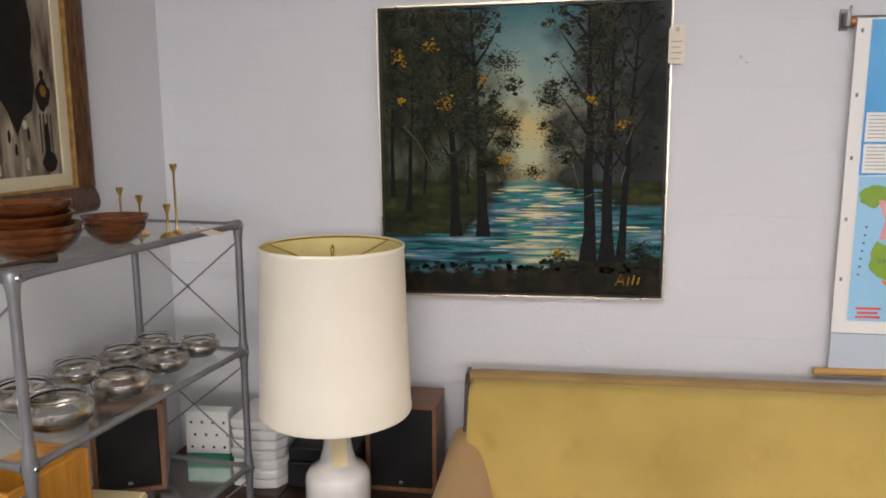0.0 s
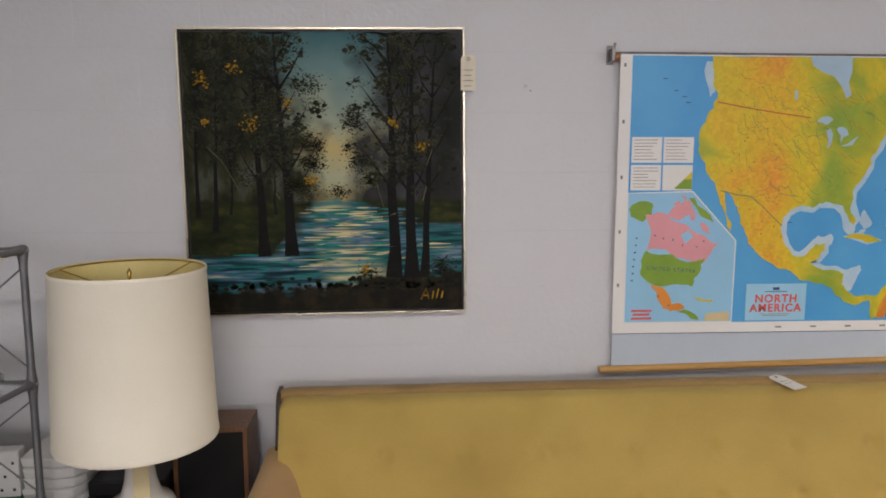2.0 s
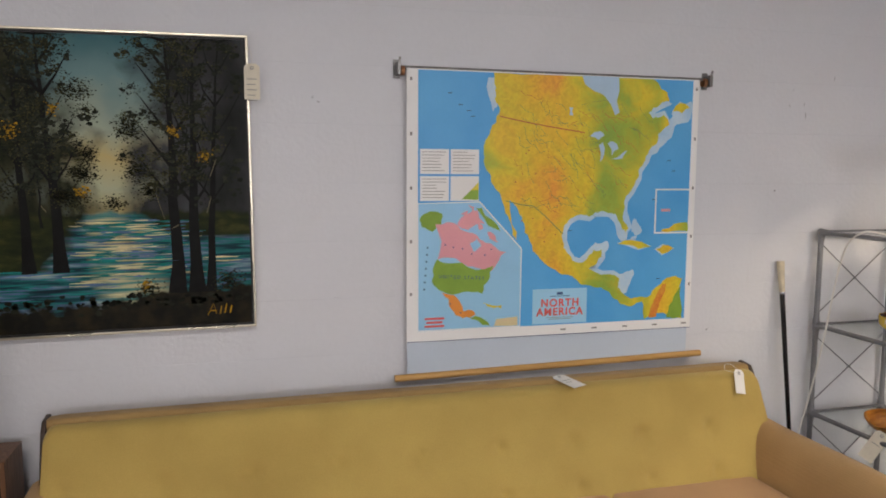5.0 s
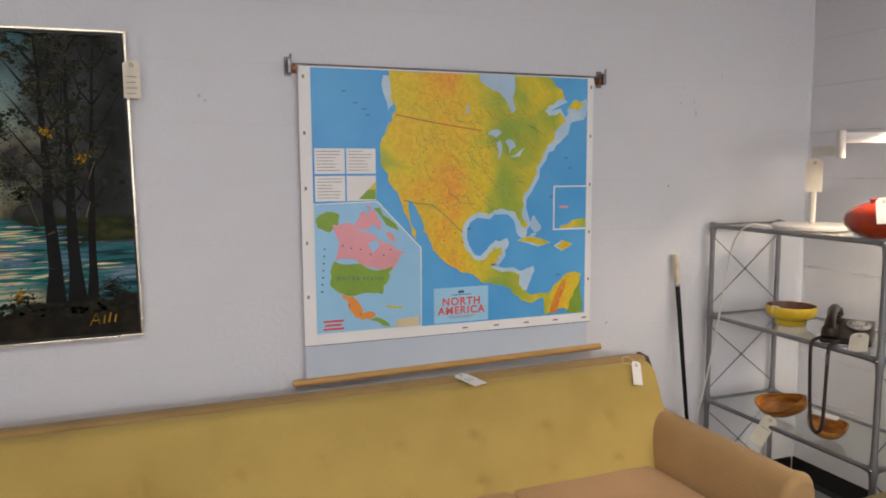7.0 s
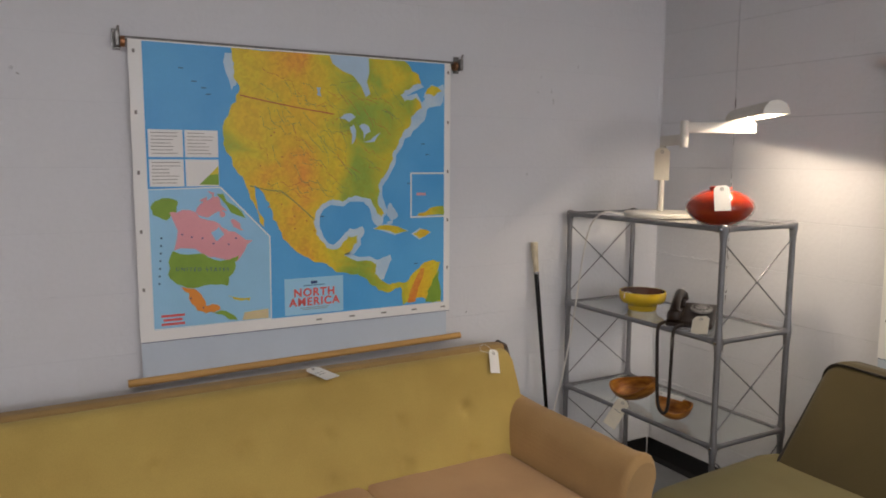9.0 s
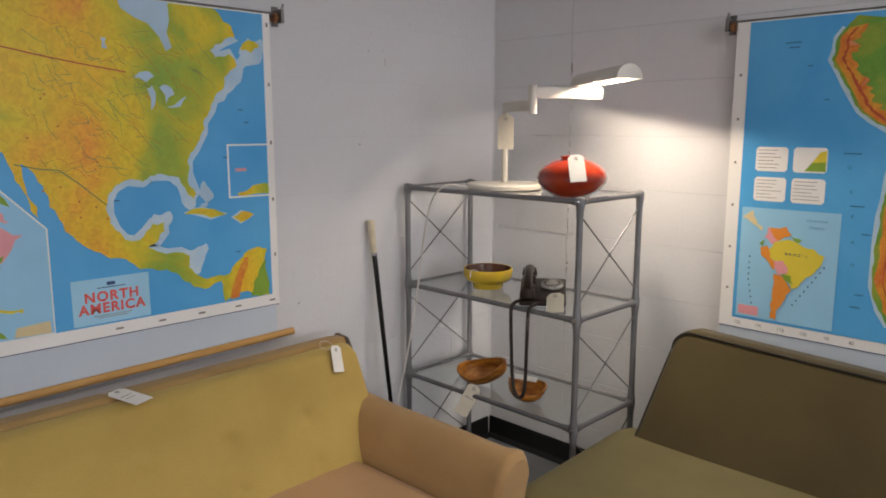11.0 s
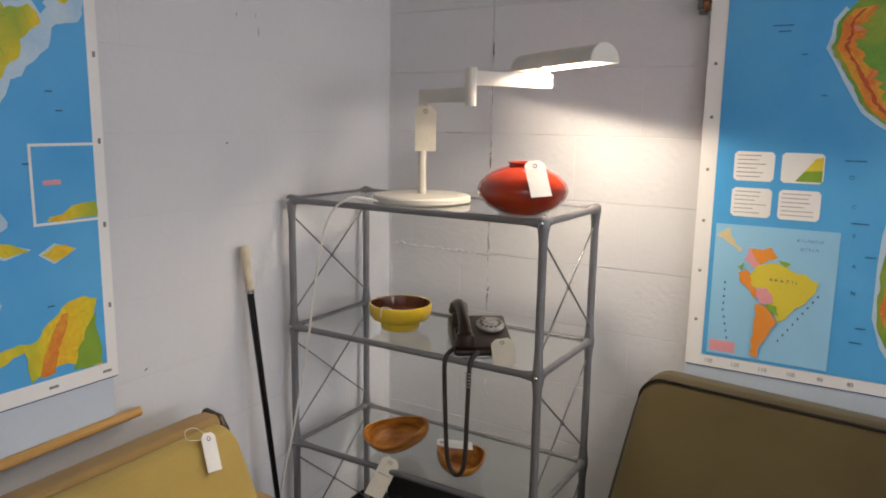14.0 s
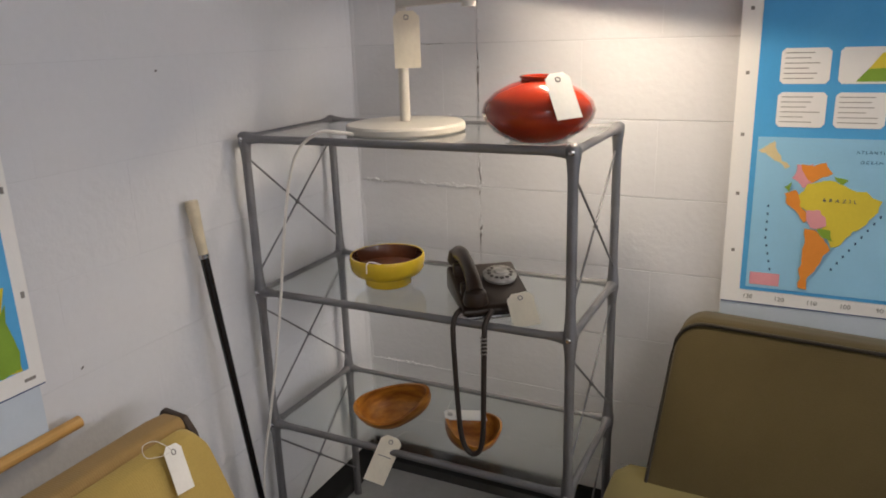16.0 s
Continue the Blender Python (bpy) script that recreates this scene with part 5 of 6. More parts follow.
def rack():
    g = thing("shelf_rack", "grey steel tube rack with three glass shelves and braces", "shelf", pose(2.60, 2.247, 0, 0, 0, -90), "glass shelf racks")
    for x in (0, RL):
        for y in (0, RD):
            prof, zs = [(0.0, 0.0), (0.013, 0.0), (0.0115, 0.015)], []
            for t in TIERS:
                prof += [(0.0108, t - 0.06), (0.0125, t - 0.03), (0.0155, t - 0.010), (0.0155, t + 0.008)]
                if t < 1.2:
                    prof += [(0.0125, t + 0.03), (0.0108, t + 0.06)]
            prof += [(0.0145, 1.2325), (0.008, 1.238), (0.0, 1.239)]
            leg = part("leg", lathe(prof, 16, at=(x, y, 0)), M_STEEL, g)
            out = -1 if y == 0 else 1
            for t in TIERS:
                bm = lathe([(0.0, 0.004), (0.004, 0.0035), (0.0065, 0.0), (0.0, 0.0)], 12)
                bmesh.ops.transform(bm, matrix=pose(x, y + out * 0.0150, t, -90 * out, 0, 0), verts=bm.verts)
                part("screw", bm, M_SCREW, leg, "bright screw head")
    for t in TIERS:
        for a, b in (((0, 0), (RL, 0)), ((0, RD), (RL, RD)), ((0, 0), (0, RD)), ((RL, 0), (RL, RD))):
            pa, pb = Vector((*a, t)), Vector((*b, t))
            d = (pb - pa).normalized()
            n = 8
            pts = [pa + d * 0.012, pa + d * 0.03, pa + d * 0.05, pb - d * 0.05, pb - d * 0.03, pb - d * 0.012]
            part("rail", sweep(pts, 0.009, 12, radii=[0.0145, 0.011, 0.0092, 0.0092, 0.011, 0.0145]), M_STEEL, g)
        pane = part("glass_shelf", box(0.003, RL - 0.003, 0.003, RD - 0.003, t - 0.001, t + 0.005), M_GLASS, g, "clear glass shelf", smooth=False)
        pane.visible_shadow = False
    for x in (0, RL):
        for z0, z1 in zip((0.05, *TIERS), TIERS):
            lo, hi = z0 + 0.05, z1 - 0.05
            for k, (za, zb) in enumerate(((lo, hi), (hi, lo))):
                part("brace", sweep([(x + 0.002 * (2 * k - 1), 0.006, za), (x + 0.002 * (2 * k - 1), RD - 0.006, zb)], 0.0026, 8), M_STEEL, g)
            part("brace_joint", lathe([(0, -0.006), (0.006, -0.004), (0.006, 0.004), (0, 0.006)], 10, at=(x, RD / 2, (lo + hi) / 2)), M_STEEL, g)
    return g


right_rack = rack()
LEFT = pose(-1.06, 1.058, 0, 0, 0, 83.5)
left_rack = copy_thing(right_rack, LEFT)
left_rack.scale = (1, 1, 0.994)
tagged(left_rack, "grey steel tube shelf rack holding wooden and glass bowls")


def on_left(x, y):
    """A place on the west rack, from the distance along it and into it."""
    v = LEFT @ Vector((x, y, 0))
    return v.x, v.y


TOP, MID, LOW = TIERS[2] + 0.0052, TIERS[1] + 0.0052, TIERS[0] + 0.0052
LTOP, LMID, LLOW = (0.994 * z for z in (TOP, MID, LOW))


# ---- on the east rack ----
def desk_lamp():
    g = thing("desk_lamp", "ivory enamel swing-arm desk lamp, switched on, on the glass shelf", "lamp", pose(2.780, 1.900, TOP))
    part("base", lathe([(0.0, 0.0), (0.138, 0.0), (0.144, 0.004), (0.144, 0.016), (0.140, 0.021), (0.03, 0.024), (0.0, 0.024)], 48), M_ENAMEL, g)
    part("post", lathe([(0.0, 0.02), (0.0125, 0.02), (0.0125, 0.322), (0.0, 0.324)], 20), M_ENAMEL, g)

    def bar(name, a, b, z0, z1, wide, label=""):
        a, b = Vector((*a, 0)), Vector((*b, 0))
        d = (b - a).normalized()
        n = Vector((-d.y, d.x, 0)) * wide / 2
        bm = bmesh.new()
        vs = [bm.verts.new((p.x, p.y, z)) for z in (z0, z1) for p in (a - n, b - n, b + n, a + n)]
        for f in ((0, 1, 2, 3), (7, 6, 5, 4), (0, 4, 5, 1), (1, 5, 6, 2), (2, 6, 7, 3), (3, 7, 4, 0)):
            bm.faces.new([vs[i] for i in f])
        bmesh.ops.bevel(bm, geom=list(bm.edges), offset=0.003, segments=2, profile=0.5, affect="EDGES")
        return part(name, bm, M_ENAMEL, g, label)

    e, f = (2.648 - 2.780, 1.668 - 1.900), (2.879 - 2.780, 1.549 - 1.900)
    bar("lower_arm", (0.004, 0.006), e, 0.284, 0.322, 0.024)
    bar("upper_arm", e, f, 0.326, 0.364, 0.024)
    part("elbow", lathe([(0.0, 0.274), (0.015, 0.274), (0.015, 0.370), (0.0, 0.372)], 18, at=(*e, 0)), M_ENAMEL, g)
    part("wrist", lathe([(0.0, 0.330), (0.012, 0.330), (0.012, 0.384), (0.0, 0.384)], 16, at=(f[0] - 0.012, f[1] + 0.01, 0)), M_ENAMEL, g)
    # shade: half a tube with closed ends, open below
    a, b = Vector((2.880 - 2.780, 1.630 - 1.900, 0.372)), Vector((2.712 - 2.780, 1.338 - 1.900, 0.380))
    d = (b - a).normalized()
    side = Vector((-d.y, d.x, 0)).normalized()
    up = side.cross(d) if side.cross(d).z > 0 else d.cross(side)
    bm = bmesh.new()
    n = 14
    shells = []
    for r in (0.045, 0.042):
        shells.append([[bm.verts.new(p + r * (math.cos(math.pi * k / n) * side + 1.02 * math.sin(math.pi * k / n) * up)) for k in range(n + 1)] for p in ((a, b) if r > 0.043 else (a + d * 0.003, b - d * 0.003))])
    for sh in shells:
        for k in range(n):
            bm.faces.new((sh[0][k], sh[0][k + 1], sh[1][k + 1], sh[1][k]))
        bm.faces.new(sh[0])
        bm.faces.new(sh[1])
    for i in range(2):
        bm.faces.new((shells[0][i][0], shells[0][i][n], shells[1][i][n], shells[1][i][0]))
    for k in (0, n):
        bm.faces.new((shells[0][0][k], shells[0][1][k], shells[1][1][k], shells[1][0][k]))
    part("shade", bm, M_ENAMEL, g, "half-round enamel lamp shade")
    glow = bpy.data.materials.new("lit_tube")
    glow.use_nodes = True
    bs = glow.node_tree.nodes["Principled BSDF"]
    bs.inputs["Emission Color"].default_value, bs.inputs["Emission Strength"].default_value = (1.0, 0.88, 0.68, 1), 6.0
    part("tube", sweep([a + d * 0.05 + up * 0.018, b - d * 0.04 + up * 0.018], 0.007, 10), glow, g, "lit tube")
    return g


desk_lamp()
price_tag(pose(2.746, 1.868, 1.494, 0, 0, -62), 0.060, 0.118, M_TAG, 0, [(0.0, 0.004, 0.02), (0.005, 0.02, 0.03)], "manila price tag hanging on the lamp post")
flex = [(2.66, 1.965, TOP + 0.004), (2.635, 1.99, TOP + 0.012), (2.598, 2.03, TOP + 0.014), (2.578, 2.085, 1.185), (2.570, 2.122, 1.04), (2.570, 2.160, 0.83), (2.566, 2.192, 0.66), (2.556, 2.222, 0.50), (2.535, 2.245, 0.34), (2.525, 2.24, 0.2), (2.55, 2.21, 0.012)]
power_cord = thing("power_cord", "white power cord hanging down beside the steel rack", "cord", pose(0, 0, 0))
part("flex", sweep(smooth_path(flex), 0.0038, 8), M_WIRE, power_cord)

vase = thing("vase", "squat glossy red-orange ceramic vase on the glass shelf", "vase", pose(2.700, 1.537, TOP))
vase.scale = (1.06, 1.06, 1.02)
part("rim", sweep([(0.0352 * math.cos(a * math.pi / 20), 0.0352 * math.sin(a * math.pi / 20), 0.1292) for a in range(41)], 0.0030, 8), M_RED, vase)
part("body", lathe([(0.0, 0.002), (0.055, 0.0), (0.062, 0.004), (0.090, 0.022), (0.108, 0.046), (0.112, 0.062), (0.106, 0.080), (0.086, 0.100), (0.058, 0.115), (0.036, 0.122), (0.034, 0.128), (0.037, 0.131), (0.033, 0.130), (0.029, 0.124), (0.030, 0.118), (0.060, 0.108), (0.088, 0.090), (0.100, 0.062), (0.085, 0.03), (0.0, 0.012)], 56), M_RED, vase)
price_tag(pose(2.633, 1.477, 1.362, -34, -4, -48), 0.052, 0.092, M_TAGWHITE, 0, [(0.004, 0.006, 0.012), (0.01, 0.03, 0.018)], "white price tag on the red vase, lit by the lamp")

bowl = thing("yellow_bowl", "yellow glazed bowl with a brown inside on a glass shelf", "bowl", pose(2.762, 1.962, MID))
bowl.scale = (1.05, 1.05, 1.12)
part("outside", lathe([(0.0, 0.001), (0.052, 0.0), (0.056, 0.003), (0.058, 0.020), (0.082, 0.030), (0.090, 0.042), (0.092, 0.066), (0.090, 0.071), (0.086, 0.0705)], 48), M_YELLOW, bowl)
part("inside", lathe([(0.0865, 0.0705), (0.084, 0.060), (0.080, 0.040), (0.055, 0.022), (0.0, 0.018)], 48), M_BROWNGLAZE, bowl, "dark brown glazed inside")
part("string", sweep(smooth_path([(0.0, -0.03, 0.022), (-0.04, -0.01, 0.055), (-0.088, 0.0, 0.073), (-0.097, 0.0, 0.05)]), 0.0012, 5), M_STRING, bowl)


def telephone():
    g = thing("telephone", "dark bakelite dial telephone with its handset on a glass shelf", "telephone", pose(2.735, 1.672, MID, 0, 0, 36))
    # body: a low wedge, higher at the wall
    bm = bmesh.new()
    prof = [(-0.105, 0.004), (-0.11, 0.016), (-0.10, 0.026), (0.085, 0.066), (0.10, 0.060), (0.105, 0.004)]
    ends = [[bm.verts.new((x, y, z)) for x, z in prof] for y in (-0.082, 0.082)]
    for i in range(len(prof)):
        j = (i + 1) % len(prof)
        bm.faces.new((ends[0][i], ends[0][j], ends[1][j], ends[1][i]))
    bm.faces.new(ends[0])
    bm.faces.new(ends[1])
    bmesh.ops.bevel(bm, geom=list(bm.edges), offset=0.006, segments=3, profile=0.5, affect="EDGES")
    part("body", bm, M_BAKELITE, g)
    part("front_lip", box(-0.116, -0.102, -0.075, 0.075, 0.0, 0.008, 0.002), M_SCREW, g, "bright metal front edge")
    tilt = pose(0.015, -0.032, 0.054, 0, -12.5, 0)
    bm = lathe([(0.0, 0.0), (0.040, 0.0), (0.041, 0.006), (0.036, 0.010), (0.014, 0.012), (0.012, 0.015), (0.0, 0.0155)], 32)
    bmesh.ops.transform(bm, matrix=tilt, verts=bm.verts)
    dial = part("dial", bm, M_DIAL, g, "cloudy plastic dial")
    for k in range(10):
        a = 0.6 + 0.5 * k
        bm = lathe([(0.0, 0.0012), (0.0048, 0.001), (0.0048, 0.0), (0.0, 0.0)], 10)
        bmesh.ops.transform(bm, matrix=tilt @ pose(0.0265 * math.cos(a), 0.0265 * math.sin(a), 0.0105), verts=bm.verts)
        part("finger_hole", bm, M_BAKELITE, dial)
    for x in (-0.045, 0.045):
        part("cradle", box(x - 0.012, x + 0.012, 0.028, 0.075, 0.035, 0.066 + 0.2 * (x + 0.045), 0.005), M_BAKELITE, g)
    # handset lying along the body's long side
    pts = smooth_path([(-0.098, 0.052, 0.058), (-0.07, 0.052, 0.082), (-0.02, 0.052, 0.099), (0.04, 0.052, 0.106), (0.085, 0.052, 0.096)])
    part("handset", sweep(pts, 0.014, 14, radii=[0.016 + 0.005 * abs(2 * k / (len(pts) - 1) - 1) ** 2 for k in range(len(pts))]), M_BAKELITE, g, "dark bakelite handset")
    for x, z in ((-0.098, 0.032), (0.088, 0.072)):
        part("handset_cup", lathe([(0.0, 0.0), (0.026, 0.0), (0.029, 0.008), (0.024, 0.03), (0.012, 0.038), (0.0, 0.038)], 24, at=(x, 0.052, z)), M_BAKELITE, g)
    return g


telephone()
price_tag(pose(2.668, 1.568, 0.885, -52, -10, -62), 0.06, 0.078, M_TAG, 0, [(-0.01, 0.01, 0.012), (-0.02, 0.02, 0.01)], "manila price tag leaning against the telephone")
tel_cord = thing("looped_cable", "dark cable hanging in a long loop over the rail", "cable", pose(0, 0, 0))
loop = [(2.668, 1.692, MID + 0.020), (2.632, 1.692, MID + 0.016), (2.600, 1.692, MID + 0.012), (2.583, 1.692, 0.836), (2.579, 1.692, 0.80), (2.579, 1.688, 0.70), (2.580, 1.682, 0.585), (2.580, 1.672, 0.535), (2.580, 1.652, 0.515), (2.580, 1.632, 0.532), (2.580, 1.624, 0.585), (2.579, 1.620, 0.70), (2.579, 1.617, 0.80), (2.583, 1.617, 0.836), (2.600, 1.618, MID + 0.012), (2.636, 1.622, MID + 0.016)]
part("cable", sweep(smooth_path(loop), 0.0062, 10), M_CORD, tel_cord)
for k in range(5):
    ringpts = [(2.5785 + 0.0072 * math.cos(a * math.pi / 5), 1.6178 + 0.0072 * math.sin(a * math.pi / 5), 0.775 + 0.009 * k) for a in range(11)]
    part("coil", sweep(ringpts, 0.0016, 6), M_INK, tel_cord)


def leaf_bowl(m, length, wide, deep, lip, label):
    """A carved bowl with an uneven, pointed rim."""
    g = thing("wooden_bowl", label, "bowl", m, "honey wood bowls")
    bm = bmesh.new()
    seg, lev = 40, 9
    outs, ins = [], []
    for shell, store in ((1.0, outs), (0.92, ins)):
        for l in range(lev + 1):
            q = l / lev
            ring = []
            for i in range(seg):
                a = 2 * math.pi * i / seg
                c, s = math.cos(a), math.sin(a)
                point = 1 + lip * max(0.0, -c) ** 3
                r = math.sin(q * math.pi / 2) ** 0.8
                z = deep * (1 - math.cos(q * math.pi / 2)) + 0.012 * q ** 3 * math.cos(2 * a)
                ring.append(bm.verts.new((length / 2 * c * r * point * shell, wide / 2 * s * r * shell, z + (1 - shell) * deep * 0.9 * (1 - q))))
            store.append(ring)
    for store in (outs, ins):
        for a, b in zip(store[1:], store[2:]):
            for i in range(seg):
                bm.faces.new((a[i], a[(i + 1) % seg], b[(i + 1) % seg], b[i]))
        bm.faces.new(store[1])
    for i in range(seg):
        bm.faces.new((outs[lev][i], outs[lev][(i + 1) % seg], ins[lev][(i + 1) % seg], ins[lev][i]))
    for r in (outs[0], ins[0]):
        for v in r:
            bm.verts.remove(v)
    part("bowl", bm, M_OLIVEWOOD, g)
    return g


leaf_bowl(pose(2.725, 1.940, LOW + 0.012, 24, -14, -70) @ pose(0, 0, 0, 0, 0, 180), 0.180, 0.128, 0.070, 0.34, "carved honey wood bowl with a pointed rim, tipped towards the room")
leaf_bowl(pose(2.690, 1.712, LOW + 0.008, 10, 10, -55), 0.142, 0.138, 0.060, 0.0, "round honey wood bowl with uneven rim, tipped on the shelf")
price_tag(pose(2.600, 1.880, 0.487, -10, 26, -62), 0.054, 0.118, M_TAG, 1, [(0.01, 0.006, 0.012), (0.03, 0.02, 0.025)], "manila price tag hanging over the shelf's edge")
price_tag(pose(2.668, 1.757, 0.549, -84, 0, 30), 0.05, 0.095, M_TAGWHITE, 0, [(0.01, -0.01, 0.0), (0.02, -0.03, -0.01)], "pale price tag lying in the small bowl")

cane = thing("walking_cane", "black walking cane with an ivory handle leaning on the wall", "cane", pose(0, 0, 0))
foot, tip = Vector((2.475, 2.165, 0.012)), Vector((2.424, 2.268, 1.112))
way = (tip - foot).normalized()
part("shaft", sweep([foot, foot + way * 0.97], 0.009, 14, radii=[0.007, 0.0105]), M_CANE, cane, "black lacquered shaft")
part("handle", sweep([foot + way * 0.968, foot + way * 0.99, foot + way * 1.05, foot + way * 1.088, foot + way * 1.098], 0.012, 14, radii=[0.0115, 0.0115, 0.0135, 0.0155, 0.0150]), M_IVORY, cane, "ivory handle")
part("collar", sweep([foot + way * 0.962, foot + way * 0.972], 0.0122, 14), M_SCREW, cane, "metal collar")
part("ferrule", sweep([foot - way * 0.011, foot + way * 0.02], 0.0085, 12), M_BASE, cane)


# ---- on and round the west rack ----
def bowl_profile(r, h, t=0.006):
    return [(0.0, 0.0), (r * 0.38, 0.0), (r * 0.45, h * 0.05), (r * 0.72, h * 0.30), (r * 0.92, h * 0.68), (r, h), (r - t, h), (r * 0.92 - t, h * 0.70), (r * 0.70 - t, h * 0.36), (r * 0.4, h * 0.16), (0.0, h * 0.13)]


def wood_bowl(x, y, z, r, h, tilt=0.0, label="turned teak salad bowl in a stack"):
    px, py = on_left(x, y)
    g = thing("salad_bowl", label, "bowl", pose(px, py, z, tilt, 0, 40), "stacked teak bowls")
    part("bowl", lathe(bowl_profile(r, h), 44), M_TEAK, g)
    return g


wood_bowl(0.160, 0.112, LTOP, 0.106, 0.058)
wood_bowl(0.160, 0.112, LTOP + 0.018, 0.110, 0.058)
wood_bowl(0.153, 0.116, LTOP + 0.052, 0.102, 0.050, 2, "darker turned teak bowl on top of a stack")
wood_bowl(0.150, 0.118, LTOP + 0.078, 0.104, 0.048, -2, "darker turned teak bowl on top of a stack")
wood_bowl(0.400, 0.085, LTOP, 0.072, 0.050)
wood_bowl(0.400, 0.085, LTOP + 0.026, 0.078, 0.044)
px, py = on_left(0.05, 0.06)
spoon = thing("salad_servers", "dark wooden salad servers lying by the bowls", "servers", pose(px, py, LTOP, 0, 0, 70))
part("spoon", sweep([(-0.11, 0, 0.006), (-0.03, 0, 0.008), (0.06, 0, 0.010), (0.10, 0, 0.008)], 0.006, 10, radii=[0.006, 0.005, 0.006, 0.014]), M_DARKWOOD, spoon)


def candlestick(x, y, h):
    px, py = on_left(x, y)
    g = thing("candlestick", "slim brass candlestick, %s one of a set" % ("the tall" if h > 0.14 else "a short"), "candlestick", pose(px, py, LTOP), "brass candlesticks")
    part("foot", lathe([(0.0, 0.0), (0.022, 0.0), (0.0225, 0.003), (0.015, 0.008), (0.006, 0.014), (0.0, 0.014)], 28), M_BRASS, g)
    part("stem", lathe([(0.0, 0.012), (0.0042, 0.012), (0.0030, 0.03), (0.0030, h - 0.026), (0.0045, h - 0.02), (0.0, h - 0.02)], 14), M_BRASS, g)
    part("cup", lathe([(0.0, h - 0.021), (0.0045, h - 0.021), (0.0085, h - 0.010), (0.0098, h), (0.0085, h), (0.007, h - 0.009), (0.0, h - 0.012)], 20), M_BRASS, g)
    return g


candlestick(0.565, 0.030, 0.188)
candlestick(0.525, 0.028, 0.086)
candlestick(0.540, 0.122, 0.106)
candlestick(0.640, 0.262, 0.116)
px, py = on_left(0.66, 0.035)
price_tag(pose(px, py, LTOP + 0.004, -86, 0, 60), 0.05, 0.11, M_TAG, 1, [(0.0, -0.004, 0.03), (0.01, -0.006, 0.06)], "cream price tag lying on the rack's top shelf")

gb_prof = [(0.0, 0.003), (0.036, 0.0), (0.042, 0.004), (0.056, 0.016), (0.064, 0.032), (0.062, 0.046), (0.052, 0.056), (0.048, 0.060), (0.052, 0.066), (0.0505, 0.067), (0.046, 0.060), (0.050, 0.054), (0.0595, 0.045), (0.0615, 0.032), (0.054, 0.018), (0.040, 0.007), (0.0, 0.0065)]
first = None
for x, y, s in ((0.735, 0.100, 0.95), (0.715, 0.245, 0.95), (0.585, 0.105, 1.0), (0.590, 0.250, 0.98), (0.390, 0.095, 1.12), (0.435, 0.270, 1.05), (0.185, 0.100, 1.28), (0.250, 0.262, 1.12)):
    px, py = on_left(x, y)
    if first is None:
        first = thing("glass_bowl", "clear glass dessert bowl with a flared rim on a glass shelf", "bowl", pose(px, py, LMID), "clear glass bowls")
        ob = part("bowl", lathe(gb_prof, 40), M_BOWLGLASS, first)
        part("rim", lathe([(0.0485, 0.064), (0.0525, 0.0655), (0.053, 0.0675), (0.0515, 0.069), (0.049, 0.0675)], 40), M_BOWLGLASS, first)
        # ring added inside the clear wall to imitate its brownish reflection
        part("reflection_band", lathe([(0.0490, 0.0155), (0.0550, 0.0225), (0.0580, 0.030), (0.0582, 0.036), (0.0570, 0.0435), (0.0562, 0.0435), (0.0572, 0.036), (0.0570, 0.030), (0.0540, 0.0228), (0.0482, 0.0162)], 40), M_GLASS_REFLECTION, first, "brownish metal band standing in for reflections in the glass")
        first.scale = (s, s, 0.86 * s)
    else:
        g = copy_thing(first, pose(px, py, LMID, 0, 0, 37 * x * 10))
        g.scale = (s, s, 0.86 * s)


def speaker(m, w, d, h, label):
    """Bookshelf loudspeaker; origin at the bottom of its front left edge, front towards lower y."""
    g = thing("loudspeaker", label, "loudspeaker", m, "bookshelf loudspeakers")
    t = 0.014
    part("side_panel", box(0, t, 0, d, 0, h, 0.001), M_WALNUT, g, smooth=False)
    part("side_panel", box(w - t, w, 0, d, 0, h, 0.001), M_WALNUT, g, smooth=False)
    part("top_panel", box(t, w - t, 0, d, h - t, h, 0.001), M_WALNUT, g, smooth=False)
    part("bottom_panel", box(t, w - t, 0, d, 0, t, 0.001), M_WALNUT, g, smooth=False)
    part("back_panel", box(t, w - t, d - 0.012, d, t, h - t), M_BLACK, g, smooth=False)
    part("grille", box(t + 0.001, w - t - 0.001, 0.002, 0.02, t + 0.001, h - t - 0.001, 0.003), M_GRILLE, g, "black cloth grille", smooth=False)
    part("badge", box(w / 2 - 0.007, w / 2 + 0.007, -0.0005, 0.003, t + 0.012, t + 0.022, 0.001), M_SCREW, g, "small silver badge", smooth=False)
    return g


BENCH = 0.318


def low_table(x0, x1, y0, y1, top, label):
    g = thing("low_table", label, "table", pose(x0, y0, 0))
    part("tabletop", box(0, x1 - x0, 0, y1 - y0, top - 0.03, top, 0.004), M_DARKWOOD, g, smooth=False)
    for x in (0.04, x1 - x0 - 0.04):
        for y in (0.04, y1 - y0 - 0.04):
            part("leg", lathe([(0, top - 0.03), (0.02, top - 0.03), (0.013, 0), (0, 0)], 12, at=(x, y, 0)), M_DARKWOOD, g)
    return g


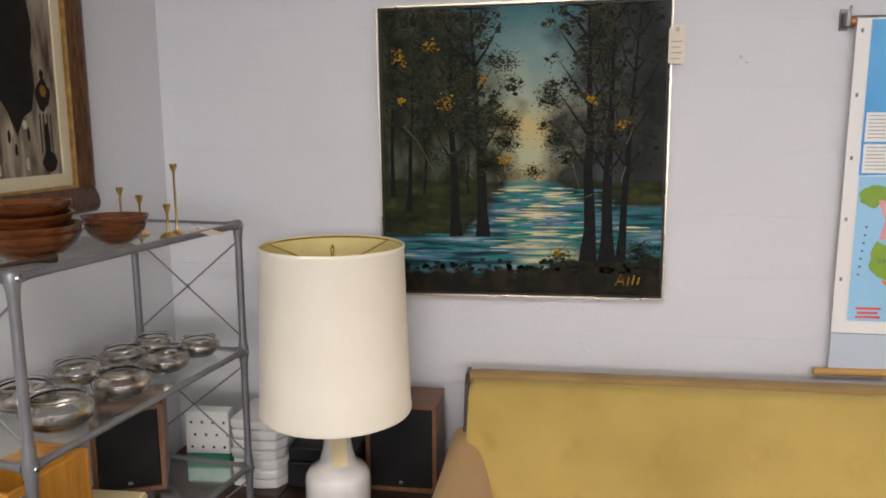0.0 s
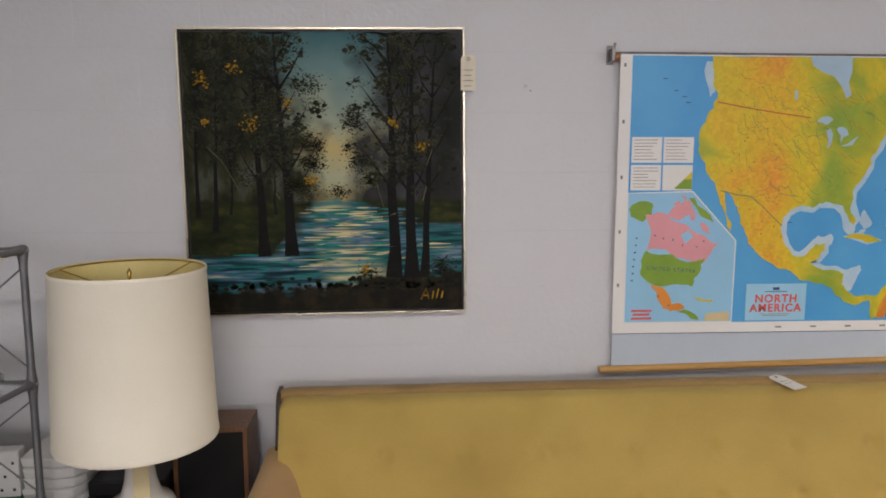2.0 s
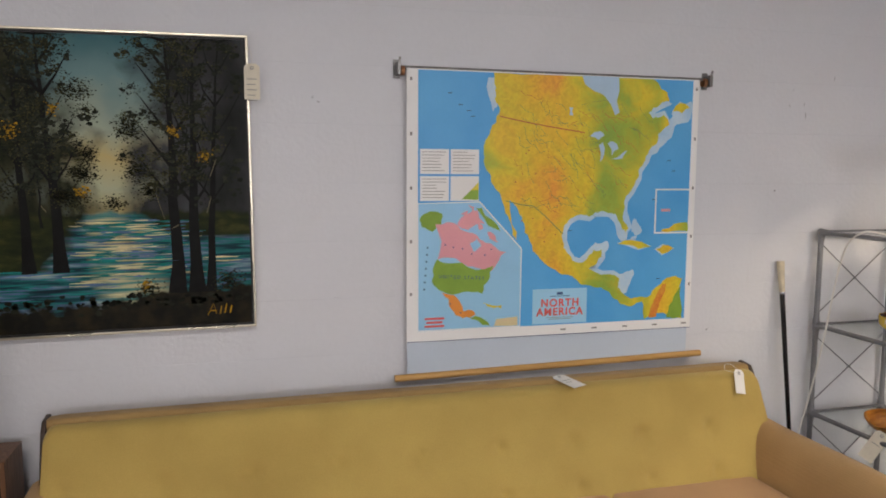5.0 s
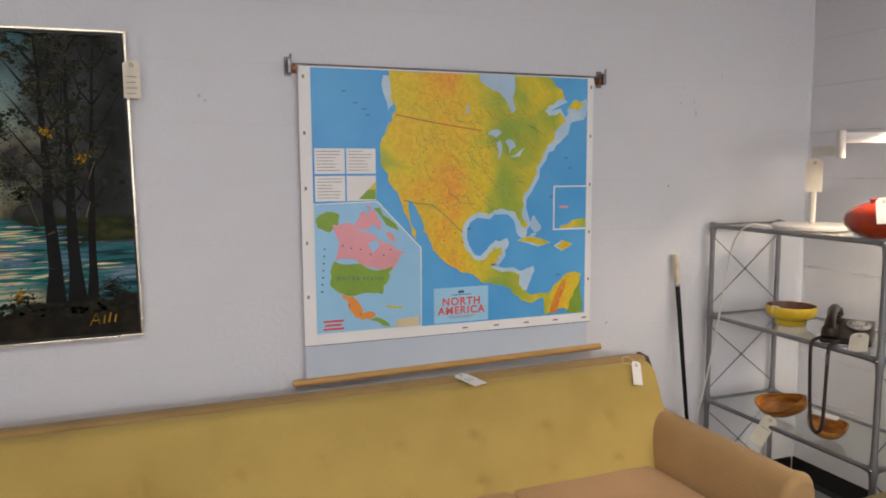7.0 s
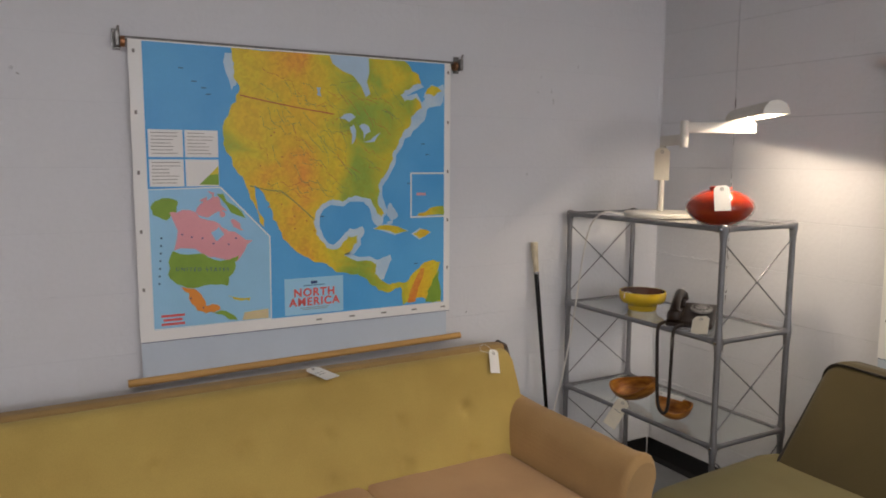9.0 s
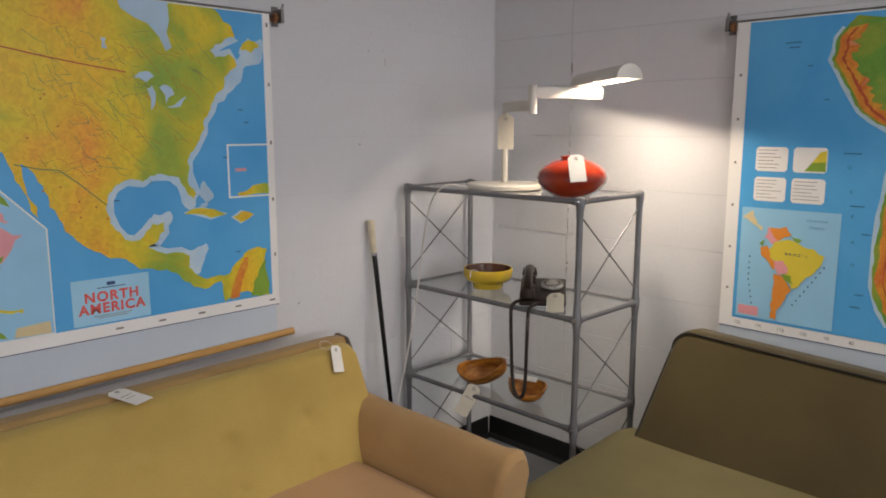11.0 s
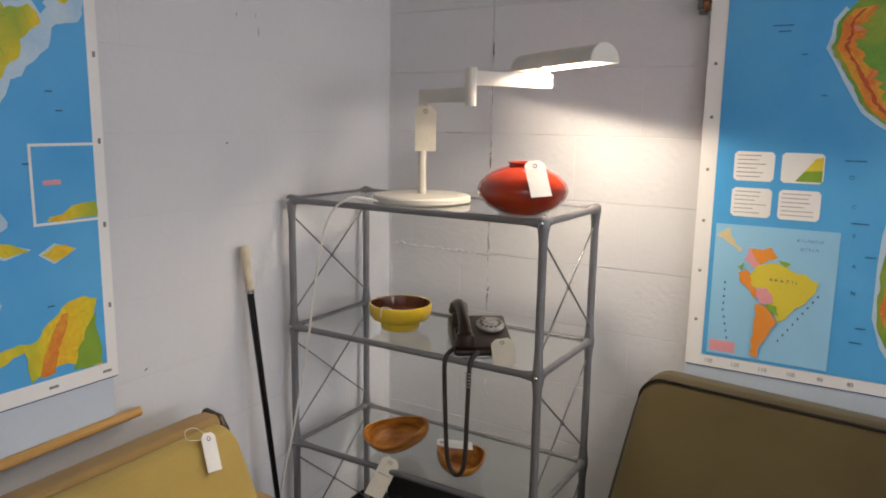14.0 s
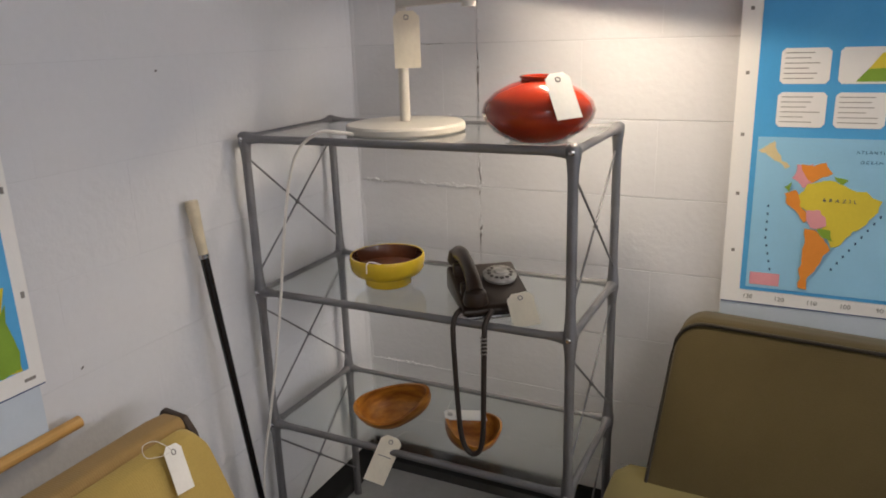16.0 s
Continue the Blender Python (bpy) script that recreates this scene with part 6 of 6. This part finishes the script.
low_table(-0.895, -0.37, 1.68, 2.265, BENCH, "low dark wooden table against the block wall")
low_table(-1.40, -0.897, 1.935, 2.265, BENCH, "low dark wooden stand against the block wall")
speaker(pose(-0.632, 2.030, BENCH), 0.236, 0.175, 0.300, "walnut loudspeaker with black grille on the low bench")
speaker(pose(-1.315, 1.60, LLOW, 0, 0, 26), 0.195, 0.165, 0.262, "walnut loudspeaker with black grille on the lowest glass shelf")


def table_lamp():
    g = thing("table_lamp", "white ceramic table lamp with a tall cream drum shade", "lamp", pose(-0.678, 1.872, BENCH))
    part("body", lathe([(0.0, 0.0), (0.084, 0.0), (0.092, 0.008), (0.100, 0.05), (0.100, 0.115), (0.097, 0.134), (0.086, 0.150), (0.065, 0.162), (0.056, 0.174), (0.046, 0.21), (0.036, 0.28), (0.034, 0.38), (0.0, 0.38)], 44), M_CERAMIC, g)
    part("stem", lathe([(0, 0.37), (0.008, 0.37), (0.008, 0.80), (0.0, 0.80)], 12), M_BRASS, g)
    part("shade", lathe([(0.224, 0.344), (0.228, 0.341), (0.2295, 0.346), (0.2295, 0.354), (0.2275, 0.358), (0.2105, 0.830), (0.2122, 0.834), (0.2122, 0.842), (0.210, 0.845), (0.208, 0.844)], 72), M_LINEN, g, "cream linen drum shade with bound edges")
    part("shade_lining", lathe([(0.2235, 0.345), (0.2065, 0.843)], 72), M_LINING, g, "yellowed shade lining")
    for z, r in ((0.349, 0.2225), (0.838, 0.2055)):
        part("rim_wire", sweep([(r * math.cos(a * math.pi / 24), r * math.sin(a * math.pi / 24), z) for a in range(49)], 0.0025, 6), M_BRASS, g)
    for a in (0.9, 3.0, 5.1):
        part("spider_arm", sweep([(0, 0, 0.796), (0.1 * math.cos(a), 0.1 * math.sin(a), 0.800), (0.209 * math.cos(a), 0.209 * math.sin(a), 0.836)], 0.002, 6), M_BRASS, g)
    part("finial", lathe([(0, 0.796), (0.006, 0.799), (0.004, 0.811), (0.007, 0.832), (0, 0.846)], 12), M_BRASS, g)
    return g


table_lamp()
price_tag(pose(-0.660, 1.822, 0.640, -20, -12, -8), 0.05, 0.135, M_CREAM, 0, [(0.0, 0.004, 0.01), (0.0, 0.01, 0.015)], "cream price tag hung round the lamp's neck")

turntable = thing("turntable", "black record player on the low bench", "record player", pose(-0.888, 1.985, BENCH))
part("plinth", box(0, 0.245, 0, 0.272, 0.012, 0.10, 0.006), M_BLACK, turntable, smooth=False)
part("lid", box(0.004, 0.241, 0.004, 0.268, 0.102, 0.150, 0.006), M_BLACK, turntable, smooth=False)
for x in (0.03, 0.215):
    for y in (0.03, 0.245):
        part("foot", lathe([(0, 0.013), (0.012, 0.013), (0.014, 0), (0, 0)], 12, at=(x, y, 0)), M_BASE, turntable)

pack = thing("napkin_pack", "white dotted paper pack with a green band on the bench", "pack", pose(-1.240, 1.985, BENCH, 0, 0, 4))
part("pack_body", box(0, 0.15, 0, 0.05, 0.105, 0.255, 0.004), M_PLASTIC, pack, smooth=False)
part("green_band", box(-0.001, 0.151, -0.001, 0.051, 0.052, 0.104, 0.003), M_GREEN, pack, "green printed band", smooth=False)
part("pale_foot", box(0, 0.15, 0, 0.05, 0.0, 0.051, 0.003), surf("pale_green_print", (0.45, 0.62, 0.52), 0.6, var=0.15, scale=40), pack, smooth=False)
for i in range(4):
    for j in range(3):
        part("dot", box(0.018 + 0.037 * i + 0.012 * (j % 2), 0.026 + 0.037 * i + 0.012 * (j % 2), -0.0012, 0.001, 0.125 + 0.043 * j, 0.134 + 0.043 * j, 0.002), M_BLACK, pack, smooth=False)
part("band_mark", box(0.03, 0.07, -0.002, 0.0, 0.075, 0.085), M_PLASTIC, pack, smooth=False)

for k in range(7):
    tray = thing("plastic_tray", "white plastic tray in a stack on the bench", "tray", pose(-1.080 + 0.003 * (k % 3), 1.985 - 0.004 * (k % 2), BENCH + 0.034 * k), "stack of white trays")
    bm = bmesh.new()
    out = [(0.0, 0.0), (0.10, -0.012), (0.155, 0.0), (0.178, 0.04), (0.18, 0.20), (0.0, 0.20)]
    lo = [bm.verts.new((x * 0.97 + 0.003, y * 0.97 + 0.004, 0.0)) for x, y in out]
    hi = [bm.verts.new((x, y, 0.031)) for x, y in out]
    n = len(out)
    for i in range(n):
        bm.faces.new((lo[i], lo[(i + 1) % n], hi[(i + 1) % n], hi[i]))
    bm.faces.new(lo)
    bm.faces.new(hi)
    bmesh.ops.bevel(bm, geom=list(bm.edges), offset=0.003, segments=2, profile=0.5, affect="EDGES")
    part("tray_body", bm, M_PLASTIC, tray)

crate = thing("orange_crate", "orange varnished wooden box on the lowest glass shelf", "box", pose(-1.30, 1.11, LLOW, 0, 0, -5))
part("side_panel", box(0, 0.150, 0, 0.012, 0, 0.285, 0.002), M_ORANGE, crate, smooth=False)
part("side_panel", box(0, 0.150, 0.228, 0.24, 0, 0.285, 0.002), M_ORANGE, crate, smooth=False)
part("end_panel", box(0, 0.012, 0.012, 0.228, 0, 0.285, 0.002), M_ORANGE, crate, smooth=False)
part("end_panel", box(0.138, 0.150, 0.012, 0.228, 0, 0.285, 0.002), M_ORANGE, crate, smooth=False)
part("bottom_panel", box(0.012, 0.138, 0.012, 0.228, 0, 0.012), M_ORANGE, crate, smooth=False)

card = thing("cream_folder", "cream card folder with an orange corner lying on the shelf", "folder", pose(-1.365, 1.43, LLOW, 0, 0, 3))
part("cover", box(0, 0.245, 0, 0.115, 0.0, 0.058, 0.002), M_CREAM, card, smooth=False)
part("corner_patch", box(-0.001, 0.05, -0.001, 0.06, 0.0585, 0.0605, 0.0005), M_ORANGE, card, "orange corner", smooth=False)


# ---- picture on the west wall ----
def old_picture(m, w, h):
    g = thing("framed_picture", "dark street picture in a broad antique gold wooden frame", "picture", m)
    fw = 0.075
    for k, (x0, x1, z0, z1) in enumerate(((0, w, 0, fw), (0, w, h - fw, h), (0, fw, fw, h - fw), (w - fw, w, fw, h - fw))):
        bm = bmesh.new()
        rail = k < 2
        n = 9
        prof = [(q / (n - 1), 0.028 + 0.016 * math.sin(math.pi * (q / (n - 1)) ** 0.7)) for q in range(n)]
        inward = (k in (0, 2))
        a0, a1 = (x0, x1) if rail else (z0, z1)
        rows = []
        for s in (a0, a1):
            row = []
            for u, dpt in prof:
                c = (z0 if rail else x0) + ((u if inward else 1 - u) * fw)
                row.append(bm.verts.new((s, -dpt, c) if rail else (c, -dpt, s)))
            back = [((z0 if rail else x0) + (fw if inward else 0)), ((z0 if rail else x0) + (0 if inward else fw))]
            for c in back:
                row.append(bm.verts.new((s, 0, c) if rail else (c, 0, s)))
            rows.append(row)
        mm = len(rows[0])
        for i in range(mm):
            bm.faces.new((rows[0][i], rows[0][(i + 1) % mm], rows[1][(i + 1) % mm], rows[1][i]))
        bm.faces.new(rows[0])
        bm.faces.new(rows[1])
        part("frame_rail" if rail else "frame_stile", bm, M_GOLDWOOD, g, "antique gold wooden moulding")
    for x0, x1, z0, z1 in ((fw, w - fw, fw, fw + 0.008), (fw, w - fw, h - fw - 0.008, h - fw), (fw, fw + 0.008, fw + 0.008, h - fw - 0.008), (w - fw - 0.008, w - fw, fw + 0.008, h - fw - 0.008)):
        part("gilt_slip", box(x0, x1, -0.030, -0.004, z0, z1, 0.001), M_GILT, g, smooth=False)
    i0 = fw + 0.008
    for x0, x1, z0, z1 in ((i0, w - i0, i0, i0 + 0.035), (i0, w - i0, h - i0 - 0.035, h - i0), (i0, i0 + 0.035, i0 + 0.035, h - i0 - 0.035), (w - i0 - 0.035, w - i0, i0 + 0.035, h - i0 - 0.035)):
        part("liner", box(x0, x1, -0.018, -0.004, z0, z1, 0.001), M_LINER, g, "cream linen liner", smooth=False)
    c0 = i0 + 0.035
    part("canvas", plate(rect(c0, w - c0, c0, h - c0), -0.012, -0.004), surf("smoky_canvas", (0.36, 0.31, 0.23), 0.55, var=0.25, scale=7, fine=70, col2=(0.05, 0.028, 0.016), grain=(4, 1, 0.8), spec=0.2), g, smooth=False)
    dark, amber, pale = oil("soot_oil", (0.014, 0.011, 0.009)), oil("amber_oil", (0.22, 0.12, 0.015)), oil("chalk_oil", (0.55, 0.50, 0.40))
    rng = random.Random(3)
    r = w - c0

    def blot(cx, cz, sx, sz, mat_, name, lev):
        pts = [(cx + sx * math.cos(a * 0.4189) * rng.uniform(0.8, 1.1), cz + sz * math.sin(a * 0.4189) * rng.uniform(0.8, 1.1)) for a in range(15)]
        pts = [(min(max(x, c0 + 0.002), w - c0 - 0.002), min(max(z, c0 + 0.002), h - c0 - 0.002)) for x, z in pts]
        part(name, plate(pts, -0.0125 - 0.0005 * lev, -0.012), mat_, g, smooth=False)

    blot(r - 0.155, c0 + 0.34, 0.075, 0.24, dark, "painted_smoke", 1)
    blot(r - 0.13, c0 + 0.40, 0.05, 0.12, dark, "painted_smoke", 2)
    blot(r - 0.055, c0 + 0.215, 0.028, 0.042, dark, "painted_lantern", 3)
    blot(r - 0.055, c0 + 0.225, 0.013, 0.017, amber, "painted_lantern_light", 4)
    blot(r - 0.055, c0 + 0.268, 0.008, 0.014, dark, "painted_lantern_top", 3)
    blot(r - 0.047, c0 + 0.035, 0.030, 0.032, dark, "painted_stair", 2)
    blot(r - 0.052, c0 + 0.085, 0.010, 0.05, dark, "painted_stair", 3)
    for k in range(4):
        x = r - 0.075 + 0.014 * k
        part("painted_railing", plate(rect(x, x + 0.002, c0 + 0.06, c0 + 0.165), -0.0142, -0.012), dark, g, smooth=False)
    for k in range(7):
        blot(r - 0.12 - rng.random() * 0.15, c0 + 0.02 + rng.random() * 0.12, 0.004, 0.016, pale if k % 2 else dark, "painted_stroke", 3)
    blot(r - 0.135, c0 + 0.135, 0.008, 0.012, pale, "painted_window", 4)
    return g


old_picture(pose(WEST, 1.832 - 0.65, 1.256, 0, 0, 90), 0.65, 0.86)

# marks on the north wall: an old screw and a filled hole
for x, z, r in ((0.528, 1.716, 0.006), (2.46, 1.80, 0.004)):
    screw = thing("wall_screw", "old screw stuck in the painted block wall", "screw", pose(x, NORTH, z, 90, 0, 0), "old wall screws")
    part("head", lathe([(0.0, 0.004), (r * 0.7, 0.0035), (r, 0.0), (0.0, 0.0)], 12), M_MORTAR, screw)


# ---- painted blocks of the north and east walls ----
def block_mesh(name, w, h, d, e):
    bm = box(0, w, -d, 0.0, 0, h)
    edges = [ed for ed in bm.edges if all(abs(v.co.y + d) < 1e-6 for v in ed.verts) and abs(ed.verts[0].co.z - ed.verts[1].co.z) < 1e-6]
    bmesh.ops.bevel(bm, geom=edges, offset=e, segments=2, profile=0.5, affect="EDGES")
    me = bpy.data.meshes.new(name)
    bmesh.ops.recalc_face_normals(bm, faces=bm.faces)
    bm.to_mesh(me)
    bm.free()
    me.materials.append(M_WALL)
    return me


def lay_blocks(parent, place, run, proud, bed, head, edge, breaks, start):
    """Courses of blocks along a wall face; place(s) gives the pose of a block that begins s along it."""
    meshes = {}
    for c in range(13):
        z = c * COURSE
        h = min(COURSE, CEILING - z - 0.001) - bed
        if h < 0.02:
            continue
        cuts = [0.0]
        s = start + (LENGTH / 2 if c % 2 else 0)
        while s < run - 0.03:
            if s > 0.03:
                cuts.append(s)
            s += LENGTH
        cuts = sorted(q for q in cuts + list(breaks) if not any(0 < abs(q - b) < 0.10 for b in breaks)) + [run]
        for a, b in zip(cuts, cuts[1:]):
            gap = 0.0042 if any(abs(b - k) < 1e-6 for k in breaks) else head
            key = (round(b - a - gap, 4), round(h, 4))
            if key not in meshes:
                meshes[key] = block_mesh("block", key[0], key[1], proud, edge)
            ob = new("block", meshes[key])
            ob.parent = parent
            ob.matrix_world = place(a) @ Matrix.Translation((0, 0, z + bed / 2))


lay_blocks(wall_east, lambda s: pose(EAST + 0.003, NORTH - s, 0, 0, 0, -90), NORTH + 0.85, 0.0025, 0.0020, 0.0003, 0.0013, (NORTH - 1.873,), -0.10)
lay_blocks(wall_north, lambda s: pose(WEST + s, NORTH + 0.0010, 0), EAST - WEST - 0.006, 0.0010, 0.0008, 0.0003, 0.0005, (), -0.15)

# flaked paint along the open head joint, and short hairline cracks on the bed joints
rng = random.Random(17)
M_CRACK = surf("dark_crack", (0.22, 0.21, 0.21), 0.9, var=0.2, scale=40)
for z0, z1 in ((0.62, 0.70), (0.84, 0.93), (0.99, 1.09), (1.10, 1.21), (1.26, 1.40), (1.52, 1.60), (1.66, 1.72)):
    bm = bmesh.new()
    n = 9
    rows = []
    for k in range(n + 1):
        z = z0 + (z1 - z0) * k / n
        y, wd = 1.873 + rng.gauss(0, 0.0016), (0.0009 + rng.random() * 0.0028) * math.sin(math.pi * (k + 0.5) / (n + 1))
        rows.append([bm.verts.new((EAST - 0.0004, y - wd, z)), bm.verts.new((EAST - 0.0004, y + wd, z))])
    for a, b in zip(rows, rows[1:]):
        bm.faces.new((a[0], a[1], b[1], b[0]))
    part("paint_crack", bm, M_CRACK, wall_east, smooth=False)
for y0, z in ((1.93, 6), (2.05, 7)):
    bm = bmesh.new()
    pts = [(EAST - 0.0004, y0 - 0.010 * k, z * COURSE + rng.gauss(0, 0.0010)) for k in range(8)]
    rows = [[bm.verts.new((x, y, q - 0.0007)), bm.verts.new((x, y, q + 0.0008 * rng.random()))] for x, y, q in pts]
    for a, b in zip(rows, rows[1:]):
        bm.faces.new((a[0], a[1], b[1], b[0]))
    part("paint_crack", bm, M_CRACK, wall_east, smooth=False)


def lump(bm, x, y, z, rx, ry, rz):
    """A low blister of old filler under the paint."""
    made = bmesh.ops.create_icosphere(bm, subdivisions=2, radius=1.0)["verts"]
    for v in made:
        k = 1 + rng.uniform(-0.22, 0.22)
        v.co = Vector((x + v.co.x * rx * k, y + v.co.y * ry * k, z + v.co.z * rz * k))


bm = bmesh.new()
for z0, y0, y1, count in ((5 * COURSE, 2.27, 1.885, 46), (2 * COURSE, 2.27, 1.93, 30), (6 * COURSE, 2.10, 1.90, 9)):
    for _ in range(count):
        y = rng.uniform(y1, y0)
        lump(bm, EAST, y, z0 + rng.gauss(0, 0.0022), 0.0018 + 0.0022 * rng.random(), rng.uniform(0.003, 0.011), rng.uniform(0.0015, 0.0042))
for _ in range(60):
    lump(bm, EAST, 1.873 + rng.gauss(0, 0.004), rng.uniform(0.45, 1.75), 0.0014 + 0.0016 * rng.random(), rng.uniform(0.0015, 0.004), rng.uniform(0.004, 0.014))
part("paint_lumps", bm, M_WALL, wall_east)["kind"] = "stuff"

bm = bmesh.new()
rows = []
steps = 180
w_in, w_out = 0.010, 0.010
for k in range(steps + 1):
    z = 0.10 + (CEILING - 0.10) * k / steps
    w_in = min(0.022, max(0.004, w_in + rng.gauss(0, 0.0020)))
    w_out = min(0.022, max(0.004, w_out + rng.gauss(0, 0.0020)))
    rows.append([bm.verts.new(p) for p in ((EAST - w_in, NORTH - 0.0004, z), (EAST - w_in * 0.55 - 0.001, NORTH - 0.0022 - 0.001 * rng.random(), z), (EAST - 0.0030, NORTH - 0.0032, z), (EAST - 0.0022 - 0.001 * rng.random(), NORTH - w_out * 0.55 - 0.001, z), (EAST - 0.0004, NORTH - w_out, z))])
for a, b in zip(rows, rows[1:]):
    for j in range(4):
        bm.faces.new((a[j], a[j + 1], b[j + 1], b[j]))
part("corner_filler", bm, M_WALL, wall_east)

# scuffs and chips in the north wall's paint
for x, z, w, h, turn in ((2.103, 0.83, 0.016, 0.005, 35), (2.446, 1.738, 0.003, 0.014, 8), (2.526, 1.70, 0.003, 0.035, 3), (2.396, 1.393, 0.012, 0.006, 20), (2.516, 1.744, 0.004, 0.016, -6), (0.60, 1.02, 0.030, 0.003, 2), (2.657, 1.854, 0.003, 0.02, 0), (0.545, 1.70, 0.012, 0.004, -20)):
    bm = bmesh.new()
    n = 9
    ring = []
    for k in range(n):
        a = 2 * math.pi * k / n
        px, pz = w / 2 * math.cos(a) * rng.uniform(0.5, 1.1), h / 2 * math.sin(a) * rng.uniform(0.5, 1.1)
        c, d = math.cos(radians(turn)), math.sin(radians(turn))
        ring.append(bm.verts.new((x + px * c - pz * d, NORTH - 0.0006, z + px * d + pz * c)))
    bm.faces.new(ring)
    part("paint_chip", bm, M_MORTAR if w > 0.02 else M_CRACK, wall_north, smooth=False)
